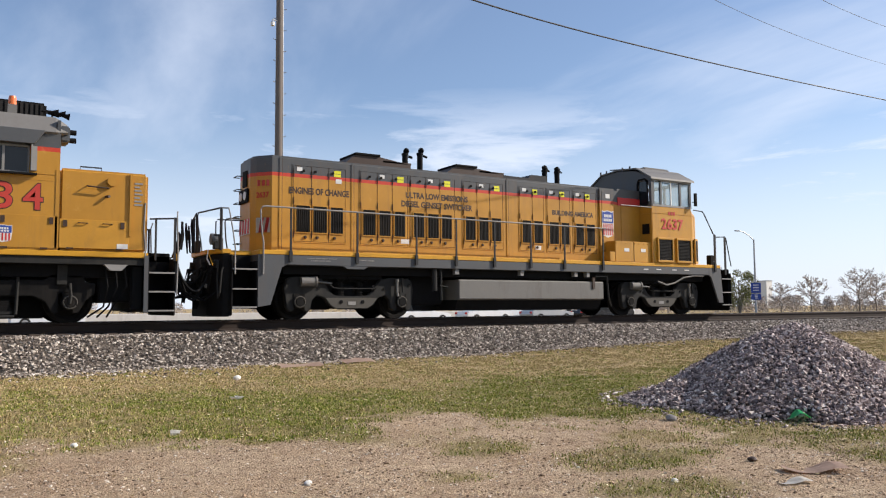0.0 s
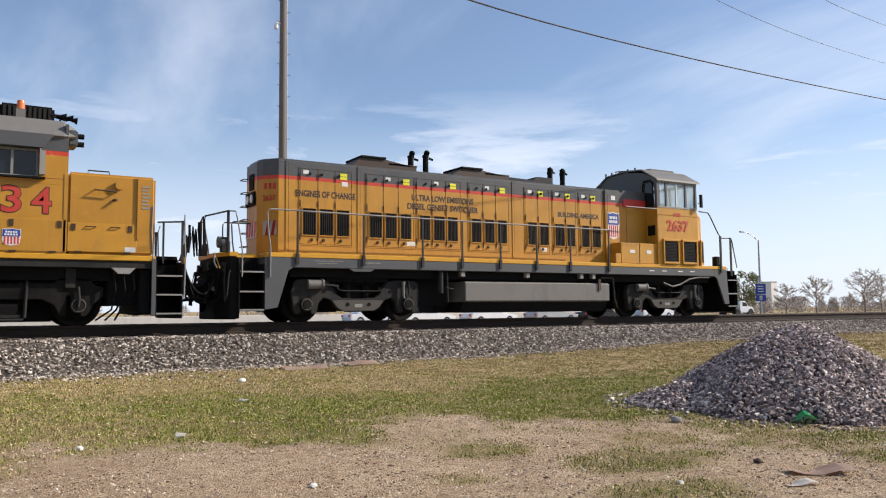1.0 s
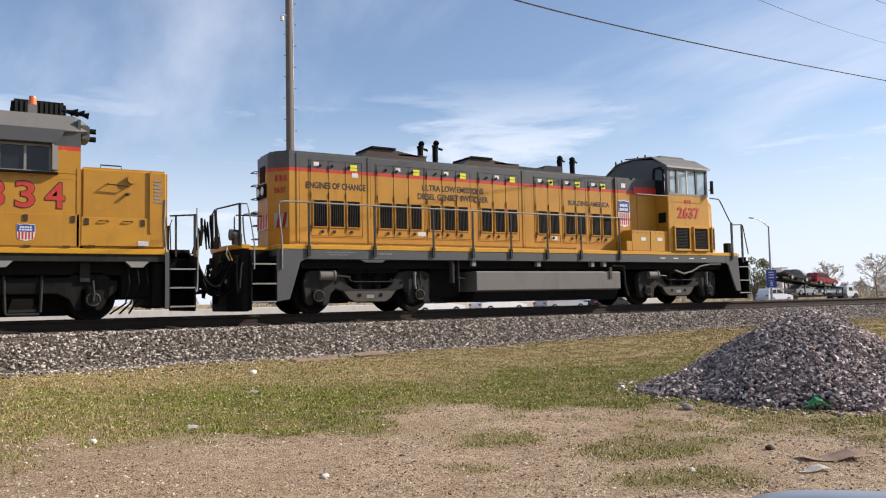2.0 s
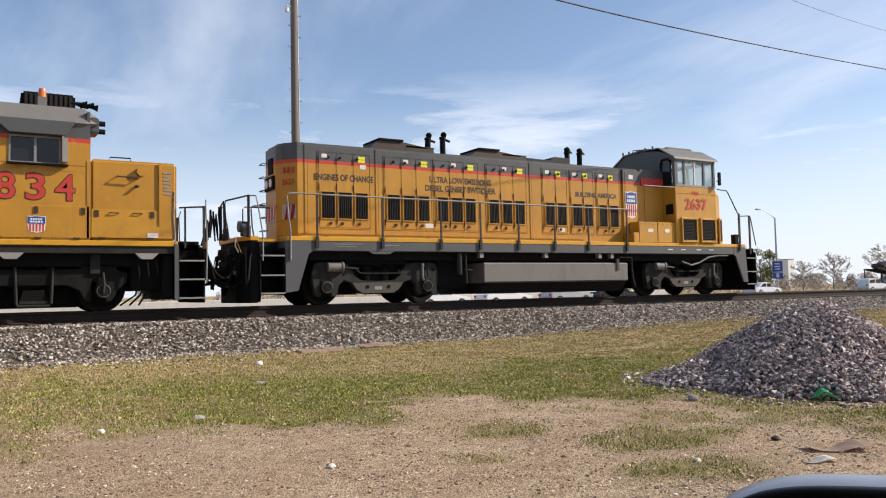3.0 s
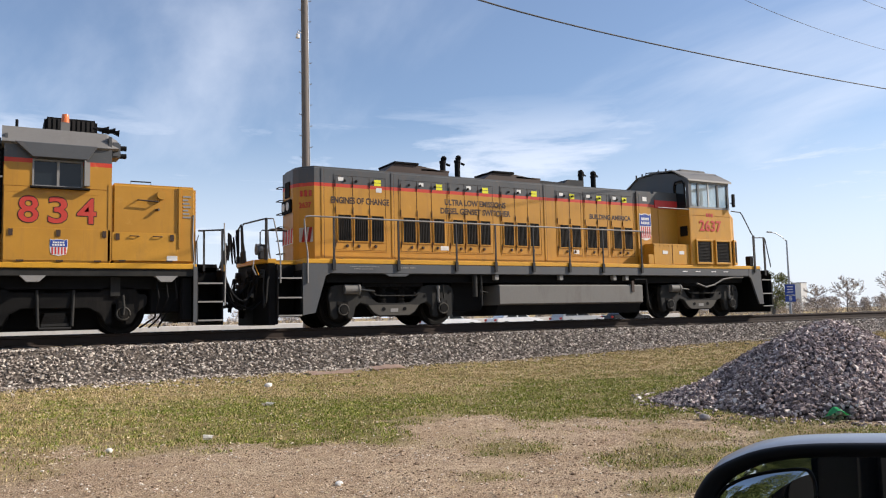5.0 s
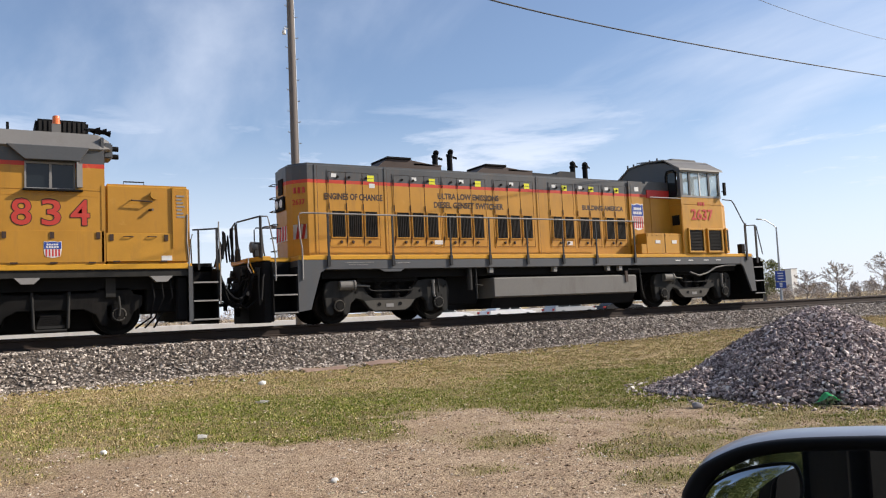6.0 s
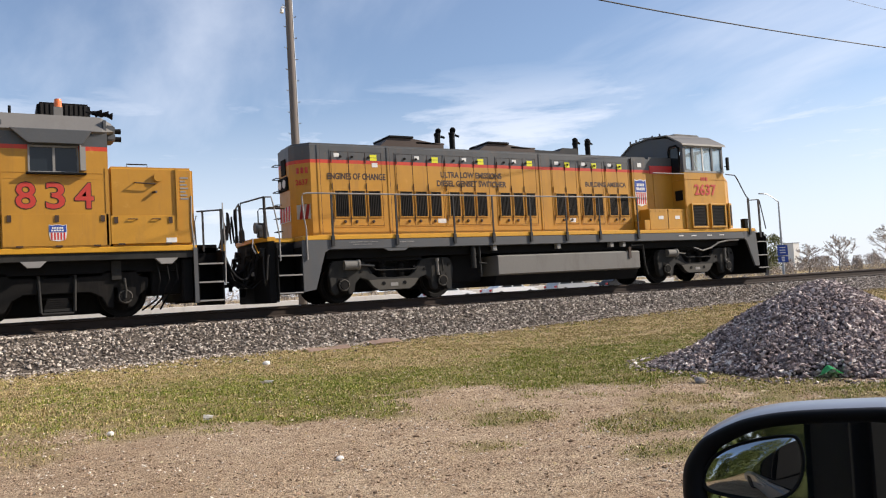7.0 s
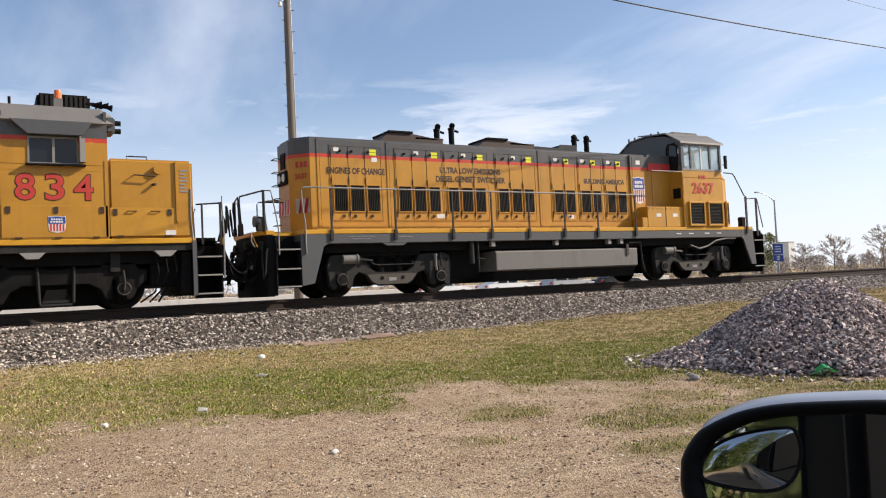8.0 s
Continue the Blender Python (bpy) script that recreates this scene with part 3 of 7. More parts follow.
def truck_frame(loco, xc, half, kind):
    """One truck: two cast side frames with journal boxes, springs, brake cylinders and hangers."""
    for s in (-1, 1):
        y0, y1 = sorted((TRACK + s * 1.02, TRACK + s * 1.20))
        bm = B()
        if kind == "swept":
            half_poly = [(0, 0.27), (0.46, 0.27), (0.62, 0.36), (0.78, 0.56), (0.98, 0.62), (1.12, 0.50), (1.16, 0.26), (1.26, 0.20), (1.34, 0.24), (1.34, 0.62), (1.60, 0.62), (1.60, 0.24), (1.70, 0.20), (1.80, 0.30), (1.86, 0.78), (1.80, 1.02), (1.66, 1.09), (1.10, 1.09), (0.84, 1.04), (0.62, 0.72), (0.48, 0.62), (0, 0.60)]
        else:
            half_poly = [(0, 0.58), (0.70, 0.58), (0.95, 0.46), (1.08, 0.22), (1.22, 0.20), (1.22, 0.66), (1.52, 0.66), (1.52, 0.20), (1.66, 0.22), (1.82, 0.5), (2.0, 0.62), (2.02, 0.86), (1.80, 0.9), (1.72, 1.05), (1.05, 1.06), (0.95, 0.94), (0, 0.92)]
        k = half / 1.47
        poly = [(xc + x * k, z) for x, z in half_poly] + [(xc - x * k, z) for x, z in half_poly[::-1] if x > 0]
        slab(bm, poly, y0, y1)
        round_edges(bm, 0.018, 2)
        fr = part("truck_side_frame", bm, M_FRAME if kind == "swept" else M_UNDER, loco)
        face = y0 if s < 0 else y1
        for sx in (-1, 1):
            bm = B()
            tube(bm, [(xc + sx * half, TRACK + s * 1.0, 0.45), (xc + sx * half, TRACK + s * 1.26, 0.45)], 0.17, 20)
            tube(bm, [(xc + sx * half, TRACK + s * 1.26, 0.45), (xc + sx * half, TRACK + s * 1.30, 0.45)], 0.105, 14)
            for j in range(6):
                a = j * math.pi / 3
                tube(bm, [(xc + sx * half + 0.13 * math.cos(a), TRACK + s * 1.25, 0.45 + 0.13 * math.sin(a)), (xc + sx * half + 0.13 * math.cos(a), TRACK + s * 1.285, 0.45 + 0.13 * math.sin(a))], 0.022, 6)
            box(bm, xc + sx * half - 0.15, xc + sx * half + 0.15, *sorted((TRACK + s * 1.03, TRACK + s * 1.215)), 0.5, 0.66)
            jb = part("journal_box", bm, M_UNDER, fr)
            bm = B()
            ring = [(xc + sx * half + 0.135 * math.cos(a * math.pi / 10), TRACK + s * 1.272, 0.45 + 0.135 * math.sin(a * math.pi / 10)) for a in range(21)]
            tube(bm, ring, 0.02, 6)
            part("bearing_ring", bm, M_DUST, jb, "dusty bearing cap ring")
        if kind == "swept":
            for sx in (-1, 1):
                # black disc on the solid casting, painting the shade inside a hole
                bm = B()
                for hx, hz in ((0.31, 0.45), ):
                    tube(bm, [(xc + sx * hx, face - s * 0.02, hz), (xc + sx * hx, face + s * 0.018, hz)], 0.05, 14)
                part("dark_hole_disc", bm, M_BLACK, fr)
            bm = B()
            box(bm, xc - 0.11, xc + 0.11, *sorted((face, face + s * 0.014)), 0.37, 0.46)
            part("cast_plate", bm, M_TANK, fr)
            bm = B()
            slab(bm, [(xc - 0.60, 0.37), (xc - 0.44, 0.285), (xc + 0.44, 0.285), (xc + 0.60, 0.37), (xc + 0.74, 0.55), (xc + 0.5, 0.56), (xc - 0.5, 0.56), (xc - 0.74, 0.55)], *sorted((face - s * 0.01, face + s * 0.006)))
            part("dusty_casting", bm, M_DUST, fr, "pale dust on the truck casting")
            for px, pz in ((-0.95, 0.80), (0.95, 0.80), (0.62, 0.86), (-0.62, 0.86), (1.72, 0.9)):
                bm = B()
                tube(bm, [(xc + px, face - s * 0.02, pz), (xc + px, face + s * 0.02, pz)], 0.04, 10)
                part("frame_boss", bm, M_BLACK, fr)
            bm = B()
            tube(bm, [(xc + 1.30, TRACK + s * 1.29, 0.98), (xc + 1.30, TRACK + s * 1.29, 0.72), (xc + 1.33, TRACK + s * 1.29, 0.60)], 0.035, 8)
            tube(bm, [(xc + 1.30, TRACK + s * 1.29, 1.06), (xc + 1.30, TRACK + s * 1.29, 0.98)], 0.05, 10)
            part("damper", bm, M_TANKSIDE, fr)
            for j in range(3):
                bm = B()
                px = xc - 0.35 + 0.35 * j
                tube(bm, [(px - 0.2, TRACK + s * 1.1, 1.28), (px - 0.05, TRACK + s * 1.16, 1.02), (px + 0.1, TRACK + s * 1.15, 0.98), (px + 0.3, TRACK + s * 1.1, 1.26)], 0.02, 6)
                part("air_hose", bm, M_UNDER, loco)
            bm = B()
            cx = xc - 1.33
            tube(bm, [(cx - 0.12, TRACK + s * 1.24, 0.97), (cx + 0.26, TRACK + s * 1.24, 0.97)], 0.125, 18)
            tube(bm, [(cx + 0.26, TRACK + s * 1.24, 0.97), (cx + 0.31, TRACK + s * 1.24, 0.97)], 0.145, 18)
            tube(bm, [(cx + 0.31, TRACK + s * 1.24, 0.97), (cx + 0.75, TRACK + s * 1.24, 0.93)], 0.022, 8)
            part("brake_cylinder", bm, M_TANKSIDE, loco, smooth=False)
            bm = B()
            tube(bm, [(xc - 0.75, TRACK + s * 1.23, 1.0), (xc - 0.55, TRACK + s * 1.24, 0.82), (xc - 0.4, TRACK + s * 1.24, 0.80), (xc + 0.62, TRACK + s * 1.24, 0.80), (xc + 0.72, TRACK + s * 1.23, 0.88)], 0.018, 6)
            part("brake_rod", bm, M_FRAME, loco)
            bm = B()
            tube(bm, [(xc + 1.47, TRACK + s * 1.25, 1.1), (xc + 1.49, TRACK + s * 1.27, 0.74), (xc + 1.42, TRACK + s * 1.27, 0.6)], 0.025, 8)
            box(bm, xc + 1.40, xc + 1.53, *sorted((TRACK + s * 1.21, TRACK + s * 1.28)), 0.3, 0.72)
            part("brake_hanger", bm, M_FRAME, loco)
        else:
            bm = B()
            tube(bm, [(xc - 0.36, face, 0.98), (xc - 0.33, face + s * 0.07, 0.2), (xc - 0.3, face + s * 0.07, 0.15), (xc + 0.3, face + s * 0.07, 0.15), (xc + 0.33, face + s * 0.07, 0.2), (xc + 0.36, face, 0.98)], 0.032, 8)
            box(bm, xc - 0.27, xc + 0.27, *sorted((face - s * 0.1, face + s * 0.05)), 0.2, 0.26)
            part("spring_hanger", bm, M_FRAME, loco)
            bm = B()
            for j in range(5):
                box(bm, xc - 0.26 + j * 0.015, xc + 0.26 - j * 0.015, *sorted((face - s * 0.14, face + s * 0.02)), 0.27 + j * 0.045, 0.305 + j * 0.045)
            part("leaf_spring", bm, M_UNDER, loco)
            bm = B()
            tube(bm, [(xc + 1.36, face + s * 0.05, 0.86), (xc + 1.38, face + s * 0.1, 0.6), (xc + 1.36, face + s * 0.1, 0.42)], 0.03, 8)
            box(bm, xc + 1.1, xc + 1.3, *sorted((face, face + s * 0.06)), 0.84, 1.26)
            part("brake_hanger", bm, M_FRAME, loco)
    bm = B()
    box(bm, xc - 0.4, xc + 0.4, TRACK - 1.0, TRACK + 1.0, 0.45, 0.9)
    box(bm, xc - 1.1, xc - 0.35, TRACK - 0.6, TRACK + 0.6, 0.25, 0.75)
    box(bm, xc + 0.35, xc + 1.1, TRACK - 0.6, TRACK + 0.6, 0.25, 0.75)
    box(bm, xc - 1.7, xc + 1.7, TRACK - 0.9, TRACK + 0.9, 0.72, 1.10)
    round_edges(bm, 0.03, 1)
    part("bolster", bm, M_BLACK, loco)
    bm = B()
    box(bm, xc - 0.9, xc + 0.9, TRACK - 1.15, TRACK + 1.15, 1.05, 1.36)
    part("centre_plate", bm, M_BLACK, loco)
    if kind == "straight":
        bm = B()
        box(bm, xc - 2.2, xc + 0.95, TRACK - 0.62, TRACK + 0.62, 0.10, 0.62)
        round_edges(bm, 0.05, 2)
        part("traction_motor", bm, M_BLACK, loco)
    for s in (-1, 1):
        for k in (-1, 1):
            bm = B()
            for j in range(5):
                tube(bm, [(xc + k * 0.28, TRACK + s * 1.0, 0.62 + j * 0.07), (xc + k * 0.28, TRACK + s * 1.0, 0.65 + j * 0.07)], 0.13, 14)
            tube(bm, [(xc + k * 0.28, TRACK + s * 1.0, 0.6), (xc + k * 0.28, TRACK + s * 1.0, 0.98)], 0.09, 10)
            part("coil_spring", bm, M_UNDER, loco)


def hand_rail(loco, name, pts, r, mat):
    bm = B()
    tube(bm, pts, r, 8)
    return part(name, bm, mat, loco)


def steps(loco, x0, x1, y0, y1, levels, back_x=None):
    """A stairwell at a corner: side plates, dark back and treads with worn pale noses."""
    s = -1 if y0 < TRACK else 1
    yo, yi = (y0, y1)
    bm = B()
    box(bm, x0, x1, *sorted((yi - s * 0.03, yi)), levels[-1] - 0.05, 1.6)
    part("stair_back", bm, M_BLACK, loco)
    for z in levels:
        bm = B()
        box(bm, x0, x1, *sorted((yo, yi)), z - 0.03, z)
        tr = part("step_tread", bm, M_BLACK, loco)
        bm = B()
        box(bm, x0, x1, *sorted((yo, yo + s * 0.008)), z - 0.032, z + 0.004)
        part("step_nose", bm, M_TANK if s < 0 else M_BLACK, tr, "worn pale step edge")
    for xx in (x0, x1):
        bm = B()
        box(bm, xx - 0.015, xx + 0.015, *sorted((yo - s * 0.03, yi)), levels[-1] - 0.06, 1.45)
        part("stair_side", bm, M_BLACK, loco)


def shield(loco, x, y, z, w, h):
    """A shield badge: blue head with pale marks over red and white upright stripes."""
    def clip(u):
        return 0.06 + 0.32 * max(0, abs(u) - 0.5) ** 2
    bm = B()
    ol = [(-0.5, 0.5), (-0.32, 0.46), (-0.1, 0.5), (0.1, 0.5), (0.32, 0.46), (0.5, 0.5), (0.52, 0.1), (0.46, -0.32), (0.42, -0.42), (0.2, -0.46), (0, -0.5), (-0.2, -0.46), (-0.42, -0.42), (-0.46, -0.32), (-0.52, 0.1)]
    slab(bm, [(x + u * w, z + v * h) for u, v in ol], y - 0.006, y)
    base = part("badge", bm, M_WHITE, loco, "shield badge, blue above red and white stripes")
    bm = B()
    head = [(-0.47, 0.46), (-0.3, 0.43), (-0.1, 0.47), (0.1, 0.47), (0.3, 0.43), (0.47, 0.46), (0.49, 0.1), (0.47, 0.04), (-0.47, 0.04), (-0.49, 0.1)]
    slab(bm, [(x + u * w, z + v * h) for u, v in head], y - 0.010, y - 0.006)
    part("badge_head", bm, M_BLUE, base)
    bm = B()
    for v, hw in ((0.30, 0.34), (0.15, 0.38)):
        for j in range(5):
            u = -hw + j * 2 * hw / 5
            box(bm, x + u * w, x + (u + hw * 0.3) * w, y - 0.013, y - 0.010, z + (v - 0.05) * h, z + (v + 0.05) * h)
    part("badge_marks", bm, M_WHITE, base)
    bm = B()
    for j in range(5):
        u = -0.40 + j * 0.18
        box(bm, x + u * w, x + (u + 0.09) * w, y - 0.010, y - 0.006, z - 0.41 * h, z + 0.02 * h)
    part("badge_stripes", bm, M_RED, base)


# ---- genset switcher ----
SW = thing("switcher_locomotive", 15.0, TRACK, 0.0, "long yellow and grey diesel switcher with an end cab", "locomotive")


def build_switcher():
    n, h, T = NEAR, HOOD, TRACK
    f = TRACK + 1.5
    # frame and deck
    bm = B()
    box(bm, 6.5, 23.35, n, f, 1.37, 1.62)
    round_edges(bm, 0.012, 1)
    part("sill", bm, M_GREY, SW)
    bm = B()
    box(bm, 7.2, 22.7, n + 0.25, f - 0.25, 1.15, 1.37)
    part("underframe", bm, M_BLACK, SW)
    bm = B()
    extrude_plan(bm, [(5.42, T - 0.7), (5.64, T - 1.36), (5.85, T - 1.36), (5.85, T - 0.9), (6.5, T - 0.9), (6.5, n - 0.01), (23.35, n - 0.01), (23.35, T - 0.9), (23.95, T - 0.9), (23.95, T + 0.9), (23.35, T + 0.9), (23.35, f + 0.01), (6.5, f + 0.01), (6.5, T + 0.9), (5.85, T + 0.9), (5.85, T + 1.36), (5.64, T + 1.36), (5.42, T + 0.7)], 1.62, 1.73)
    round_edges(bm, 0.01, 1)
    part("deck", bm, M_STRIPE, SW, "yellow walkway edge")
    for s, yy in ((-1, n), (1, f)):
        y0, y1 = sorted((yy + s * 0.005, yy - s * 0.06))
        for outline in ([(6.48, 1.615), (6.48, 0.33), (6.80, 0.38), (7.08, 1.30), (7.2, 1.37), (7.2, 1.615)], [(22.75, 1.615), (22.75, 1.37), (22.86, 1.30), (23.24, 0.40), (23.46, 0.40), (23.36, 1.615)]):
            bm = B()
            slab(bm, outline, y0, y1)
            part("stair_gusset", bm, M_GREY, SW)
        bm = B()
        slab(bm, [(8.72, 1.372), (8.86, 1.30), (9.34, 1.30), (9.46, 1.372)], y0 + 0.01, y1)
        part("jacking_pad", bm, M_GREY, SW)
    # end plates with buffers, hoses and couplers
    for x, s in ((5.83, -1), (23.95, 1)):
        bm = B()
        x0, x1 = sorted((x, x - s * 0.06))
        box(bm, x0, x1, n + 0.1, f - 0.1, 0.12, 1.60)
        round_edges(bm, 0.02, 1)
        part("pilot_plate", bm, M_BLACK, SW)
        near_end = s < 0
        if near_end:
            # bowed pilot that carries the coupling end
            bm = B()
            extrude_plan(bm, [(5.83, T - 1.38), (5.66, T - 1.32), (5.46, T - 0.7), (5.46, T + 0.7), (5.66, T + 1.32), (5.83, T + 1.38)], 0.10, 1.615)
            round_edges(bm, 0.02, 1)
            part("pilot", bm, M_BLACK, SW)
        xf = 5.46 if near_end else x
        bm = B()
        box(bm, *sorted((xf, xf + s * 0.25)), T - 0.16, T + 0.16, 0.72, 0.98)
        box(bm, *sorted((xf + s * 0.2, xf + s * 0.42)), T - 0.22, T + 0.12, 0.70, 1.0)
        round_edges(bm, 0.04, 2)
        part("coupler", bm, M_UNDER, SW)
        bm = B()
        box(bm, *sorted((xf, xf + s * 0.12)), T - 0.5, T + 0.5, 0.55, 1.2)
        round_edges(bm, 0.05, 2)
        part("draft_gear", bm, M_UNDER, SW)
        # brake and control hoses that hang off the end in loops
        rng = random.Random(15 if near_end else 16)
        for j in range(15):
            yy = T - 1.22 + j * 0.17
            fx = xf + (0.30 * max(0.0, abs(yy - T) - 0.65) if near_end else 0.0)
            drop, out = rng.uniform(0.35, 0.95), rng.uniform(0.08, 0.26)
            side = rng.uniform(0.10, 0.32) * rng.choice((-1, 1))
            z1 = rng.uniform(1.15, 1.5)
            bm = B()
            tube(bm, [(fx, yy, z1), (fx + s * out * 0.6, yy, z1 - 0.04), (fx + s * out, yy + side * 0.2, z1 - drop * 0.5), (fx + s * out, yy + side * 0.5, z1 - drop), (fx + s * out * 0.8, yy + side * 0.9, z1 - drop * 0.85), (fx + s * out * 0.4, yy + side, z1 - drop * 0.3), (fx, yy + side, z1 - drop * 0.2)], rng.uniform(0.018, 0.034), 7)
            # every third hose gets a paler colour in place of lit highlights
            part("hose", bm, M_UNDER if j % 3 else M_FRAME, SW)
            if j % 4 == 1:
                bm = B()
                box(bm, fx + s * out - 0.03, fx + s * out + 0.03, yy + side * 0.5 - 0.04, yy + side * 0.5 + 0.04, z1 - drop - 0.06, z1 - drop + 0.04)
                round_edges(bm, 0.01, 1)
                part("hose_coupling", bm, M_TANKSIDE, SW)
        for yy, zz in ((-1.15, 1.40), (-0.45, 1.45), (0.55, 1.42), (1.0, 1.38)):
            fx = xf + (0.30 * max(0.0, abs(yy) - 0.65) if near_end else 0.0)
            bm = B()
            tube(bm, [(fx, T + yy, zz), (fx + s * 0.10, T + yy, zz)], 0.075, 14)
            box(bm, *sorted((fx + s * 0.02, fx + s * 0.09)), T + yy - 0.10, T + yy + 0.10, zz - 0.13, zz - 0.06)
            part("cable_receptacle", bm, M_FRAME, SW)
        bm = B()
        tube(bm, [(xf + s * 0.06, T - 1.0, 1.72), (xf + s * 0.10, T - 1.05, 1.5), (xf + s * 0.05, T - 1.16, 1.34)], 0.016, 6)
        part("chain", bm, M_WHITE, SW)
        bm = B()
        tube(bm, [(xf + s * 0.05, T - 0.9, 1.70), (xf + s * 0.02, T - 1.28, 1.33)], 0.014, 6)
        part("uncoupling_rod", bm, M_STRIPE, SW)
    for (x0, x1) in ((5.86, 6.46), (23.42, 23.94)):
        steps(SW, x0, x1, n, T - 0.92, (1.26, 0.78, 0.34))
        steps(SW, x0, x1, f, T + 0.92, (1.26, 0.78, 0.34))
    # hood
    xe, xr = 6.6, 18.95
    plan = [(xe, T + 0.42), (xe, T - 0.42), (xe + 0.10, T - 0.62), (7.0, T - 0.95), (xr, T - 0.95), (xr, T + 0.95), (7.0, T + 0.95), (xe + 0.10, T + 0.62)]
    bm = B()
    extrude_plan(bm, plan, 1.73, 4.22)
    top = [e for e in bm.edges if all(v.co.z > 4.2 for v in e.verts)]
    bmesh.ops.bevel(bm, geom=top, offset=0.07, segments=3, affect="EDGES")
    part("hood", bm, M_LIVERY, SW, "yellow hood with red line and grey top")
    for x in (7.22, 9.24, 14.40):
        bm = B()
        box(bm, x - 0.035, x + 0.035, h - 0.016, h, 1.74, 4.18)
        round_edges(bm, 0.006, 1)
        part("seam_strip", bm, M_LIVERY, SW)
        bm = B()
        box(bm, x + 0.037, x + 0.052, h - 0.003, h, 1.80, 4.15)
        part("seam_gap", bm, M_LETTER, SW)
    bm = B()
    box(bm, 7.1, xr, h - 0.02, h, 1.735, 1.80)
    part("kick_strip", bm, M_YELLOW, SW)
    # doors with upright-slatted grilles
    groups = [(7.57, 9.03, [(7.64, 8.02), (8.11, 8.50), (8.60, 8.96)]), (9.48, 10.94, [(9.55, 9.93), (10.04, 10.39), (10.51, 10.85)]),
              (11.03, 12.50, [(11.13, 11.47), (11.59, 11.95), (12.05, 12.39)]), (12.80, 14.23, [(12.87, 13.22), (13.35, 13.69), (13.81, 14.15)]),
              (14.86, 15.80, [(14.95, 15.30), (15.41, 15.76)]), (15.95, 16.88, [(16.02, 16.40), (16.50, 16.83)]), (17.03, 17.99, [(17.11, 17.44), (17.57, 17.92)])]
    for gi, (x0, x1, wins) in enumerate(groups):
        cuts = [x0] + [(a[1] + b[0]) / 2 for a, b in zip(wins, wins[1:])] + [x1]
        bm = B()
        for (a, b, c, d) in ((x0 - 0.03, x1 + 0.03, 3.995, 4.025), (x0 - 0.03, x1 + 0.03, 1.985, 2.01), (x0 - 0.03, x0 - 0.005, 2.01, 3.995), (x1 + 0.005, x1 + 0.03, 2.01, 3.995)):
            box(bm, a, b, h - 0.012, h, c, d)
        part("door_frame", bm, M_LIVERY, SW)
        # dark plate behind the doors; its colour stands for the shade in their gaps
        bm = B()
        box(bm, x0 - 0.004, x1 + 0.004, h - 0.003, h, 2.01, 3.995)
        part("door_gap_shade", bm, M_LETTER, SW)
        for i, (wa, wb) in enumerate(wins):
            bm = B()
            box(bm, cuts[i] + 0.009, cuts[i + 1] - 0.009, h - 0.010, h, 2.02, 3.985)
            round_edges(bm, 0.003, 1)
            d = part("door", bm, M_LIVERY, SW)
            bm = B()
            box(bm, wa, wb, h - 0.014, h - 0.010, 2.26, 2.95)
            part("grille_back", bm, M_DARK, d)
            bm = B()
            k = 7
            for j in range(k):
                x = wa + (wb - wa) * (j + 0.5) / k
                vs = box(bm, x - 0.010, x + 0.010, h - 0.032, h - 0.014, 2.27, 2.94)
            part("grille_slats", bm, M_SLAT, d)
            bm = B()
            for (a, b, c, e) in ((wa - 0.02, wb + 0.02, 2.95, 2.975), (wa - 0.02, wb + 0.02, 2.235, 2.26), (wa - 0.02, wa, 2.26, 2.95), (wb, wb + 0.02, 2.26, 2.95)):
                box(bm, a, b, h - 0.034, h - 0.010, c, e)
            part("grille_frame", bm, M_LIVERY, d)
            bm = B()
            hx = wa + 0.26 if i == 0 else wa + 0.12
            tube(bm, [(hx, h - 0.02, 2.13), (hx, h - 0.034, 2.13), (hx, h - 0.034, 2.13), (hx, h - 0.05, 2.13)], 0.045, 12, 0.03)
            part("latch", bm, M_LETTER, d)
            bm = B()
            tube(bm, [(hx - 0.06, h - 0.02, 3.86), (hx - 0.06, h - 0.04, 3.86)], 0.035, 12)
            part("latch", bm, M_DARK, d)
            for z in (2.12, 2.99, 3.70):
                bm = B()
                tube(bm, [(cuts[i] + 0.01, h - 0.026, z), (cuts[i] + 0.01, h - 0.026, z + 0.17)], 0.009, 6)
                part("hinge", bm, M_LETTER, d)
        # warning stickers
        bm = B()
        x = wins[-1][0] + 0.10 if len(wins) == 3 else wins[-1][0] - 0.05
        box(bm, x, x + 0.20, h - 0.0145, h - 0.0105, 3.865, 3.94)
        box(bm, x, x + 0.20, h - 0.0145, h - 0.0105, 3.775, 3.85)
        part("warning_sticker", bm, M_LIME, SW, "yellow-green warning sticker")
        bm = B()
        x = (wins[0][0] + 0.02) if gi in (0, 4, 5, 6) else wins[1][0] + 0.02
        box(bm, x, x + 0.15, h - 0.0145, h - 0.0105, 3.85, 3.95)
        part("white_sticker", bm, M_WHITE, SW)
    for x, z, w in ((8.75, 3.60, 0.17), (10.72, 2.07, 0.26), (15.46, 2.06, 0.22)):
        bm = B()
        box(bm, x, x + w, h - 0.0145, h - 0.0105, z, z + 0.12)
        box(bm, x + 0.02, x + w - 0.02, h - 0.017, h - 0.0145, z + 0.04, z + 0.07)
        part("notice", bm, M_WHITE, SW)
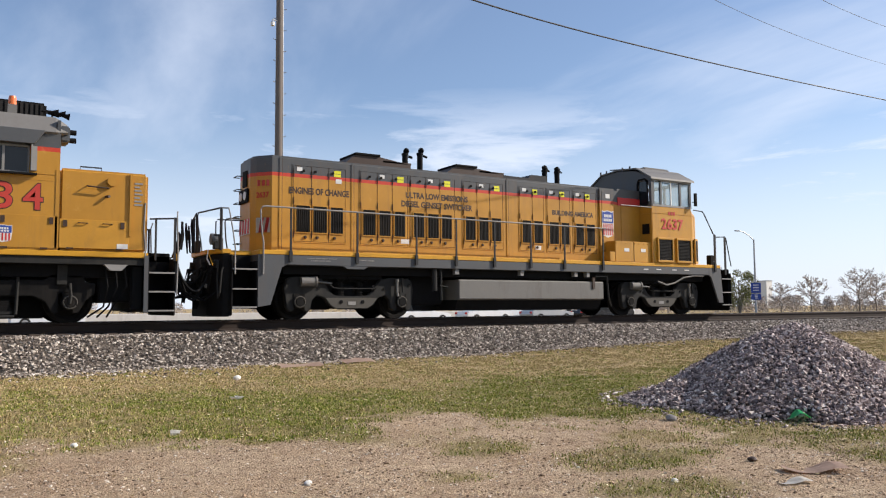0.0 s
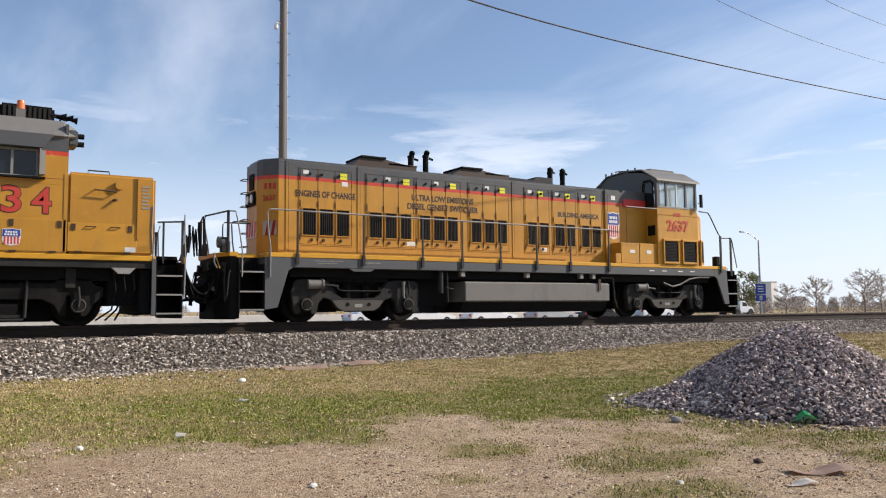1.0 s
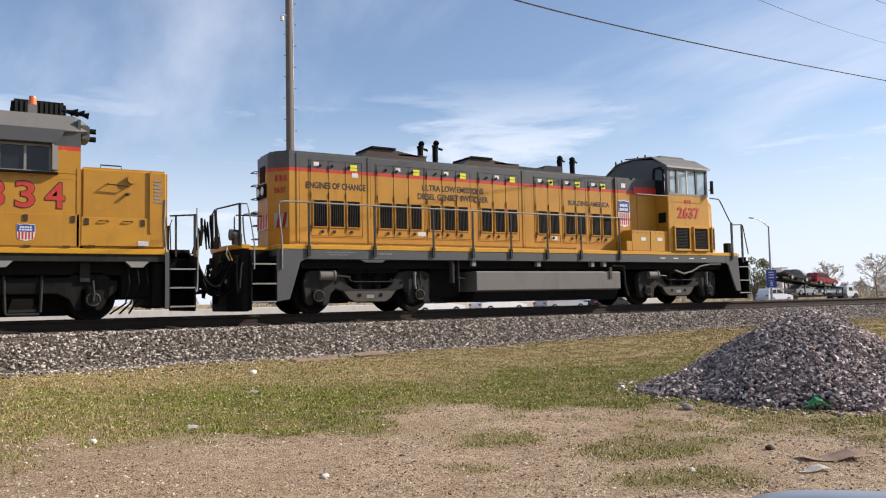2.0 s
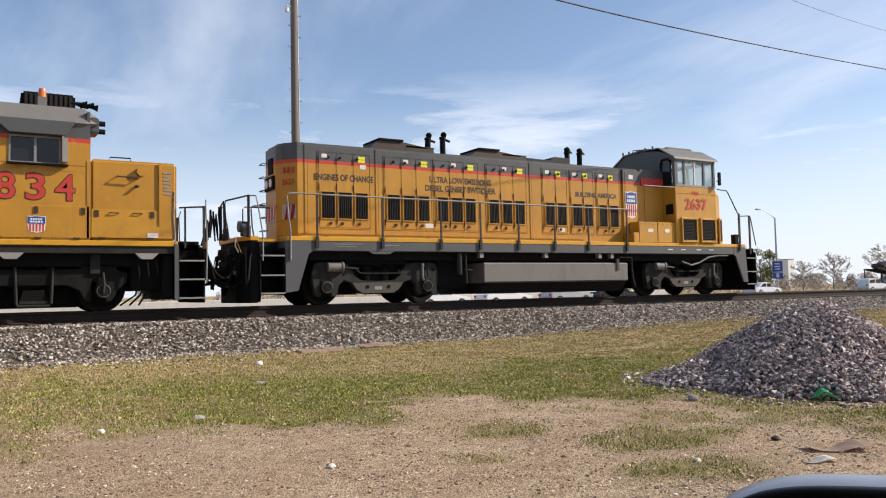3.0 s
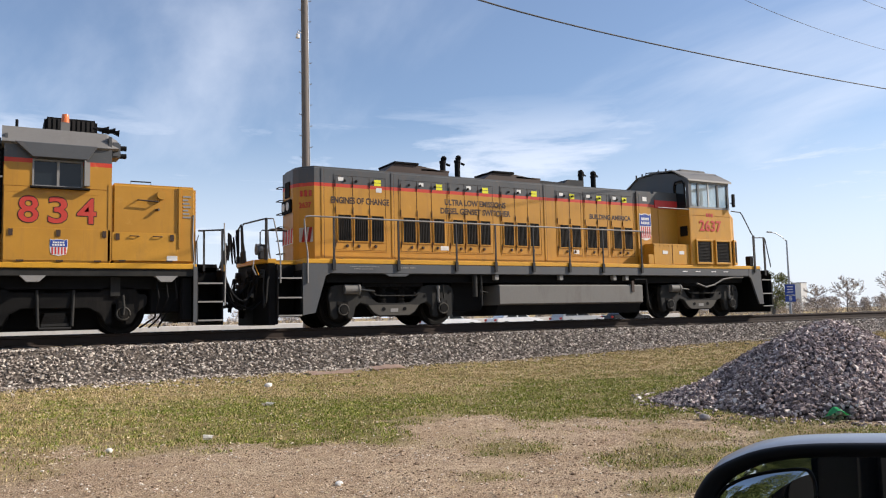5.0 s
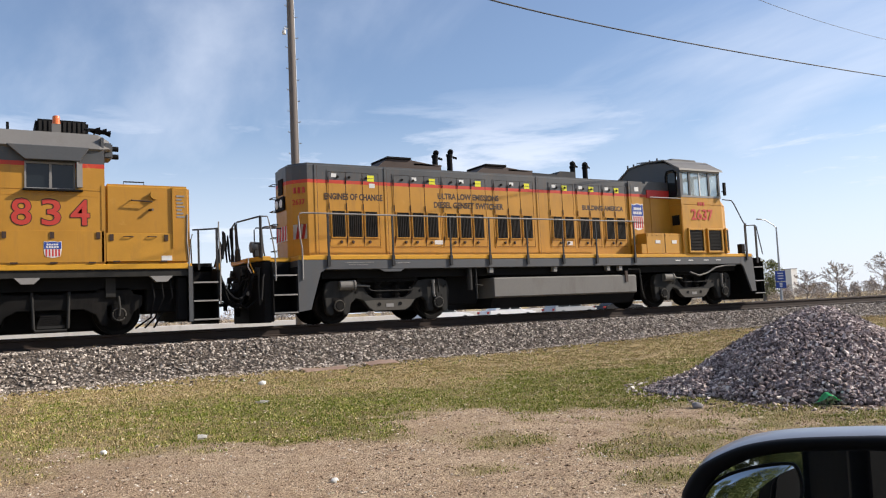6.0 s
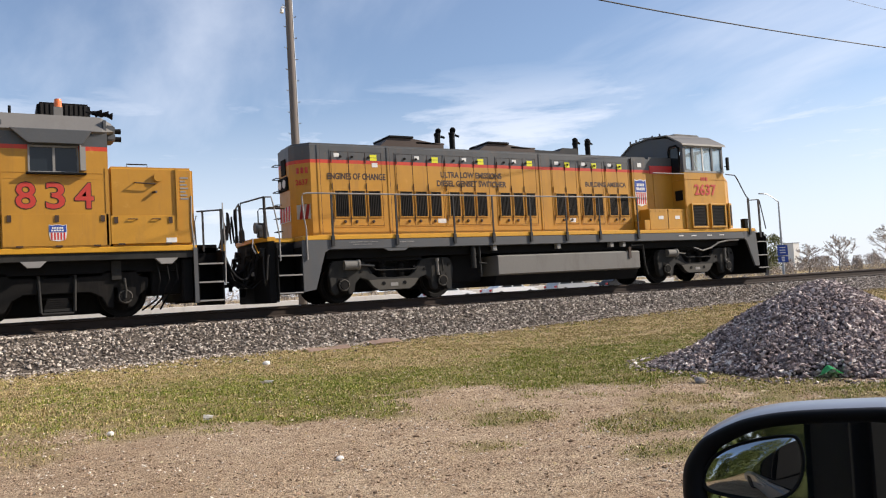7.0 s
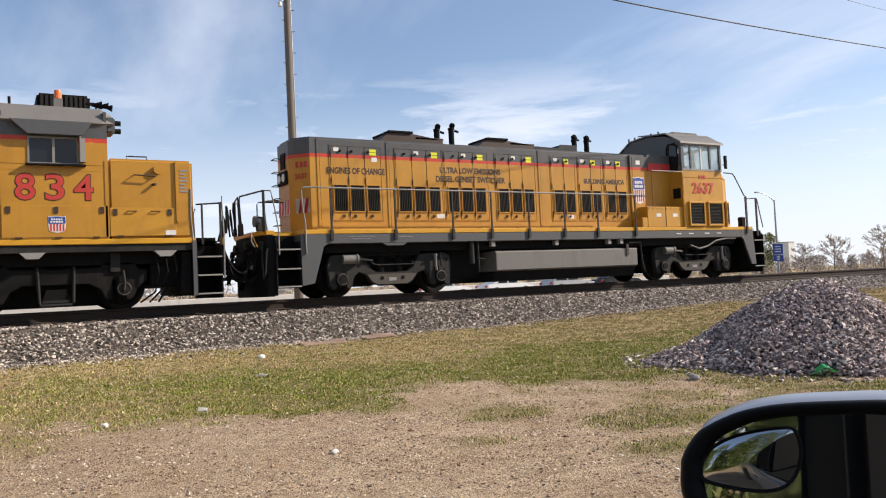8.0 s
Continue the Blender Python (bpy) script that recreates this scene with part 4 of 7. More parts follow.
    for x0, k, z, w, t in ((7.75, 18, 1.535, 0.045, 0.022), (7.85, 12, 1.475, 0.045, 0.022), (9.2, 9, 1.51, 0.05, 0.035)):
        bm = B()
        for j in range(k):
            box(bm, x0 + j * w, x0 + j * w + w * (0.78 if j % 4 else 0.45), n - 0.006, n, z, z + t)
        tagged(part("small_marking", bm, M_TANK, SW), "pale stencilled line", kind="stuff")
    for x in (19.55, 20.15, 20.9, 21.5):
        bm = B()
        box(bm, x, x + 0.22, n - 0.006, n, 1.50, 1.53)
        part("small_marking", bm, M_WHITE, SW)
    y = h - 0.0118
    lettering("slogan", "ENGINES OF CHANGE", 0.23, M_LETTER, SW, (7.46, y, 3.26), width=1.68, bold=0.008, thick=0.0015)
    lettering("slogan", "ULTRA LOW EMISSIONS", 0.23, M_LETTER, SW, (10.88, y, 3.37), width=2.08, bold=0.008, thick=0.0015)
    lettering("slogan", "DIESEL GENSET SWITCHER", 0.23, M_LETTER, SW, (10.74, y, 3.12), width=2.38, bold=0.008, thick=0.0015)
    lettering("slogan", "BUILDING AMERICA", 0.21, M_LETTER, SW, (16.15, y, 3.19), width=1.72, bold=0.008, thick=0.0015)
    # rounded end: number, headlight, grab irons, striped panel
    turn = math.degrees(math.atan2(-(T - 0.62 - (T - 0.95)), 7.0 - 6.7)) * 1.0
    nx, ny = math.cos(radians(turn)), math.sin(radians(turn))
    lettering("road_number", "2637", 0.20, M_NUMBER, SW, (6.70 - 0.006, T - 0.62 - 0.012, 3.12), turn=turn, width=0.36)
    bm = B()
    for j in range(3):
        a = 0.05 + j * 0.13
        x, yy = 6.70 + nx * a, T - 0.62 + ny * a
        box(bm, x - 0.02, x + 0.06, yy - 0.045, yy + 0.012, 3.42, 3.57)
    part("painted_bars", bm, M_NUMBER, SW)
    bm = B()
    box(bm, xe - 0.03, xe, T - 0.20, T + 0.14, 3.46, 3.88)
    part("number_lamp", bm, M_DARK, SW)
    bm = B()
    box(bm, xe - 0.06, xe, T - 0.36, T + 0.36, 3.03, 3.40)
    round_edges(bm, 0.02, 2)
    hl = part("headlight_box", bm, M_BLACK, SW)
    for yy in (-0.17, 0.17):
        bm = B()
        tube(bm, [(xe - 0.06, T + yy, 3.215), (xe - 0.075, T + yy, 3.215)], 0.11, 18)
        part("headlight", bm, M_WHITE, hl)
    bm = B()
    box(bm, xe - 0.02, xe, T - 0.42, T + 0.42, 2.22, 2.60)
    box(bm, xe - 0.03, xe - 0.001, T - 0.42, T + 0.42, 2.2, 2.215)
    pn = part("striped_panel", bm, M_WHITE, SW)
    for j in range(4):
        bm = B()
        y0 = T - 0.40 + j * 0.22
        loft_x(bm, [(y0, 2.22), (y0 + 0.1, 2.22), (y0 - 0.05 + 0.1, 2.60), (y0 - 0.05, 2.60)], xe - 0.034, xe - 0.021)
        part("red_stripe", bm, M_RED, pn)
    bm = B()
    o = Vector((ny, -nx, 0)) * 0.006
    e0, e1 = Vector((6.70, T - 0.62, 0)) + o, Vector((6.70 + nx * 0.40, T - 0.62 + ny * 0.40, 0)) + o
    bm.faces.new([bm.verts.new(v) for v in (e0 + Vector((0, 0, 2.22)), e1 + Vector((0, 0, 2.22)), e1 + Vector((0, 0, 2.60)), e0 + Vector((0, 0, 2.60)))])
    bmesh.ops.solidify(bm, geom=bm.faces[:], thickness=0.004)
    part("hazard_panel", bm, M_WHITE, SW)
    bm = B()
    ca = Vector((6.70 + nx * 0.05, T - 0.62 + ny * 0.05, 0))
    for j in range(2):
        p = ca + Vector((nx * (0.02 + j * 0.16), ny * (0.02 + j * 0.16), 0))
        q = p + Vector((nx * 0.09, ny * 0.09, 0))
        o = Vector((ny, -nx, 0)) * 0.012
        vs = [bm.verts.new(v) for v in (p + o + Vector((0, 0, 2.22)), q + o + Vector((0, 0, 2.22)), q + o + Vector((nx * 0.07, ny * 0.07, 2.60)), p + o + Vector((nx * 0.07, ny * 0.07, 2.60)))]
        bm.faces.new(vs)
    bmesh.ops.solidify(bm, geom=bm.faces[:], thickness=0.004)
    part("hazard_stripes", bm, M_RED, SW)
    for j in range(6):
        z = 2.0 + j * 0.36
        bm = B()
        tube(bm, [(xe, T + 0.30, z), (xe - 0.12, T + 0.30, z), (xe - 0.12, T + 0.62, z), (xe + 0.05, T + 0.62, z)], 0.014, 6)
        part("grab_iron", bm, M_POST, SW)
    # roof fittings
    for (x0, x1, x2, z) in ((9.15, 9.55, 10.3, 4.57), (12.4, 12.85, 13.6, 4.54)):
        bm = B()
        slab(bm, [(x0, 4.21), (x1, z - 0.03), (x2, z - 0.03), (x2 + 1.0, 4.40), (x2 + 1.0, 4.21)], T - 0.5, T + 0.5)
        rb = part("roof_cowl", bm, M_LETTER, SW)
        bm = B()
        box(bm, x1 - 0.02, x2, T - 0.55, T + 0.55, z - 0.03, z + 0.03)
        round_edges(bm, 0.01, 1)
        part("cowl_lid", bm, M_BLACK, rb)
        bm = B()
        box(bm, x2 + 0.1, x2 + 1.02, T - 0.5, T + 0.5, 4.40, 4.45)
        part("cowl_lid", bm, M_LETTER, rb)
    bm = B()
    slab(bm, [(14.4, 4.21), (14.6, 4.40), (15.6, 4.38), (15.75, 4.50), (16.35, 4.50), (16.4, 4.21)], T - 0.45, T + 0.45)
    part("roof_cowl", bm, M_POST, SW)
    for i, (x, yy, z) in enumerate(((11.22, -0.30, 4.84), (11.72, -0.30, 4.90), (16.40, -0.30, 4.80), (16.92, -0.30, 4.80))):
        bm = B()
        ring_prev = None
        for zz, rr in ((4.2, 0.17), (4.29, 0.17), (4.30, 0.085), (z - 0.14, 0.085), (z - 0.13, 0.10), (z - 0.07, 0.10)):
            ring = [bm.verts.new((x + rr * math.cos(a * math.pi / 9), T + yy + rr * math.sin(a * math.pi / 9), zz)) for a in range(18)]
            if ring_prev:
                for a in range(18):
                    bm.faces.new((ring_prev[a], ring_prev[(a + 1) % 18], ring[(a + 1) % 18], ring[a]))
            ring_prev = ring
        bm.faces.new(ring_prev)
        st = part("exhaust_stack", bm, M_BLACK, SW)
        bm = B()
        if i < 2:
            tube(bm, [(x + 0.02, T + yy - 0.02, z - 0.02), (x + 0.06, T + yy + 0.02, z + 0.02)], 0.085, 16)
            tube(bm, [(x + 0.08, T + yy - 0.06, z - 0.16), (x + 0.2, T + yy - 0.08, z - 0.2)], 0.035, 10)
        else:
            tube(bm, [(x - 0.02, T + yy, z - 0.03), (x + 0.04, T + yy, z)], 0.105, 16)
            tube(bm, [(x + 0.1, T + yy, z - 0.05), (x + 0.2, T + yy, z - 0.1)], 0.03, 8)
        part("rain_cap", bm, M_BLACK, st)
    # handrail
    posts = [7.3, 9.12, 10.9, 12.19, 13.51, 14.84, 16.15, 17.74]
    for s, yy in ((-1, n - 0.03), (1, f + 0.03)):
        for x in posts:
            bm = B()
            box(bm, x - 0.028, x + 0.028, yy - 0.014, yy + 0.014, 1.45, 2.78)
            box(bm, x - 0.045, x + 0.045, yy - 0.022, yy + 0.022, 1.45, 1.72)
            round_edges(bm, 0.006, 1)
            part("rail_post", bm, M_POST, SW)
        hand_rail(SW, "handrail", [(6.60, yy, 1.13), (6.60, yy, 1.9), (6.55, yy, 2.2), (6.52, yy, 2.70), (6.56, yy, 2.78), (6.65, yy, 2.80), (9, yy, 2.79), (14, yy, 2.78), (17.86, yy, 2.78)], 0.021, M_TANK)
        hand_rail(SW, "cab_handrail", [(18.6, yy + s * -0.05, 3.60), (20.0, yy + s * -0.05, 3.60)], 0.018, M_TANK)
        hand_rail(SW, "end_handrail", [(22.0, yy, 3.62), (22.45, yy, 3.60), (22.55, yy, 3.5), (22.98, yy, 2.85), (23.06, yy, 2.80), (23.06, yy, 1.5)], 0.02, M_POST)
        hand_rail(SW, "end_handrail", [(23.06, yy, 2.72), (23.6, yy, 2.75), (23.66, yy, 2.7), (23.9, yy, 1.7)], 0.018, M_POST)
        bm = B()
        box(bm, 23.02, 23.10, yy - 0.02, yy + 0.02, 1.5, 2.8)
        box(bm, 23.56, 23.63, yy - 0.02, yy + 0.02, 1.4, 2.75)
        part("rail_post", bm, M_POST, SW)
        # railing of the coupling end: two dark posts, a dark top bar and a pale bar down beside the steps
        hand_rail(SW, "stair_handrail", [(5.62, T + s * 1.32, 2.72), (5.75, T + s * 1.48, 2.70), (5.78, T + s * 1.5, 2.55), (5.85, T + s * 1.5, 2.18), (5.91, T + s * 1.51, 1.75), (5.91, T + s * 1.51, 1.12)], 0.018, M_TANK)
        hand_rail(SW, "end_handrail", [(5.40, T + s * 0.10, 1.72), (5.37, T + s * 0.05, 2.62), (5.38, T + s * 0.10, 2.71), (5.62, T + s * 1.32, 2.72)], 0.022, M_POST)
        bm = B()
        tube(bm, [(5.62, T + s * 1.31, 1.72), (5.62, T + s * 1.31, 2.72)], 0.036, 8)
        tube(bm, [(5.62, T + s * 1.31, 1.70), (5.62, T + s * 1.31, 1.98)], 0.055, 8)
        part("rail_post", bm, M_POST, SW)
        bm = B()
        tube(bm, [(5.40, T + s * 0.12, 1.70), (5.40, T + s * 0.10, 2.0)], 0.045, 8)
        part("rail_socket", bm, M_POST, SW)
    hand_rail(SW, "inner_handrail", [(5.85, T, 1.72), (5.85, T, 2.52), (5.90, T, 2.58), (6.60, T, 2.58)], 0.017, M_POST)
    bm = B()
    tube(bm, [(5.46, T - 0.98, 1.98), (5.50, T - 0.98, 1.98), (5.60, T - 0.98, 1.98)], 0.14, 18)
    lamp = part("marker_lamp", bm, M_GREY, SW)
    bm = B()
    box(bm, 5.52, 5.66, T - 1.10, T - 0.92, 1.74, 2.10)
    round_edges(bm, 0.015, 1)
    part("lamp_bracket", bm, M_POST, lamp)
    for k, (yy, z1) in enumerate(((0.45, 2.60), (0.75, 2.45), (1.05, 2.55))):
        hand_rail(SW, "stowed_cable", [(5.40, T + yy, 1.75), (5.34, T + yy, z1 - 0.2), (5.37, T + yy + 0.08, z1), (5.42, T + yy + 0.16, z1 - 0.25), (5.42, T + yy + 0.12, 1.9)], 0.022, M_BLACK)
    # fuel tank
    bm = B()
    loft_x(bm, [(n + 0.03, 1.05), (n + 0.03, 0.53), (n + 0.12, 0.50), (f - 0.12, 0.50), (f - 0.03, 0.53), (f - 0.03, 1.05), (f - 0.1, 1.08), (n + 0.1, 1.08)], 12.32, 17.78)
    round_edges(bm, 0.012, 1)
    part("fuel_tank", bm, M_TANKSIDE, SW)
    bm = B()
    loft_x(bm, [(n + 0.14, 0.50), (n + 0.30, 0.20), (f - 0.30, 0.20), (f - 0.14, 0.50)], 12.32, 17.78)
    part("tank_skirt", bm, M_BLACK, SW)
    bm = B()
    box(bm, 12.6, 17.5, T - 1.1, T + 1.1, 1.05, 1.37)
    part("tank_saddle", bm, M_BLACK, SW)
    bm = B()
    tube(bm, [(11.55, n + 0.12, 1.37), (11.55, n + 0.12, 0.75)], 0.075, 12)
    tube(bm, [(11.75, n + 0.1, 1.37), (11.75, n + 0.08, 0.5)], 0.03, 8)
    tube(bm, [(11.7, n + 0.08, 0.9), (11.95, n + 0.08, 0.86)], 0.02, 6)
    part("filter", bm, M_FRAME, SW)
    bm = B()
    box(bm, 11.0, 12.1, T - 0.9, T + 0.9, 0.35, 1.3)
    round_edges(bm, 0.05, 2)
    part("air_tank", bm, M_BLACK, SW)
    bm = B()
    box(bm, 17.30, 17.40, n + 0.0, n + 0.05, 0.85, 1.2)
    part("fuel_gauge", bm, M_LETTER, SW)
    hand_rail(SW, "brake_pipe", [(17.5, n + 0.1, 1.25), (18.0, n + 0.1, 1.25), (18.05, n + 0.1, 0.6), (18.2, n + 0.15, 0.3)], 0.03, M_FRAME)
    hand_rail(SW, "sand_hose", [(20.3, n + 0.1, 1.12), (20.7, n + 0.08, 1.0), (21.1, n + 0.08, 1.08), (21.5, n + 0.05, 1.26), (22.0, n + 0.05, 1.33), (22.5, n + 0.05, 1.33)], 0.03, M_TANKSIDE)
    for x in (12.2, 14.5, 16.6, 17.1):
        bm = B()
        box(bm, x, x + 0.12, n + 0.05, n + 0.2, 1.22, 1.37)
        part("pipe_clamp", bm, M_TANK, SW)
    # grey cabinet, recess and cab
    bm = B()
    box(bm, 18.12, 18.78, h - 0.05, h, 1.78, 4.19)
    round_edges(bm, 0.015, 2)
    cb = part("electric_cabinet", bm, M_LIVERY, SW)
    bm = B()
    box(bm, 18.22, 18.70, h - 0.058, h - 0.0505, 2.45, 4.1)
    part("cabinet_door", bm, M_LIVERY, cb)
    bm = B()
    box(bm, 18.38, 18.56, h - 0.064, h - 0.0585, 3.86, 4.0)
    part("white_sticker", bm, M_WHITE, cb)
    shield(SW, 18.46, h - 0.058, 3.0, 0.50, 0.90)
    bm = B()
    box(bm, 18.95, 20.0, h, T + 0.95, 1.73, 4.22)
    part("rear_hood", bm, M_LIVERY, SW)
    bm = B()
    box(bm, 18.96, 19.99, h - 0.024, h - 0.004, 3.66, 3.93)
    part("red_panel", bm, M_RED, SW)
    bm = B()
    box(bm, 19.1, 19.5, h - 0.02, h, 2.45, 3.64)
    round_edges(bm, 0.01, 1)
    part("side_door", bm, M_LIVERY, SW)
    bm = B()
    box(bm, 18.36, 20.0, n + 0.06, h, 1.74, 2.42)
    box(bm, 18.12, 18.36, n + 0.06, h, 1.74, 2.06)
    round_edges(bm, 0.015, 2)
    bb = part("battery_box", bm, M_YELLOW, SW)
    bm = B()
    box(bm, 19.185, 19.195, n + 0.05, n + 0.06, 1.76, 2.41)
    part("lid_seam", bm, M_LETTER, bb)
    for j in range(8):
        bm = B()
        box(bm, 18.42 + j * 0.2, 18.46 + j * 0.2, n + 0.048, n + 0.06, 2.34, 2.37)
        part("lid_bolt", bm, M_YELLOW, bb)
    for x in (18.75, 19.5):
        bm = B()
        box(bm, x, x + 0.22, n + 0.052, n + 0.06, 2.08, 2.19)
        part("notice", bm, M_WHITE, bb)
    # cab shell: lower body, window band with posts, arched roof
    bm = B()
    extrude_plan(bm, [(20.0, n), (21.95, n), (22.40, n + 0.25), (22.40, f - 0.25), (21.95, f), (20.0, f)], 1.73, 3.42)
    round_edges(bm, 0.02, 2)
    part("cab_lower", bm, M_YELLOW, SW, "yellow cab side")
    bm = B()
    foot = [(20.0, n + 0.004), (21.95, n + 0.004), (22.40, n + 0.254), (22.40, f - 0.254), (21.95, f - 0.004), (20.0, f - 0.004)]
    head = [(20.0, n + 0.004), (21.90, n + 0.004), (21.96, n + 0.10), (21.96, f - 0.10), (21.90, f - 0.004), (20.0, f - 0.004)]
    lo, hi = [bm.verts.new((x, y, 3.42)) for x, y in foot], [bm.verts.new((x, y, 3.66)) for x, y in head]
    bm.faces.new(lo[::-1]), bm.faces.new(hi)
    for i in range(6):
        bm.faces.new((lo[i], lo[(i + 1) % 6], hi[(i + 1) % 6], hi[i]))
    part("cab_shoulder", bm, M_YELLOW, SW)
    arch = [(n, 4.60), (T - 0.85, 5.0), (T, 5.06), (T + 0.85, 5.0), (f, 4.60)]
    bm = B()
    a = [(n, 3.66)] + arch + [(f, 3.66)]
    for q in ([(n, 3.66), (n, 4.60), (n + 0.12, 4.66), (n + 0.12, 3.66)], [(n + 0.12, 3.66), (n + 0.12, 3.72), (n + 0.66, 3.72), (n + 0.66, 3.66)],
              [(n + 0.66, 3.66), (n + 0.66, 4.92), (T, 5.04), (T, 3.66)], [(T, 3.66), (T, 5.04), (T + 0.85, 5.0), (f, 4.60), (f, 3.66)], [(n + 0.12, 4.55), (n + 0.12, 4.66), (n + 0.66, 4.92), (n + 0.66, 4.55)]):
        loft_x(bm, q, 20.0, 20.05)
    part("cab_front_wall", bm, M_GREY, SW)
    bm = B()
    loft_x(bm, [(T - 0.94, 3.42), (T - 0.94, 3.66), (f, 3.66), (f, 3.42)], 19.99, 20.0)
    part("wall_flashing", bm, M_GREY, SW)
    bm = B()
    loft_x(bm, [(n, 1.75), (n, 3.41), (h, 3.41), (h, 1.75)], 19.985, 19.998)
    part("cab_end_panel", bm, M_LIVERY, SW)
    bm = B()
    loft_x(bm, [(n + 0.18, 3.74), (n + 0.18, 4.53), (n + 0.60, 4.53), (n + 0.60, 3.74)], 20.015, 20.03)
    part("end_window", bm, M_DARKGLASS, SW)
    bm = B()
    tube(bm, [(19.99, n + 0.16, 3.75), (19.98, n + 0.16, 4.45), (19.98, n + 0.26, 4.6), (19.98, n + 0.55, 4.6), (19.98, n + 0.62, 4.45), (19.99, n + 0.62, 3.75), (19.99, n + 0.16, 3.72)], 0.03, 8)
    part("window_gasket", bm, M_BLACK, SW)
    bm = B()
    loft_x(bm, [(n + 0.10, 2.72), (n + 0.10, 3.06), (n + 0.42, 3.06), (n + 0.42, 2.72)], 19.965, 19.985)
    part("builder_panel", bm, M_DARK, SW)
    for x0, x1 in ((20.05, 20.13), (20.42, 20.50), (21.36, 21.44), (21.86, 21.94)):
        for yy, s in ((n, 1), (f, -1)):
            bm = B()
            box(bm, x0, x1, *sorted((yy, yy + s * 0.06)), 3.66, 4.58)
            part("window_post", bm, M_GREY, SW)
    for yy, s in ((n, 1), (f, -1)):
        bm = B()
        box(bm, 20.05, 21.95, *sorted((yy - s * 0.005, yy + s * 0.06)), 3.655, 3.72)
        box(bm, 20.05, 21.95, *sorted((yy - s * 0.005, yy + s * 0.06)), 4.52, 4.60)
        part("window_frame", bm, M_TANK, SW)
        for x0, x1 in ((20.13, 20.42), (20.50, 20.93), (20.97, 21.36), (21.44, 21.86)):
            bm = B()
            box(bm, x0, x1, *sorted((yy + s * 0.025, yy + s * 0.035)), 3.72, 4.52)
            g = part("window_pane", bm, M_GLASS, SW)
            g.visible_shadow = False
    bm = B()
    box(bm, 20.93, 20.97, n + 0.01, n + 0.05, 3.72, 4.52)
    part("window_post", bm, M_WHITE, SW)
    bm = B()
    box(bm, 21.9, 21.95, n + 0.12, f - 0.12, 3.66, 3.75)
    box(bm, 21.9, 21.95, n + 0.12, f - 0.12, 4.5, 4.62)
    for yy in (n + 0.02, T - 0.35, T + 0.3, f - 0.12):
        box(bm, 21.9, 21.95, yy, yy + 0.1, 3.66, 4.6)
    part("rear_window_frame", bm, M_TANK, SW)
    bm = B()
    loft_x(bm, [(n - 0.06, 4.57), (n - 0.04, 4.64), (T - 0.85, 5.04), (T, 5.10), (T + 0.85, 5.04), (f + 0.04, 4.64), (f + 0.06, 4.57), (f, 4.60), (T + 0.85, 5.0), (T, 5.06), (T - 0.85, 5.0), (n, 4.60)], 19.95, 22.06)
    part("cab_roof", bm, M_ROOF, SW, "weathered grey arched roof")
    bm = B()
    loft_x(bm, [(n + 0.1, 4.50), (T, 4.9), (f - 0.1, 4.50), (f - 0.1, 4.47), (T, 4.86), (n + 0.1, 4.47)], 20.06, 21.88)
    part("cab_lining", bm, M_GREY, SW)
    bm = B()
    box(bm, 21.2, 21.8, T - 0.2, T + 0.9, 3.0, 4.05)
    round_edges(bm, 0.04, 2)
    part("control_stand", bm, M_TANK, SW)
    bm = B()
    box(bm, 20.75, 22.0, T - 0.5, T + 0.5, 5.0, 5.20)
    round_edges(bm, 0.04, 2)
    ac = part("air_conditioner", bm, M_ROOF, SW)
    for yy in (-0.55, -0.2, 0.2, 0.6, 0.9):
        bm = B()
        tube(bm, [(19.98, T + yy, 5.0), (19.98, T + yy, 5.14)], 0.03, 8)
        part("roof_lug", bm, M_GREY, SW)
    bm = B()
    tube(bm, [(20.05, T + 0.5, 5.06), (20.05, T + 0.5, 5.16), (20.45, T + 0.1, 5.18), (20.45, T + 0.1, 5.08)], 0.02, 6)
    part("roof_grab", bm, M_POST, SW)
    bm = B()
    box(bm, 20.9, 21.4, T - 0.3, T + 0.3, 3.0, 3.95)
    box(bm, 20.9, 21.0, T - 0.3, T + 0.3, 3.95, 4.35)
    round_edges(bm, 0.05, 2)
    part("operator_seat", bm, M_BLACK, SW)
    bm = B()
    box(bm, 21.98, 22.06, n - 0.16, n - 0.08, 3.75, 4.2)
    tube(bm, [(22.0, n, 3.9), (22.02, n - 0.1, 3.9)], 0.015, 6)
    part("wing_mirror", bm, M_BLACK, SW)
    for x0, x1, z1 in ((20.25, 20.89, 2.53), (21.16, 21.79, 2.53)):
        bm = B()
        for (a, b, c, d) in ((x0 - 0.06, x1 + 0.06, z1, z1 + 0.07), (x0 - 0.06, x1 + 0.06, 1.76, 1.83), (x0 - 0.06, x0, 1.83, z1), (x1, x1 + 0.06, 1.83, z1)):
            box(bm, a, b, n - 0.07, n, c, d)
        round_edges(bm, 0.01, 1)
        vf = part("vent_frame", bm, M_YELLOW, SW)
        bm = B()
        box(bm, x0, x1, n - 0.022, n - 0.004, 1.83, z1)
        part("vent_back", bm, M_DARK, vf)
        bm = B()
        for j in range(14):
            z = 1.84 + j * 0.05
            box(bm, x0, x1, n - 0.045, n - 0.022, z, z + 0.02)
        part("vent_slats", bm, M_SLAT, vf)
    bm = B()
    ang = math.atan2(0.25, 0.45)
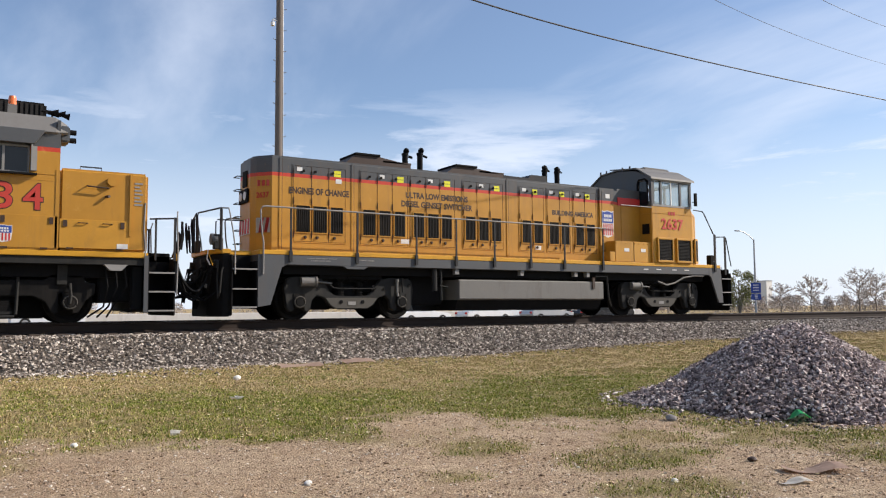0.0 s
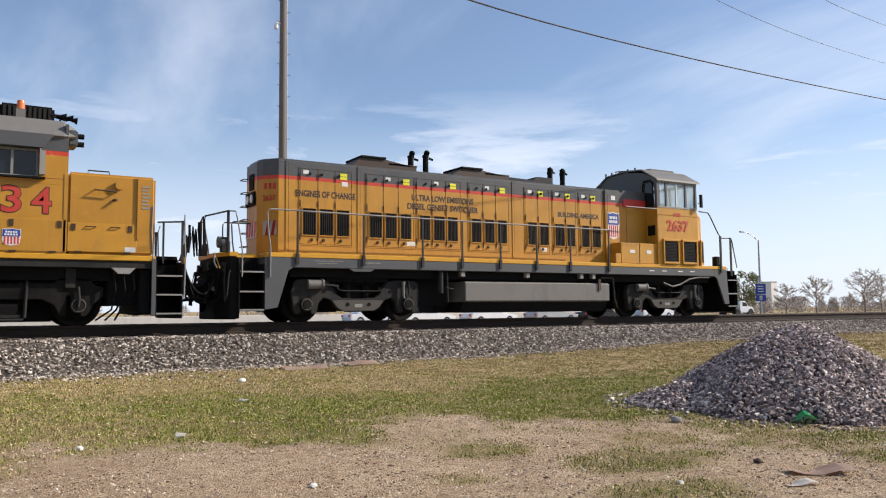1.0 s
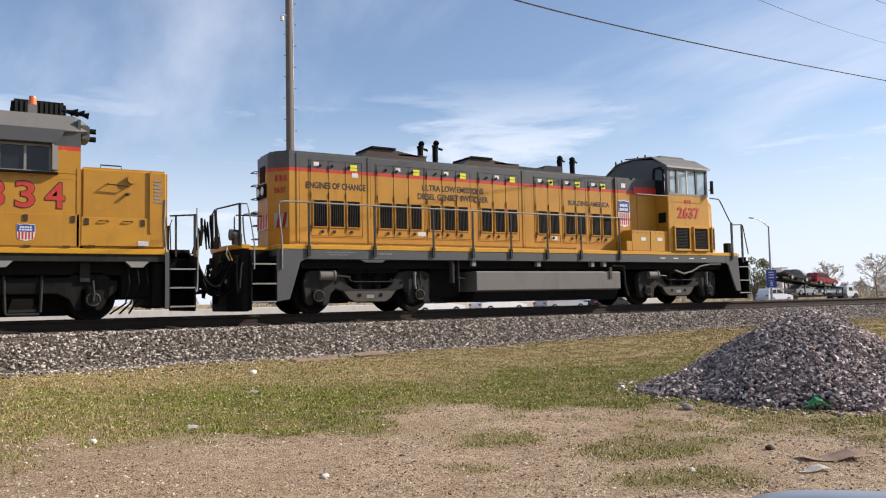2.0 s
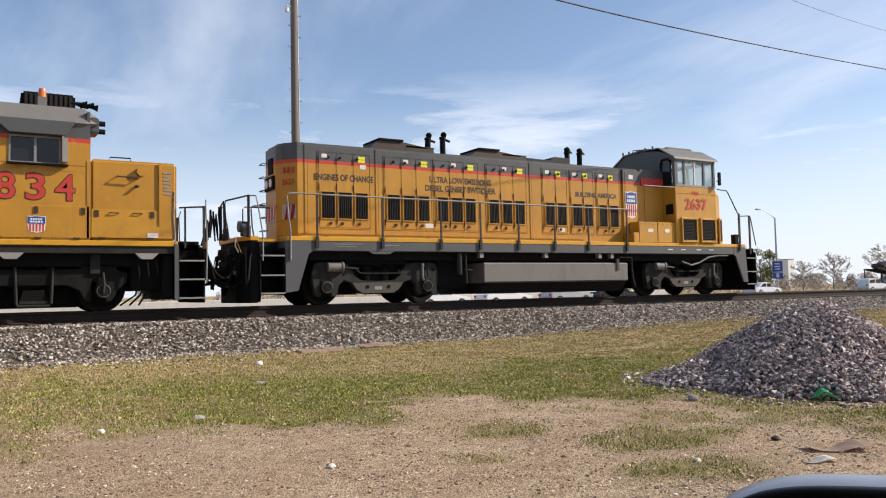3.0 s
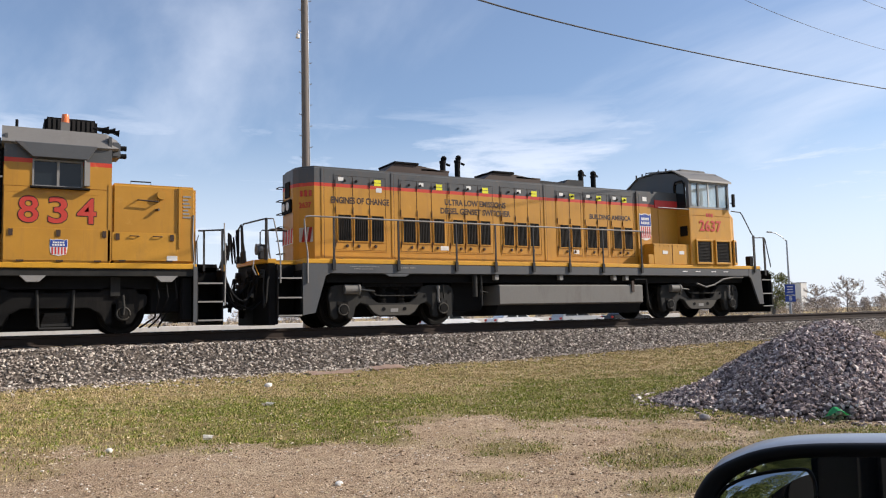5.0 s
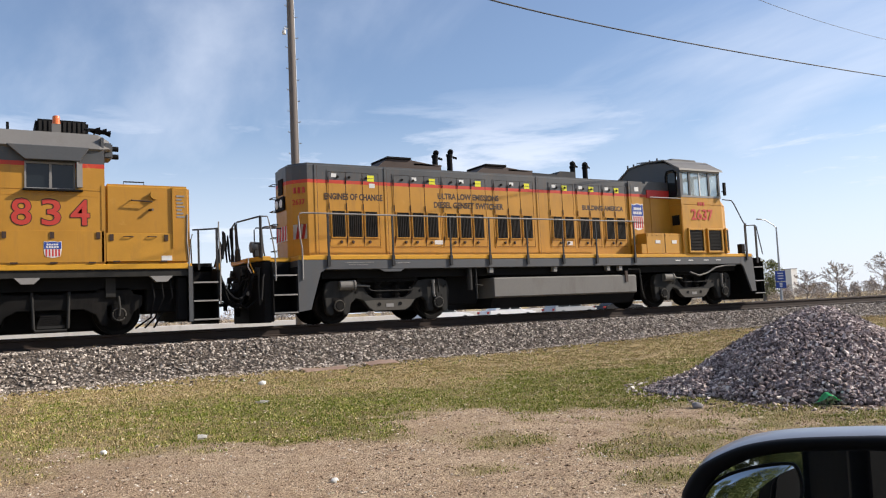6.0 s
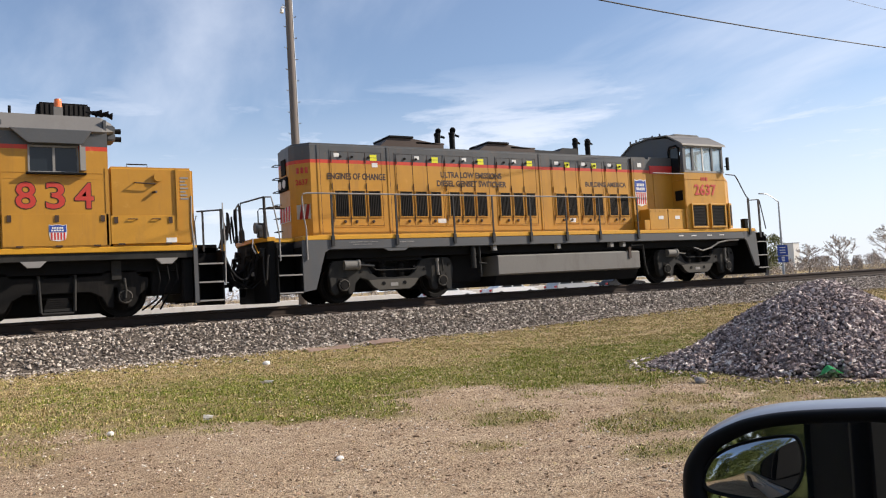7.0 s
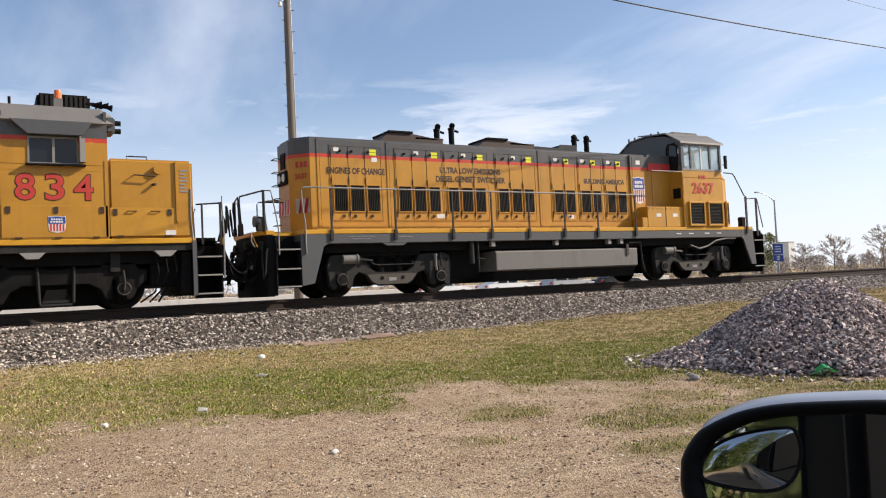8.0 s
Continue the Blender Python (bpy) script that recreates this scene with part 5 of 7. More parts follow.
    for u0, u1, z0, z1, dep, mt in ((0.06, 0.46, 1.76, 2.62, 0.05, "frame"),):
        p0 = Vector((21.97, n - 0.03, 0)); dr = Vector((math.cos(ang), math.sin(ang), 0)); nr = Vector((math.sin(ang), -math.cos(ang), 0))
        q = [p0 + dr * u0, p0 + dr * u1, p0 + dr * u1 + nr * dep, p0 + dr * u0 + nr * dep]
        extrude_plan(bm, [(v.x, v.y) for v in q], z0, z1)
    vf = part("vent_frame", bm, M_YELLOW, SW)
    bm = B()
    q = [p0 + dr * 0.12 + nr * 0.05, p0 + dr * 0.40 + nr * 0.05, p0 + dr * 0.40 + nr * 0.056, p0 + dr * 0.12 + nr * 0.056]
    extrude_plan(bm, [(v.x, v.y) for v in q], 1.84, 2.56)
    part("vent_back", bm, M_DARK, vf)
    lettering("road_number", "2637", 0.50, M_NUMBER, SW, (20.43, n - 0.012, 2.90), width=1.06, bold=0.012)
    bm = B()
    for j in range(3):
        box(bm, 20.78 + j * 0.12, 20.86 + j * 0.12, n - 0.008, n, 3.38, 3.50)
    part("painted_bars", bm, M_NUMBER, SW)
    # brake stand box on the far end
    bm = B()
    box(bm, 23.4, 23.6, T - 1.05, T - 0.85, 1.73, 2.12)
    round_edges(bm, 0.02, 1)
    part("toolbox", bm, M_BLACK, SW)
    for xc in (9.12, 20.65):
        truck_frame(SW, xc, 1.47, "swept")
        wheelset(SW, xc - 1.47)
        wheelset(SW, xc + 1.47)


build_switcher()

# ---- road locomotive ----
RL = thing("road_locomotive", -4.0, TRACK, 0.0, "yellow and grey diesel locomotive coupled behind the switcher", "locomotive")


def build_road_locomotive():
    n, T, f = NEAR, TRACK, TRACK + 1.5
    x_end = -12.5
    bm = B()
    box(bm, x_end, 3.92, n + 0.03, f - 0.03, 1.28, 1.44)
    part("sill", bm, M_FRAME, RL)
    bm = B()
    box(bm, x_end, 3.92, n - 0.01, f + 0.01, 1.44, 1.56)
    round_edges(bm, 0.012, 1)
    part("deck", bm, M_STRIPE, RL, "yellow walkway edge")
    bm = B()
    box(bm, x_end, 3.8, T - 1.2, T + 1.2, 1.0, 1.28)
    part("underframe", bm, M_BLACK, RL)
    bm = B()
    box(bm, 2.95, 3.85, T - 1.1, T + 1.1, 0.45, 1.05)
    box(bm, 3.6, 3.86, T - 1.35, T + 1.35, 0.25, 1.28)
    round_edges(bm, 0.04, 1)
    part("end_sill_gear", bm, M_BLACK, RL)
    for j, x in enumerate((3.05, 3.25, 3.45)):
        hand_rail(RL, "sand_pipe", [(x, n + 0.15, 1.25), (x + 0.05, n + 0.12, 0.8), (x - 0.1 * j, n + 0.3, 0.35), (x - 0.3, n + 0.5, 0.12)], 0.022, M_BLACK)
    for x in (0.55, 3.25):
        bm = B()
        slab(bm, [(x - 0.25, 1.282), (x - 0.12, 1.15), (x + 0.12, 1.15), (x + 0.25, 1.282)], n + 0.01, n + 0.2)
        part("jacking_pad", bm, M_TANK, RL)
    # cab and nose
    bm = B()
    box(bm, -0.03, 2.07, n, f, 1.56, 3.18)
    round_edges(bm, 0.015, 2)
    part("cab_lower", bm, M_LIVERY, RL)
    bm = B()
    for (a, b, c, d) in ((-0.03, 0.52, 3.18, 4.12), (1.46, 2.07, 3.18, 4.12), (0.52, 1.46, 3.76, 4.12)):
        box(bm, a, b, n, n + 0.07, c, d)
        box(bm, a, b, f - 0.07, f, c, d)
    box(bm, -0.03, 0.03, n + 0.07, f - 0.07, 3.18, 4.3)
    box(bm, 2.01, 2.07, n + 0.07, f - 0.07, 3.18, 3.45)
    box(bm, 2.01, 2.07, n + 0.07, f - 0.07, 3.95, 4.4)
    for yy in (n + 0.07, T - 0.3, f - 0.6):
        box(bm, 2.01, 2.07, yy, yy + 0.5, 3.45, 3.95)
    part("cab_upper", bm, M_LIVERY, RL)
    bm = B()
    loft_x(bm, [(n + 0.3, 3.2), (n + 0.3, 4.0), (f - 0.3, 4.0), (f - 0.3, 3.2)], 1.0, 1.06)
    part("cab_bulkhead", bm, M_BLACK, RL)
    bm = B()
    for (a, b, c, d) in ((0.50, 1.48, 3.73, 3.77), (0.50, 1.48, 3.17, 3.21), (0.50, 0.535, 3.21, 3.73), (1.445, 1.48, 3.21, 3.73), (0.97, 1.02, 3.21, 3.73)):
        box(bm, a, b, n - 0.02, n + 0.05, c, d)
    wf = part("window_frame", bm, M_TANK, RL)
    for a, b in ((0.535, 0.97), (1.02, 1.445)):
        bm = B()
        box(bm, a, b, n + 0.02, n + 0.03, 3.21, 3.73)
        part("window_pane", bm, M_DARKGLASS, wf)
    bm = B()
    box(bm, 0.46, 1.62, n - 0.13, n + 0.0, 3.14, 3.175)
    part("arm_rest", bm, M_BLACK, RL)
    bm = B()
    box(bm, 1.50, 1.53, n - 0.17, n - 0.0, 3.22, 3.78)
    box(bm, 1.53, 1.62, n - 0.06, n - 0.0, 3.24, 3.76)
    part("wind_deflector", bm, M_TANK, RL)
    # arched roof with sloped shoulders
    sec = [(n - 0.06, 4.10), (n + 0.02, 4.12), (n + 0.28, 4.50), (n + 0.55, 4.56), (T, 4.62), (f - 0.55, 4.56), (f - 0.28, 4.50), (f - 0.02, 4.12), (f + 0.06, 4.10), (f, 4.06), (n, 4.06)]
    bm = B()
    loft_x(bm, sec, -0.08, 1.98)
    part("cab_roof", bm, M_ROOF, RL, "sun-bleached grey arched roof")
    bm = B()
    for k, (x0, x1) in enumerate(((1.98, 2.22),)):
        a = [bm.verts.new((x0, y, z)) for y, z in sec]
        b = [bm.verts.new((x1, y + (0.1 if y < T else -0.1), z - (0.12 if z > 4.3 else -0.04))) for y, z in sec]
        bm.faces.new(b[::-1]), bm.faces.new(a)
        for i in range(len(sec)):
            j = (i + 1) % len(sec)
            bm.faces.new((a[j], a[i], b[i], b[j]))
    part("roof_visor", bm, M_ROOF, RL)
    bm = B()
    slab(bm, [(0.16, 4.10), (0.50, 3.79), (1.56, 3.79), (1.76, 4.10)], n - 0.17, n - 0.03)
    round_edges(bm, 0.01, 1)
    part("sunshade", bm, M_GREY, RL)
    bm = B()
    box(bm, 2.07, 2.26, n + 0.12, n + 0.7, 3.95, 4.3)
    round_edges(bm, 0.03, 2)
    nb = part("number_box", bm, M_GREY, RL)
    bm = B()
    for yy, z in ((0.3, 4.2), (0.3, 4.02)):
        tube(bm, [(2.26, n + yy, z), (2.40, n + yy, z)], 0.06, 12)
    part("lamp", bm, M_BLACK, nb)
    bm = B()
    for i, (x, y, z) in enumerate(((1.85, n + 0.75, 4.72), (2.0, n + 0.85, 4.72), (2.1, n + 0.95, 4.70))):
        tube(bm, [(x - 0.12, y, z), (x + 0.1, y, z)], 0.03, 10)
        tube(bm, [(x + 0.1, y, z), (x + 0.22, y, z - 0.01)], 0.03, 12, 0.085)
    tube(bm, [(1.95, n + 0.8, 4.5), (1.95, n + 0.8, 4.7)], 0.02, 6)
    tube(bm, [(1.8, n + 0.7, 4.68), (2.1, n + 1.0, 4.68)], 0.02, 6)
    part("air_horn", bm, M_BLACK, RL)
    bm = B()
    box(bm, 1.06, 1.24, n + 0.50, n + 0.66, 4.54, 4.74)
    bk = part("beacon_bracket", bm, M_ROOF, RL)
    bm = B()
    tube(bm, [(1.15, n + 0.58, 4.74), (1.15, n + 0.58, 4.88), (1.15, n + 0.58, 4.93)], 0.085, 16, 0.07)
    part("beacon", bm, M_ORANGE, bk, "orange beacon lens")
    bm = B()
    box(bm, 0.75, 1.85, T - 0.55, T + 0.55, 4.58, 4.95)
    round_edges(bm, 0.05, 2)
    acu = part("air_conditioner", bm, M_BLACK, RL)
    bm = B()
    for j in range(10):
        box(bm, 0.82 + j * 0.1, 0.88 + j * 0.1, T - 0.57, T - 0.551, 4.64, 4.9)
    part("vent_slats", bm, M_SLAT, acu)
    hand_rail(RL, "antenna", [(0.2, n + 0.7, 4.5), (0.2, n + 0.7, 4.75)], 0.03, M_BLACK)
    bm = B()
    box(bm, 2.07, 3.90, n + 0.005, f - 0.005, 1.56, 3.36)
    round_edges(bm, 0.06, 3)
    ns = part("nose", bm, M_LIVERY, RL, "yellow low nose")
    # panels, hinges and latches
    for x0, x1, z0, z1, kind in ((-0.01, 2.05, 1.60, 2.29, 0), (2.09, 3.50, 1.62, 2.25, 1)):
        bm = B()
        box(bm, x0, x1, n - 0.012, n, z0, z1)
        round_edges(bm, 0.004, 1)
        p = part("access_panel", bm, M_YELLOW if kind else M_LIVERY, RL)
        for x in ([0.12, 1.02, 1.93] if not kind else [2.2, 3.36]):
            bm = B()
            box(bm, x - 0.04, x + 0.04, n - 0.03, n - 0.012, z1 - 0.17, z1 - 0.03)
            part("latch", bm, M_LETTER, p)
        for x in ([0.3, 1.05, 1.8] if not kind else [2.3, 3.3]):
            bm = B()
            box(bm, x - 0.07, x + 0.07, n - 0.03, n, z0 - 0.02, z0 + 0.012)
            part("hinge", bm, M_LETTER, p)
        if kind:
            for x in (2.45, 2.95):
                bm = B()
                tube(bm, [(x, n - 0.012, 2.17), (x + 0.02, n - 0.05, 2.17), (x + 0.18, n - 0.05, 2.17), (x + 0.2, n - 0.012, 2.17)], 0.012, 6)
                part("pull", bm, M_LETTER, p)
    bm = B()
    box(bm, -0.03, 2.07, n - 0.005, n, 3.045, 3.055)
    box(bm, 2.0, 2.075, n - 0.012, n, 1.6, 3.3)
    part("seam_strip", bm, M_LIVERY, RL)
    for digit, x, w in (("8", 0.25, 0.38), ("3", 0.82, 0.37), ("4", 1.38, 0.38)):
        lettering("number_outline", digit, 0.78, M_LETTER, RL, (x - 0.016, n - 0.004, 2.42), width=w + 0.032, bold=0.028, thick=0.002)
        lettering("road_number", digit, 0.78, M_NUMBER, RL, (x, n - 0.008, 2.42), width=w, bold=0.010, thick=0.003)
    shield(RL, 1.03, n - 0.012, 1.88, 0.34, 0.36)
    hand_rail(RL, "grab_iron", [(2.5, n + 0.3, 3.35), (2.5, n + 0.3, 3.46), (2.94, n + 0.3, 3.46), (2.94, n + 0.3, 3.35)], 0.016, M_POST)
    bm = B()
    tube(bm, [(3.12, n, 3.12), (3.12, n - 0.08, 3.12)], 0.10, 20)
    part("filler_cap", bm, M_LIVERY, ns)
    bm = B()
    tube(bm, [(2.62, n, 3.0), (2.62, n - 0.10, 2.98), (3.04, n - 0.10, 2.96), (3.06, n, 2.97)], 0.016, 8)
    tube(bm, [(3.0, n, 2.78), (3.06, n - 0.1, 2.78)], 0.03, 8)
    part("grab_bar", bm, M_LETTER, ns)
    bm = B()
    box(bm, 3.50, 3.55, n - 0.035, n, 1.92, 3.34)
    part("hose_bar", bm, M_LIVERY, ns)
    bm = B()
    for j in range(7):
        box(bm, 3.60, 3.78 - 0.03 * (j % 3), n + 0.001, n + 0.004, 2.62 + j * 0.08, 2.66 + j * 0.08)
    for v in bm.verts:
        v.co.y -= 0.004
    part("instruction_plate", bm, M_TANK, ns)
    bm = B()
    box(bm, 3.25, 3.48, n - 0.018, n - 0.0125, 1.63, 1.74)
    part("paint_patch", bm, M_WHITE, RL)
    # long hood, seen only at its end beside the cab
    bm = B()
    box(bm, x_end, -0.03, T - 0.95, T + 0.95, 1.56, 4.3)
    round_edges(bm, 0.06, 2)
    part("long_hood", bm, M_LIVERY, RL)
    bm = B()
    box(bm, -1.35, -0.05, T - 0.99, T - 0.95, 2.2, 4.15)
    hatch = part("intake_grille", bm, M_DARK, RL)
    bm = B()
    for j in range(18):
        box(bm, -1.32, -0.08, T - 1.005, T - 0.99, 2.25 + j * 0.105, 2.30 + j * 0.105)
    part("grille_slats", bm, M_SLAT, hatch)
    for j in range(12):
        bm = B()
        x = -2.3 - j * 0.85
        box(bm, x, x + 0.8, T - 0.98, T - 0.95, 1.75, 3.6)
        part("hood_door", bm, M_LIVERY, RL)
    hand_rail(RL, "handrail", [(-0.05, n, 3.35), (-0.3, n, 3.3), (-0.8, n, 2.75), (-6, n, 2.7), (x_end + 0.2, n, 2.7)], 0.02, M_TANK)
    for j in range(7):
        bm = B()
        x = -0.9 - j * 1.8
        box(bm, x - 0.03, x + 0.03, n - 0.015, n + 0.015, 1.4, 2.72)
        part("rail_post", bm, M_POST, RL)
    # front stair, end rails and pilot
    for s in (-1, 1):
        steps(RL, 3.95, 4.52, TRACK + s * 1.5, TRACK + s * 0.92, (1.13, 0.70, 0.27))
        yy = TRACK + s * 1.5
        bm = B()
        box(bm, 3.84, 3.93, yy - 0.03, yy + 0.03, 0.22, 1.5)
        part("stair_side", bm, M_GREY, RL)
        hand_rail(RL, "stair_handrail", [(3.86, yy, 0.9), (3.86, yy, 1.6), (3.82, yy, 2.1), (3.84, yy, 2.7)], 0.018, M_TANK)
        hand_rail(RL, "end_handrail", [(3.95, yy + s * -0.02, 2.34), (4.5, yy + s * -0.02, 2.38)], 0.02, M_POST)
        bm = B()
        box(bm, 4.06, 4.10, yy - 0.02, yy + 0.02, 1.4, 2.36)
        box(bm, 4.48, 4.53, yy - 0.02, yy + 0.02, 1.4, 2.40)
        part("rail_post", bm, M_POST, RL)
        hand_rail(RL, "stair_handrail", [(4.56, yy, 0.6), (4.58, yy, 1.5), (4.55, yy, 2.4), (4.58, yy + s * -0.1, 2.55)], 0.018, M_TANK)
    bm = B()
    box(bm, 3.92, 4.56, T - 0.92, T + 0.92, 1.40, 1.52)
    part("front_platform", bm, M_GREY, RL)
    bm = B()
    box(bm, 4.50, 4.56, n + 0.1, f - 0.1, 0.14, 1.40)
    round_edges(bm, 0.02, 1)
    part("pilot_plate", bm, M_BLACK, RL)
    bm = B()
    box(bm, 4.56, 4.9, T - 0.16, T + 0.16, 0.72, 0.98)
    box(bm, 4.86, 5.14, T - 0.12, T + 0.22, 0.70, 1.0)
    round_edges(bm, 0.04, 2)
    part("coupler", bm, M_UNDER, RL)
    for i, yy in enumerate((-1.1, -0.8, -0.5, 0.55, 0.85, 1.1)):
        bm = B()
        tube(bm, [(4.56, T + yy, 1.2), (4.7, T + yy, 1.12), (4.85, T + yy, 0.7 - 0.05 * i), (5.3, T + yy + 0.05, 0.48 + 0.04 * i), (5.62, T + yy + 0.05, 0.72), (5.74, T + yy, 1.1)], 0.026, 6)
        part("hose", bm, M_BLACK, RL)
    bm = B()
    box(bm, 4.49, 4.57, n + 0.02, n + 0.10, 1.40, 1.56)
    round_edges(bm, 0.012, 1)
    part("rail_foot", bm, M_STRIPE, RL, "yellow rail foot")
    # jumper cables that sag across to the switcher
    for i, (yy, dip) in enumerate(((-1.2, 0.75), (-0.95, 0.95), (-0.7, 0.55))):
        bm = B()
        pts = [(4.60 + 0.9 * k / 10, T + yy + 0.06 * math.sin(k), 1.45 - dip * 4 * (k / 10) * (1 - k / 10)) for k in range(11)]
        tube(bm, pts, 0.03, 7)
        part("jumper_cable", bm, M_BLACK, RL)
    for i, (dx, yy) in enumerate(((0.10, -1.30), (0.16, -1.05), (0.13, -0.85))):
        hand_rail(RL, "stowed_cable", [(4.60, T + yy, 1.5), (4.60 + dx, T + yy, 1.95), (4.62 + dx, T + yy + 0.05, 2.32 - 0.1 * i), (4.66 + dx, T + yy + 0.12, 2.05), (4.62 + dx, T + yy + 0.15, 1.7)], 0.03, M_BLACK)
    bm = B()
    slab(bm, [(4.62, 1.42), (4.80, 1.42), (4.86, 0.98), (4.62, 0.9)], T - 0.6, T + 0.45)
    part("cable_box", bm, M_FRAME, RL)
    hand_rail(RL, "air_hose", [(-0.55, n + 0.1, 0.62), (-0.5, n + 0.08, 0.3), (-0.35, n + 0.06, 0.15), (-0.2, n + 0.06, 0.2), (-0.15, n + 0.08, 0.5)], 0.024, M_WHITE)
    bm = B()
    tube(bm, [(-1.2, n + 0.2, 1.0), (-0.35, n + 0.2, 1.0)], 0.13, 16)
    part("brake_cylinder", bm, M_FRAME, RL)
    bm = B()
    box(bm, -7.5, -2.6, n + 0.12, f - 0.12, 0.3, 1.15)
    round_edges(bm, 0.12, 3)
    part("fuel_tank", bm, M_UNDER, RL)
    for xc in (1.0, -9.2):
        truck_frame(RL, xc, 1.37, "straight")
        wheelset(RL, xc - 1.37)
        wheelset(RL, xc + 1.37)


build_road_locomotive()

# ---- litter on the lot ----


def slab_piece(name, x, y, w, d, h, turn, mat, label, category, lift=0.0, bend=0.03, seed=1, tilt=0.0):
    """A curled, ragged-edged flat piece lying on the ground."""
    rng = random.Random(seed)
    bm, k = B(), 7
    grid = [[bm.verts.new((w * (i / (k - 1) - 0.5) * (1 + 0.12 * rng.uniform(-1, 1) * (j in (0, k - 1))), d * (j / (k - 1) - 0.5) * (1 + 0.25 * rng.uniform(-1, 1) * (j in (0, k - 1))), bend * math.sin(i * 0.9 + seed) * (0.5 + 0.5 * j / k) + 0.004 * rng.random())) for i in range(k)] for j in range(k)]
    for j in range(k - 1):
        for i in range(k - 1):
            bm.faces.new((grid[j][i], grid[j][i + 1], grid[j + 1][i + 1], grid[j + 1][i]))
    bmesh.ops.solidify(bm, geom=bm.faces[:], thickness=h)
    low = min(v.co.z for v in bm.verts)
    ob = link_mesh(name, bm, mat)
    ob.matrix_world = pose(x, y, max(lot_height(x, y), heap_z(x, y)) - low - 0.006 + lift, tilt, 0, turn)
    return tagged(ob, label, category)


def heap_z(x, y):
    h = heap_height(x, y)
    d = y - TRACK
    bed = bed_height(y, x) if -3.2 < d < 3.2 else -9
    return max(lot_height(x, y) + max(0.0, h), bed)


slab_piece("board", 6.25, 16.05, 1.0, 0.30, 0.03, 4, M_CARD, "weathered grey-brown board lying flat at the ballast's foot", "board", seed=2, bend=0.015, lift=0.04, tilt=10)
slab_piece("board", 7.75, 16.35, 0.75, 0.32, 0.025, -4, M_CARD, "weathered reddish board lying flat at the ballast's foot", "board", seed=5, bend=0.015, lift=0.05, tilt=11)
slab_piece("cardboard", 5.50, 3.66, 0.46, 0.20, 0.008, -35, M_CARD, "curled dirty cardboard scrap on bare dirt", "cardboard", seed=3, bend=0.035)
slab_piece("cardboard", 5.03, 3.48, 0.24, 0.10, 0.008, -20, M_PALE, "pale torn cardboard scrap on bare dirt", "cardboard", seed=4, bend=0.02)
slab_piece("paper_scrap", 2.64, 16.59, 0.22, 0.20, 0.01, 10, M_PALE, "white paper scrap on straw grass", "litter", seed=6)
slab_piece("paper_scrap", 20.4, 16.9, 0.45, 0.30, 0.01, 10, M_PALE, "white scrap in dry grass by the ballast", "litter", seed=7)
slab_piece("paper_scrap", 3.24, 10.71, 0.16, 0.13, 0.006, 40, M_PALE, "crumpled pale paper scrap on grass", "litter", seed=8)
slab_piece("paper_scrap", 1.84, 8.10, 0.13, 0.09, 0.006, 70, M_PALE, "pale paper scrap at the edge of the grass", "litter", seed=9)
slab_piece("plastic_bag", 7.63, 5.22, 0.22, 0.16, 0.006, -40, M_GREENBAG, "crumpled bright green plastic bag on the stone heap", "plastic bag", bend=0.06, seed=11, lift=0.03)


def rock(x, y, r, mat, label, seed):
    rng = np.random.default_rng(seed)
    bm = B()
    bmesh.ops.create_icosphere(bm, subdivisions=2, radius=r)
    for v in bm.verts:
        v.co *= 1 + 0.28 * noise.noise(v.co * (2.2 / r) * 0.4 + Vector((seed, 0, 0)))
        v.co.z *= 0.7
    ob = link_mesh("rock", bm, mat)
    ob.location = (x, y, lot_height(x, y) + r * 0.4)
    return tagged(ob, label, "rock")


rock(4.17, 13.74, 0.07, M_PALE, "fist-sized white rock in the grass", 1)
rock(6.56, 6.02, 0.06, M_ROCK, "fist-sized grey rock beside the stone heap", 2)
rock(5.46, 4.17, 0.035, M_LETTER, "small dark clod on bare dirt", 3)
rock(2.11, 5.28, 0.03, M_PALE, "small white pebble on bare dirt", 4)
rock(0.9, 7.89, 0.035, M_PALE, "small white pebble in thin grass", 5)
rock(4.36, 3.98, 0.025, M_PALE, "small pale pebble on bare dirt", 6)

# ---- grass, pebbles ----


def scatter_blades(name, n, area, keep, size, mat, seed, label):
    """Thin three-sided blades in small tufts, joined into one mesh."""
    rng = np.random.default_rng(seed)
    co = []
    x0, x1, y0, y1 = area
    tries = 0
    while len(co) < n * 3 and tries < n * 3:
        tries += 1
        x, y = rng.uniform(x0, x1), y0 + (y1 - y0) * rng.random() ** 1.25
        if rng.random() > keep(x, y):
            continue
        z = lot_height(x, y)
        for _ in range(8):
            a, b = rng.uniform(0, 6.283), rng.uniform(0, 6.283)
            h = size * rng.uniform(0.4, 1.5)
            w = 0.0035 + 0.00035 * y
            bx, by = x + rng.normal() * 0.045, y + rng.normal() * 0.045
            lean = rng.uniform(0.2, 1.1) * h
            co += [(bx - w * math.cos(a), by - w * math.sin(a), z - 0.005), (bx + w * math.cos(a), by + w * math.sin(a), z - 0.005), (bx + lean * math.cos(b), by + lean * math.sin(b), z + h)]
    me = bpy.data.meshes.new(name)
    me.from_pydata(co, [], [(i, i + 1, i + 2) for i in range(0, len(co), 3)])
    me.materials.append(mat)
    return tagged(new(name, me), label, "grass", kind="stuff")


def on_heap(x, y):
    return heap_height(x, y) > 0.01


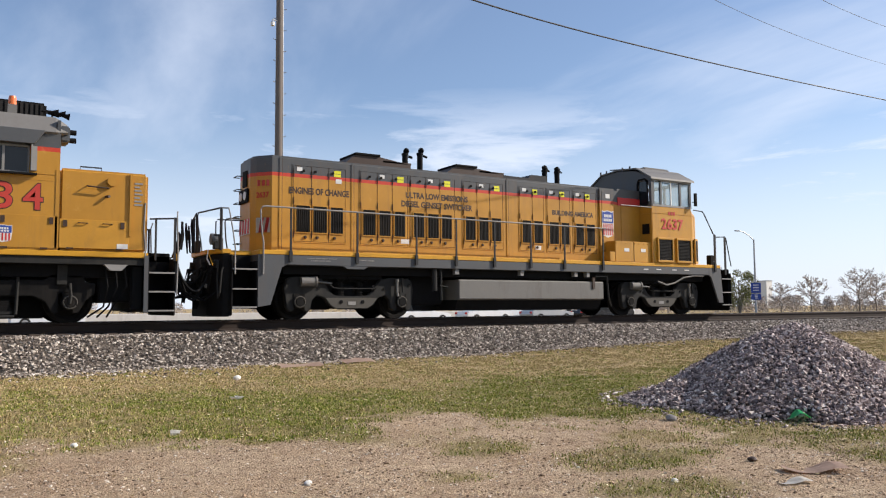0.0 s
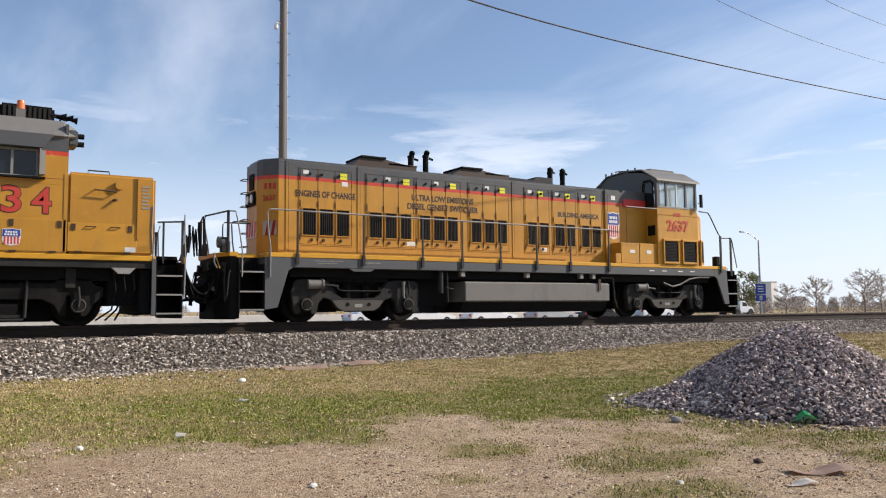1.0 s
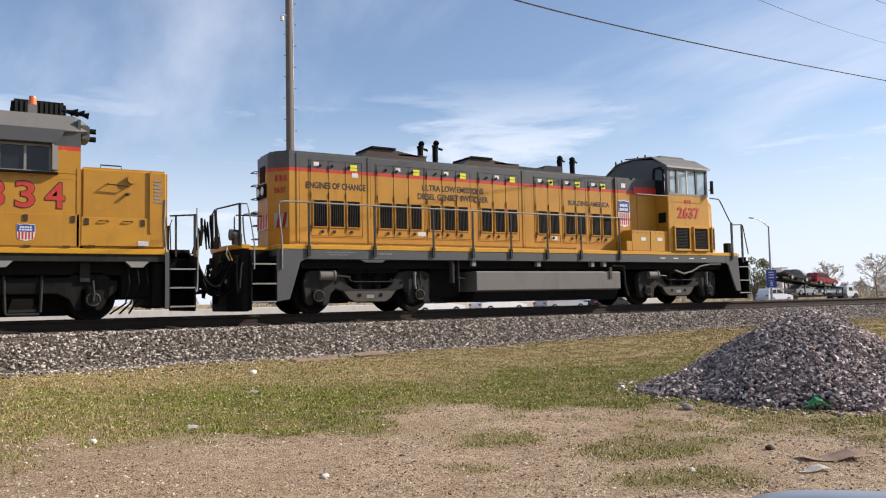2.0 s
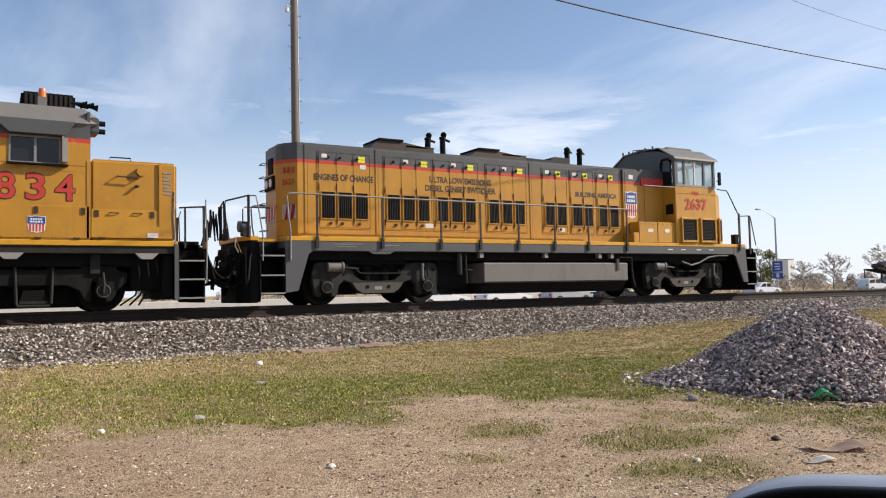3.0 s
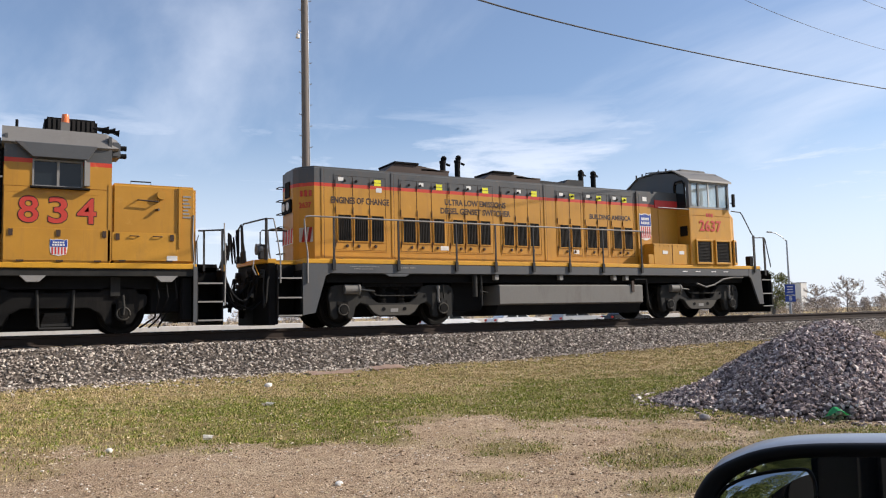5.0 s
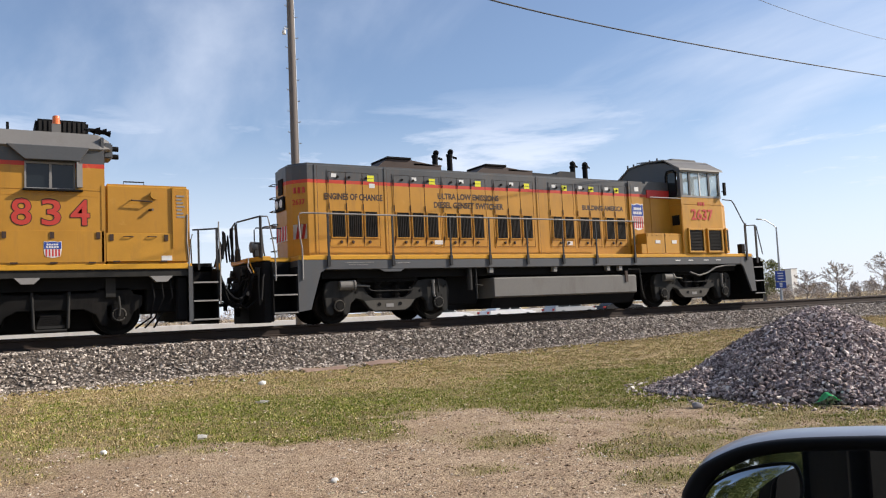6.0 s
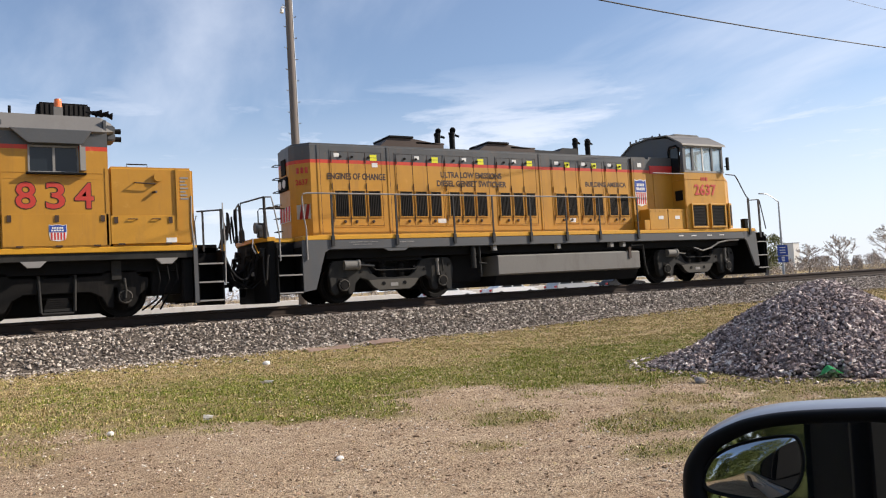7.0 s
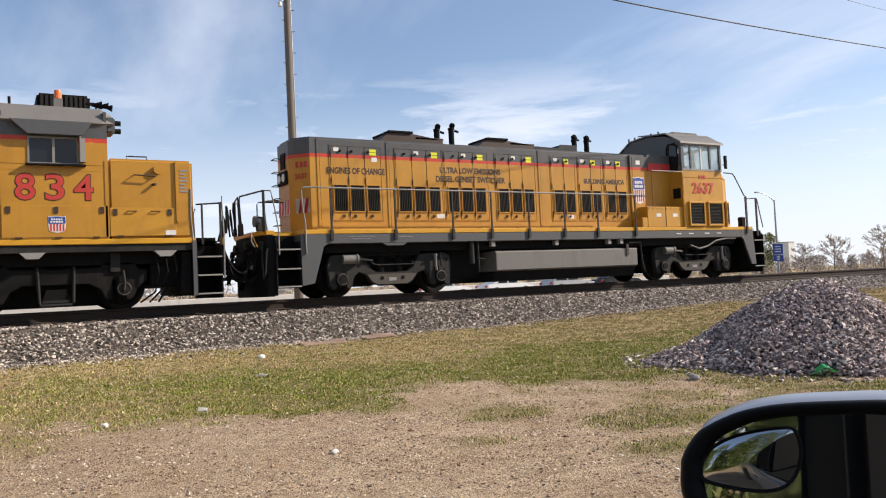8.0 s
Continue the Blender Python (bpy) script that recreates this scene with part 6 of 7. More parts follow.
def green_keep(x, y):
    if on_heap(x, y):
        return 0
    clump = 0.25 + 0.95 * smooth_step(-0.25, 0.35, fractal(x, y, 1.7, 61.0))
    return min(1.0, grass_amount(x, y) ** 1.3 * (1 - 0.85 * dry_amount(x, y)) * clump)


def straw_keep(x, y):
    if on_heap(x, y):
        return 0
    clump = 0.3 + 0.9 * smooth_step(-0.2, 0.35, fractal(x, y, 1.3, 71.0))
    return min(1.0, grass_amount(x, y) * (0.25 + 0.75 * dry_amount(x, y)) * clump)


scatter_blades("grass", 300000, (-2.5, 24, 2.6, 17.0), green_keep, 0.021, M_GRASS, 41, "short green winter grass in patches")
scatter_blades("dry_grass", 230000, (-3, 30, 2.6, 17.3), straw_keep, 0.025, M_STRAW, 42, "straw-coloured dry grass in patches")


def scatter_pebbles():
    rng = np.random.default_rng(43)
    pl, sz = [], []
    while len(pl) < 80000:
        x, y = rng.uniform(-2, 14), 2.4 + 14 * rng.random() ** 1.7
        g = grass_amount(x, y)
        clump = 0.35 + 0.9 * smooth_step(-0.1, 0.4, fractal(x, y, 0.9, 51.0))
        if rng.random() < clump * (1 - 0.75 * g):
            r = 0.0035 + 0.013 * rng.random() ** 3 + (0.012 if rng.random() < 0.012 else 0)
            pl.append((x, y, lot_height(x, y) + r * 0.2))
            sz.append(r)
    tagged(scatter_stones("pebbles", np.array(pl), sz, M_PEBBLE, 44, flat=0.6), "scattered tan and pale pebbles on bare dirt", "gravel", kind="stuff")


scatter_pebbles()


def scatter_leaves():
    rng = np.random.default_rng(47)
    co = []
    while len(co) < 4 * 9000:
        x, y = rng.uniform(-2, 18), 2.6 + 13.5 * rng.random() ** 1.2
        if on_heap(x, y) or rng.random() > 0.25 + grass_amount(x, y):
            continue
        z, a, r = lot_height(x, y) + 0.015 * rng.random() + 0.006, rng.uniform(0, 6.28), rng.uniform(0.010, 0.026)
        for k in range(4):
            b = a + k * math.pi / 2
            rr = r if k % 2 else r * 0.5
            co.append((x + rr * math.cos(b), y + rr * math.sin(b), z + rng.uniform(0, 0.018)))
    me = bpy.data.meshes.new("fallen_leaves")
    me.from_pydata(co, [], [(i, i + 1, i + 2, i + 3) for i in range(0, len(co), 4)])
    me.materials.append(M_DEADLEAF)
    tagged(new("fallen_leaves", me), "pale dry fallen leaves strewn over the grass", "leaves", kind="stuff")


M_DEADLEAF = stones("dead_leaf", [(0, (0.20, 0.12, 0.05)), (0.5, (0.45, 0.33, 0.16)), (1, (0.75, 0.66, 0.42))], 0.7)
scatter_leaves()

# ---- pole and overhead wires ----


def build_pole():
    x0, y0 = 12.22, 34.3
    p = thing("utility_pole", x0, y0, GROUND, "tall weathered brown wooden pole with climbing pegs beyond the track", "utility pole")
    base, top = Vector((x0, y0, GROUND - 0.3)), Vector((x0 - 0.05, y0 - 0.05, 18.0))
    bm = B()
    tube(bm, [base.lerp(top, k / 8) for k in range(9)], 0.20, 16, 0.145)
    part("shaft", bm, M_POLE, p, smooth=True)
    for j in range(30):
        z = 2.2 + j * 0.5
        c = base.lerp(top, (z - base.z) / (top.z - base.z))
        s = -1 if j % 2 else 1
        bm = B()
        tube(bm, [c + Vector((s * 0.13, 0, 0)), c + Vector((s * 0.29, -0.08, 0)), c + Vector((s * 0.30, -0.08, 0.04))], 0.018, 6)
        part("climbing_peg", bm, M_GALV, p)
    bm = B()
    c = base.lerp(top, (13.6 - base.z) / (top.z - base.z))
    tube(bm, [c + Vector((-0.14, -0.05, 0)), c + Vector((-0.36, -0.08, 0.02)), c + Vector((-0.36, -0.08, -0.12))], 0.03, 8)
    tube(bm, [c + Vector((-0.36, -0.08, -0.1)), c + Vector((-0.36, -0.08, -0.28))], 0.09, 12)
    part("insulator", bm, M_WHITE, p)
    bm = B()
    tube(bm, [base + Vector((0.19, -0.09, 0.3)), base.lerp(top, 0.5) + Vector((0.17, -0.08, 0)), top + Vector((0.14, -0.06, 0))], 0.022, 6)
    part("conduit", bm, M_GALV, p)


build_pole()


def overhead_wire(name, pts, r, label):
    bm = B()
    (a, b, c) = [Vector(p) for p in pts]
    line = []
    for i in range(33):
        k = i / 16 - 0.5
        # one even curve through the three points
        w = [(k - 0.5) * (k - 1) / 0.5, k * (k - 1) / -0.25, k * (k - 0.5) / 0.5]
        line.append(a * w[0] + b * w[1] + c * w[2])
    tube(bm, line, r, 6)
    return tagged(link_mesh(name, bm, M_WIRE), label, "cable")


overhead_wire("power_cable", [(9.76, 14.56, 7.34), (18.46, 16.23, 7.96), (31.92, 17.31, 8.63)], 0.019, "thick black twisted power cable across the sky")
overhead_wire("wire", [(20.17, 16.17, 10.03), (28.9, 18.7, 11.05), (39.84, 21.52, 12.53)], 0.008, "thin dark overhead wire across the sky")
overhead_wire("wire", [(23.09, 14.38, 10.01), (26.3, 15.2, 10.42), (29.83, 16.04, 10.91)], 0.008, "thin dark overhead wire across the sky")

# ---- road and distance ----
ROAD_Y = 62.0


def build_road():
    bm = B()
    box(bm, -400, 600, ROAD_Y - 5.5, ROAD_Y + 5.5, GROUND - 0.3, GROUND + 0.02)
    tagged(link_mesh("road", bm, M_ASPHALT), "grey asphalt road beyond the track", "road", kind="structure")
    bm = B()
    box(bm, -420, 74, ROAD_Y + 9.0, ROAD_Y + 9.3, GROUND - 0.2, GROUND + 0.85)
    round_edges(bm, 0.05, 1)
    tagged(link_mesh("road_barrier", bm, M_WALL), "long pale concrete barrier along the far road edge", "barrier", kind="structure")


build_road()


def street_lamp(x, y, h, arm):
    s = thing("street_lamp", x, y, GROUND, "grey steel street lamp with a curved arm and blue signs", "street lamp")
    bm = B()
    tube(bm, [(x, y, GROUND), (x, y, GROUND + h * 0.5), (x, y, h - 1 + GROUND)], 0.14, 10, 0.08)
    part("pole", bm, M_GALV, s)
    bm = B()
    tube(bm, [(x, y, GROUND + h - 1.1), (x - arm * 0.3, y + 0.1, GROUND + h - 0.6), (x - arm * 0.7, y + 0.2, GROUND + h - 0.2), (x - arm, y + 0.3, GROUND + h - 0.1)], 0.05, 8)
    a = part("arm", bm, M_GALV, s)
    bm = B()
    box(bm, x - arm - 0.6, x - arm + 0.1, y + 0.15, y + 0.45, GROUND + h - 0.16, GROUND + h - 0.02)
    round_edges(bm, 0.04, 2)
    part("lamp_head", bm, M_GALV, a)
    for z0, z1 in ((1.75, 2.95), (0.95, 1.65)):
        bm = B()
        c = Vector((x - 0.15, y - 0.18, 0))
        n = Vector((-0.78, -0.62, 0)); t = Vector((0.62, -0.78, 0))
        q = [c - t * 0.55, c + t * 0.55, c + t * 0.55 - n * 0.03, c - t * 0.55 - n * 0.03]
        extrude_plan(bm, [(v.x, v.y) for v in q], z0, z1)
        sg = part("sign", bm, M_BLUE, s, "blue metal sign")
        bm = B()
        for j in range(3):
            w = 0.3 if z1 - z0 > 1 else 0.16
            o = c + n * 0.006
            zz = z0 + (z1 - z0) * (0.22 + 0.25 * j)
            q = [o - t * w, o + t * w, o + t * w - n * 0.005, o - t * w - n * 0.005]
            extrude_plan(bm, [(v.x, v.y) for v in q], zz, zz + 0.1)
        part("sign_bars", bm, M_WHITE, sg)


street_lamp(79.1, 59.0, 10.0, 2.3)


def bare_tree(name, label, h, seed, spread=0.42, parent_loc=(0, 0, 0)):
    """A leafless tree: a straight leader, limbs that sweep outward all the way up it, and a crown of fine twigs."""
    rng = random.Random(seed)
    e = thing(name, *parent_loc, label, "tree", "bare trees beyond the road")
    o = Vector(parent_loc)
    tr, cr = B(), B()

    def twig(p, d, length, r, depth):
        pts = [p]
        for k in range(3):
            d = (d + Vector((rng.uniform(-1, 1), rng.uniform(-1, 1), rng.uniform(-0.3, 0.75))) * 0.17).normalized()
            pts.append(pts[-1] + d * length / 3)
        tube(tr if depth == 0 else cr, pts, max(r, 0.02), 4 if depth == 0 else 3, max(r * 0.45, 0.014))
        if depth == 3:
            return
        for _ in range((7, 5, 4)[depth]):
            k = rng.uniform(0.25, 1.0) * 3
            q = pts[min(2, int(k))].lerp(pts[min(3, int(k) + 1)], k % 1)
            nd = (d + Vector((rng.gauss(0, 1), rng.gauss(0, 1), rng.gauss(0.15, 0.7))) * 0.55).normalized()
            twig(q, nd, length * rng.uniform(0.35, 0.6), r * 0.45, depth + 1)

    lead = [o + Vector((rng.uniform(-0.1, 0.1) * k, rng.uniform(-0.1, 0.1) * k, h * 0.95 * k / 6 - (0.1 if k == 0 else 0))) for k in range(7)]
    tube(tr, lead, h * 0.020, 7, 0.03)
    for j in range(15):
        u = 0.16 + 0.78 * (j + rng.random() * 0.7) / 15
        k = u * 6
        p = lead[min(5, int(k))].lerp(lead[min(6, int(k) + 1)], k % 1)
        a = j * 2.4 + rng.uniform(-0.4, 0.4)
        reach = h * spread * (1.15 - 0.9 * abs(u - 0.42)) * rng.uniform(0.75, 1.1)
        twig(p, Vector((math.cos(a), math.sin(a), 0.35 + 0.5 * u)).normalized(), reach, h * 0.009, 0)
    part("trunk", tr, M_BARK, e)
    part("crown", cr, M_TWIG, e)
    return e


TREES = [(129.3, 76.2, 6.6, 1), (122.8, 80.8, 5.7, 2), (120.2, 84.6, 4.5, 3), (141.0, 80.0, 6.0, 4), (112.5, 89.0, 3.6, 6)]
for i, (x, y, hh, sd) in enumerate(TREES):
    bare_tree("bare_tree", "leafless grey-brown tree on the far roadside", hh, sd, parent_loc=(x, y, GROUND))


def leafy_tree(x, y, h, r):
    e = thing("leafy_tree", x, y, GROUND, "low bushy olive-green tree on the far roadside", "tree")
    rng = random.Random(77)
    bm = B()
    for k in range(5):
        a = k * 1.25
        tube(bm, [(x, y, GROUND - 0.1), (x + 0.3 * math.cos(a), y + 0.3 * math.sin(a), GROUND + h * 0.3), (x + r * 0.6 * math.cos(a), y + r * 0.6 * math.sin(a), GROUND + h * 0.75)], 0.14, 6, 0.04)
    part("trunk", bm, M_BARK, e)
    co = []
    clumps = [(rng.uniform(-1, 1), rng.uniform(-1, 1), rng.uniform(0.25, 1.0), rng.uniform(0.25, 0.5)) for _ in range(34)]
    for cx, cy, cz, cr in clumps:
        if cx * cx + cy * cy > 1.1:
            continue
        for _ in range(170):
            d = Vector((rng.gauss(0, 1), rng.gauss(0, 1), rng.gauss(0, 1))).normalized() * cr * r * rng.random() ** 0.4
            c = Vector((cx * r, cy * r, cz * h * (1 - 0.25 * (cx * cx + cy * cy)))) + d
            u, v = Vector((rng.gauss(0, 1), rng.gauss(0, 1), rng.gauss(0, 1))).normalized() * 0.11, Vector((rng.gauss(0, 1), rng.gauss(0, 1), rng.gauss(0, 1))).normalized() * 0.08
            co += [c - u, c + v, c + u, c - v]
    me = bpy.data.meshes.new("crown")
    me.from_pydata([tuple(c) for c in co], [], [(i, i + 1, i + 2, i + 3) for i in range(0, len(co), 4)])
    me.materials.append(M_OLIVE)
    ob = new("crown", me)
    ob.parent = e


leafy_tree(86.0, 66.6, 6.0, 2.1)


def far_brush(name, pts, h, mat, seed, label, leaf=0.22, per=200):
    """A hazy line of scrub and small trees along the far side, one mesh."""
    rng = random.Random(seed)
    co = []
    for (x0, y0), (x1, y1) in zip(pts, pts[1:]):
        n = int(math.hypot(x1 - x0, y1 - y0) / 2.2)
        for i in range(n):
            k = (i + rng.random()) / n
            cx, cy = x0 + (x1 - x0) * k + rng.uniform(-2, 2), y0 + (y1 - y0) * k + rng.uniform(-3, 3)
            r, hh = rng.uniform(1.2, 2.6), h * rng.uniform(0.45, 1.1)
            for _ in range(per):
                a, q = rng.uniform(0, 6.283), rng.random() ** 0.5
                z = hh * rng.random() ** 0.8
                rr = r * q * (1 - 0.6 * z / hh)
                c = Vector((cx + rr * math.cos(a), cy + rr * math.sin(a), GROUND + z))
                u = Vector((rng.gauss(0, 1), rng.gauss(0, 1), rng.gauss(0.6, 1))).normalized() * leaf * rng.uniform(0.5, 1.6)
                v = Vector((rng.gauss(0, 1), rng.gauss(0, 1), rng.gauss(0, 1))).normalized() * leaf * 0.22
                co += [c - u - v, c - u + v, c + u]
    me = bpy.data.meshes.new(name)
    me.from_pydata([tuple(c) for c in co], [], [(i, i + 1, i + 2) for i in range(0, len(co), 3)])
    me.materials.append(mat)
    return tagged(new(name, me), label, "shrubs", kind="stuff")


far_brush("far_scrub", [(98, 96), (120, 95), (150, 92), (200, 85)], 3.9, M_TWIG, 61, "hazy line of leafless brown scrub beyond the road", leaf=0.34, per=330)
far_brush("far_scrub", [(-160, 190), (0, 175), (90, 165), (220, 150)], 3.2, M_TWIG, 62, "far low line of brown scrub on the horizon", leaf=0.5, per=120)
far_brush("shrub_row", [(-17, 13), (-12, 7), (-10.5, 0), (-9.5, -7), (-11.5, -2), (-13, 5), (-12, -6), (-4, -13), (8, -15)], 8.5, M_LEAF, 63, "dense dark green shrubs behind the lot", leaf=0.24, per=2200)


def far_building(x, y, w, d, h, label, mat=None):
    e = thing("building", x, y, GROUND, label, "building")
    bm = B()
    box(bm, x - w / 2, x + w / 2, y - d / 2, y + d / 2, GROUND - 0.1, GROUND + h)
    part("wall", bm, mat or M_WALL, e)
    bm = B()
    box(bm, x - w / 2 - 0.2, x + w / 2 + 0.2, y - d / 2 - 0.2, y + d / 2 + 0.2, GROUND + h, GROUND + h + 0.3)
    part("roof", bm, M_ROOF, e)
    for j in range(max(2, int(d / 4))):
        bm = B()
        yy = y - d / 2 + 2 + j * 4
        box(bm, x - w / 2 - 0.03, x - w / 2, yy - 0.7, yy + 0.7, GROUND + 1.2, GROUND + 2.8)
        part("window", bm, M_DARKGLASS, e)


far_building(389, 284, 5, 6, 15.0, "pale boxy building far beyond the road", M_WHITE)

# ---- vehicles ----


def car_parts(e, x, y, z, L, W, H, paint_mat, suv=True, tilt=0.0):
    """A car that faces +x, with its wheels' lowest point at z."""
    def P(u, v):
        return (x + u * L, z + v * H)
    half = W / 2
    prof = [(-0.49, 0.22), (-0.5, 0.42), (-0.48, 0.60), (-0.30 if not suv else -0.46, 0.62), (0.20, 0.62), (0.44, 0.54), (0.5, 0.40), (0.49, 0.2)]
    bm = B()
    slab(bm, [P(*q) for q in prof], y - half, y + half)
    round_edges(bm, 0.07, 2)
    part("body", bm, paint_mat, e)
    top = [(-0.46, 0.62), (-0.40, 0.94), (-0.30, 1.0), (0.02, 0.98), (0.20, 0.62)] if suv else [(-0.36, 0.62), (-0.20, 0.94), (-0.05, 1.0), (0.08, 0.96), (0.24, 0.60)]
    bm = B()
    slab(bm, [P(*q) for q in top], y - half * 0.86, y + half * 0.86)
    round_edges(bm, 0.06, 2)
    part("roof", bm, paint_mat, e)
    gl = [(-0.40, 0.65), (-0.36, 0.90), (-0.14, 0.93), (-0.14, 0.65)] if suv else [(-0.28, 0.65), (-0.16, 0.90), (-0.06, 0.92), (-0.06, 0.65)]
    g2 = [(-0.11, 0.65), (-0.11, 0.93), (0.02, 0.92), (0.15, 0.65)] if suv else [(-0.03, 0.65), (-0.03, 0.92), (0.07, 0.90), (0.18, 0.65)]
    for q in (gl, g2):
        for s in (-1, 1):
            bm = B()
            yy = y + s * half * 0.86
            slab(bm, [P(*c) for c in q], *sorted((yy, yy + s * 0.012)))
            part("window", bm, M_DARKGLASS, e)
    for u in (-0.30, 0.31):
        for s in (-1, 1):
            bm = B()
            cx, cz = x + u * L, z + 0.34
            tube(bm, [(cx, y + s * (half - 0.2), cz), (cx, y + s * (half + 0.02), cz)], 0.34, 20)
            wh = part("wheel", bm, M_TYRE, e)
            bm = B()
            tube(bm, [(cx, y + s * (half + 0.02), cz), (cx, y + s * (half + 0.03), cz)], 0.21, 14)
            part("rim", bm, M_CARSILVER, wh)
    for s in (-1, 1):
        bm = B()
        box(bm, x + L * 0.47, x + L * 0.505, *sorted((y + s * half * 0.6, y + s * half * 0.9)), z + H * 0.42, z + H * 0.5)
        part("headlight", bm, M_WHITE, e)
        bm = B()
        box(bm, x - L * 0.505, x - L * 0.48, *sorted((y + s * half * 0.65, y + s * half * 0.92)), z + H * 0.45, z + H * 0.56)
        part("tail_light", bm, M_RED, e)


MOVING = []
ROADZ = GROUND + 0.02


def passing_car(name, label, x_at, t_at, speed, lane, size, mat, suv=True):
    x0 = x_at - speed * t_at
    e = thing(name, x0, lane, ROADZ, label, "car")
    car_parts(e, x0, lane, ROADZ, *size, mat, suv)
    MOVING.append((e, [(t, pose(x0 + speed * t, lane, ROADZ)) for t in (0, 4, 8)]))


passing_car("suv", "white sport utility car driving along the road", 83.6, 2.0, 19.0, ROAD_Y, (4.8, 1.9, 1.75), M_CARWHITE)
passing_car("car", "white sedan driving along the road", 89.0, 3.5, 24.0, ROAD_Y - 2.5, (4.6, 1.8, 1.5), M_CARWHITE, False)


def car_carrier():
    sp, t_at = 19.5, 2.0
    x, y = 95.8 - sp * t_at, ROAD_Y + 2.0
    e = thing("car_carrier", x, y, ROADZ, "car carrier truck loaded with cars on two decks", "truck")
    z = ROADZ
    bm = B()
    slab(bm, [(x - 9.5, z + 0.55), (x - 9.5, z + 0.75), (x + 3.5, z + 0.85), (x + 3.5, z + 0.6)], y - 1.25, y + 1.25)
    part("lower_deck", bm, M_BLACK, e)
    bm = B()
    slab(bm, [(x - 9.3, z + 2.95), (x - 9.3, z + 3.1), (x - 3.0, z + 2.3), (x + 3.4, z + 1.75), (x + 3.4, z + 1.6), (x - 3.0, z + 2.15)], y - 1.2, y + 1.2)
    part("upper_deck", bm, M_BLACK, e)
    for xx, zz in ((-9.0, 2.95), (-5.0, 2.45), (-1.0, 2.0), (3.0, 1.65)):
        for s in (-1, 1):
            bm = B()
            tube(bm, [(x + xx, y + s * 1.2, z + 0.6), (x + xx, y + s * 1.2, z + zz)], 0.07, 8)
            part("post", bm, M_BLACK, e)
    bm = B()
    slab(bm, [(x + 4.0, z + 0.5), (x + 4.0, z + 1.7), (x + 4.3, z + 1.95), (x + 5.2, z + 1.9), (x + 5.7, z + 1.3), (x + 6.6, z + 1.15), (x + 6.7, z + 0.5)], y - 1.15, y + 1.15)
    round_edges(bm, 0.08, 2)
    part("tractor_cab", bm, M_CARWHITE, e)
    for s in (-1, 1):
        bm = B()
        slab(bm, [(x + 4.5, z + 1.3), (x + 4.5, z + 1.8), (x + 5.1, z + 1.75), (x + 5.45, z + 1.3)], *sorted((y + s * 1.15, y + s * 1.165)))
        part("window", bm, M_DARKGLASS, e)
    bm = B()
    box(bm, x + 3.0, x + 6.5, y - 0.5, y + 0.5, z + 0.5, z + 0.8)
    part("chassis", bm, M_BLACK, e)
    for xx in (-8.2, -7.0, 3.6, 6.0):
        for s in (-1, 1):
            bm = B()
            tube(bm, [(x + xx, y + s * 0.85, z + 0.5), (x + xx, y + s * 1.2, z + 0.5)], 0.5, 22)
            part("wheel", bm, M_TYRE, e)
    MOVING.append((e, [(t, pose(x + sp * t, y, z)) for t in (0, 4, 8)]))
    for name, label, dx, dz, pitch, size, mat, suv in (("carried_suv", "dark red sport utility car on the carrier's upper deck", 0.2, 2.03, 4.5, (4.7, 1.9, 1.65), M_CARRED, True), ("carried_car", "black car on the carrier's sloping upper deck", -5.6, 2.68, 7, (4.8, 1.85, 1.45), M_CARBLACK, False),
                                              ("carried_car", "silver car on the carrier's lower deck", -4.0, 0.80, 0.5, (4.6, 1.8, 1.4), M_CARSILVER, False), ("carried_car", "white car on the carrier's lower deck", 1.0, 0.84, 0.5, (4.4, 1.8, 1.1), M_CARWHITE, False)):
        c = thing(name, x + dx, y, z + dz, label, "car")
        car_parts(c, x + dx, y, z + dz, *size, mat, suv)
        MOVING.append((c, [(t, pose(x + dx + sp * t, y, z + dz, 0, pitch, 0)) for t in (0, 4, 8)]))


car_carrier()
for i, (x, mat, lab) in enumerate(((30.5, M_CARWHITE, "white car parked beyond the track"), (36.5, M_CARWHITE, "white car parked beyond the track"), (43.0, M_CARSILVER, "silver car parked beyond the track"), (48.6, M_CARBLACK, "black car parked beyond the track"))):
    e = thing("parked_car", x, ROAD_Y - 9, GROUND, lab, "car", "cars parked along the road")
    car_parts(e, x, ROAD_Y - 9, GROUND, 4.6, 1.85, 1.5, mat, i % 2 == 0)

# ---- the car from whose window the view is taken ----
HEADING = 20.0
CAR = thing("viewing_car", -0.6, -0.6, GROUND, "silver car standing on the lot, with its black-rimmed wing mirror", "car")


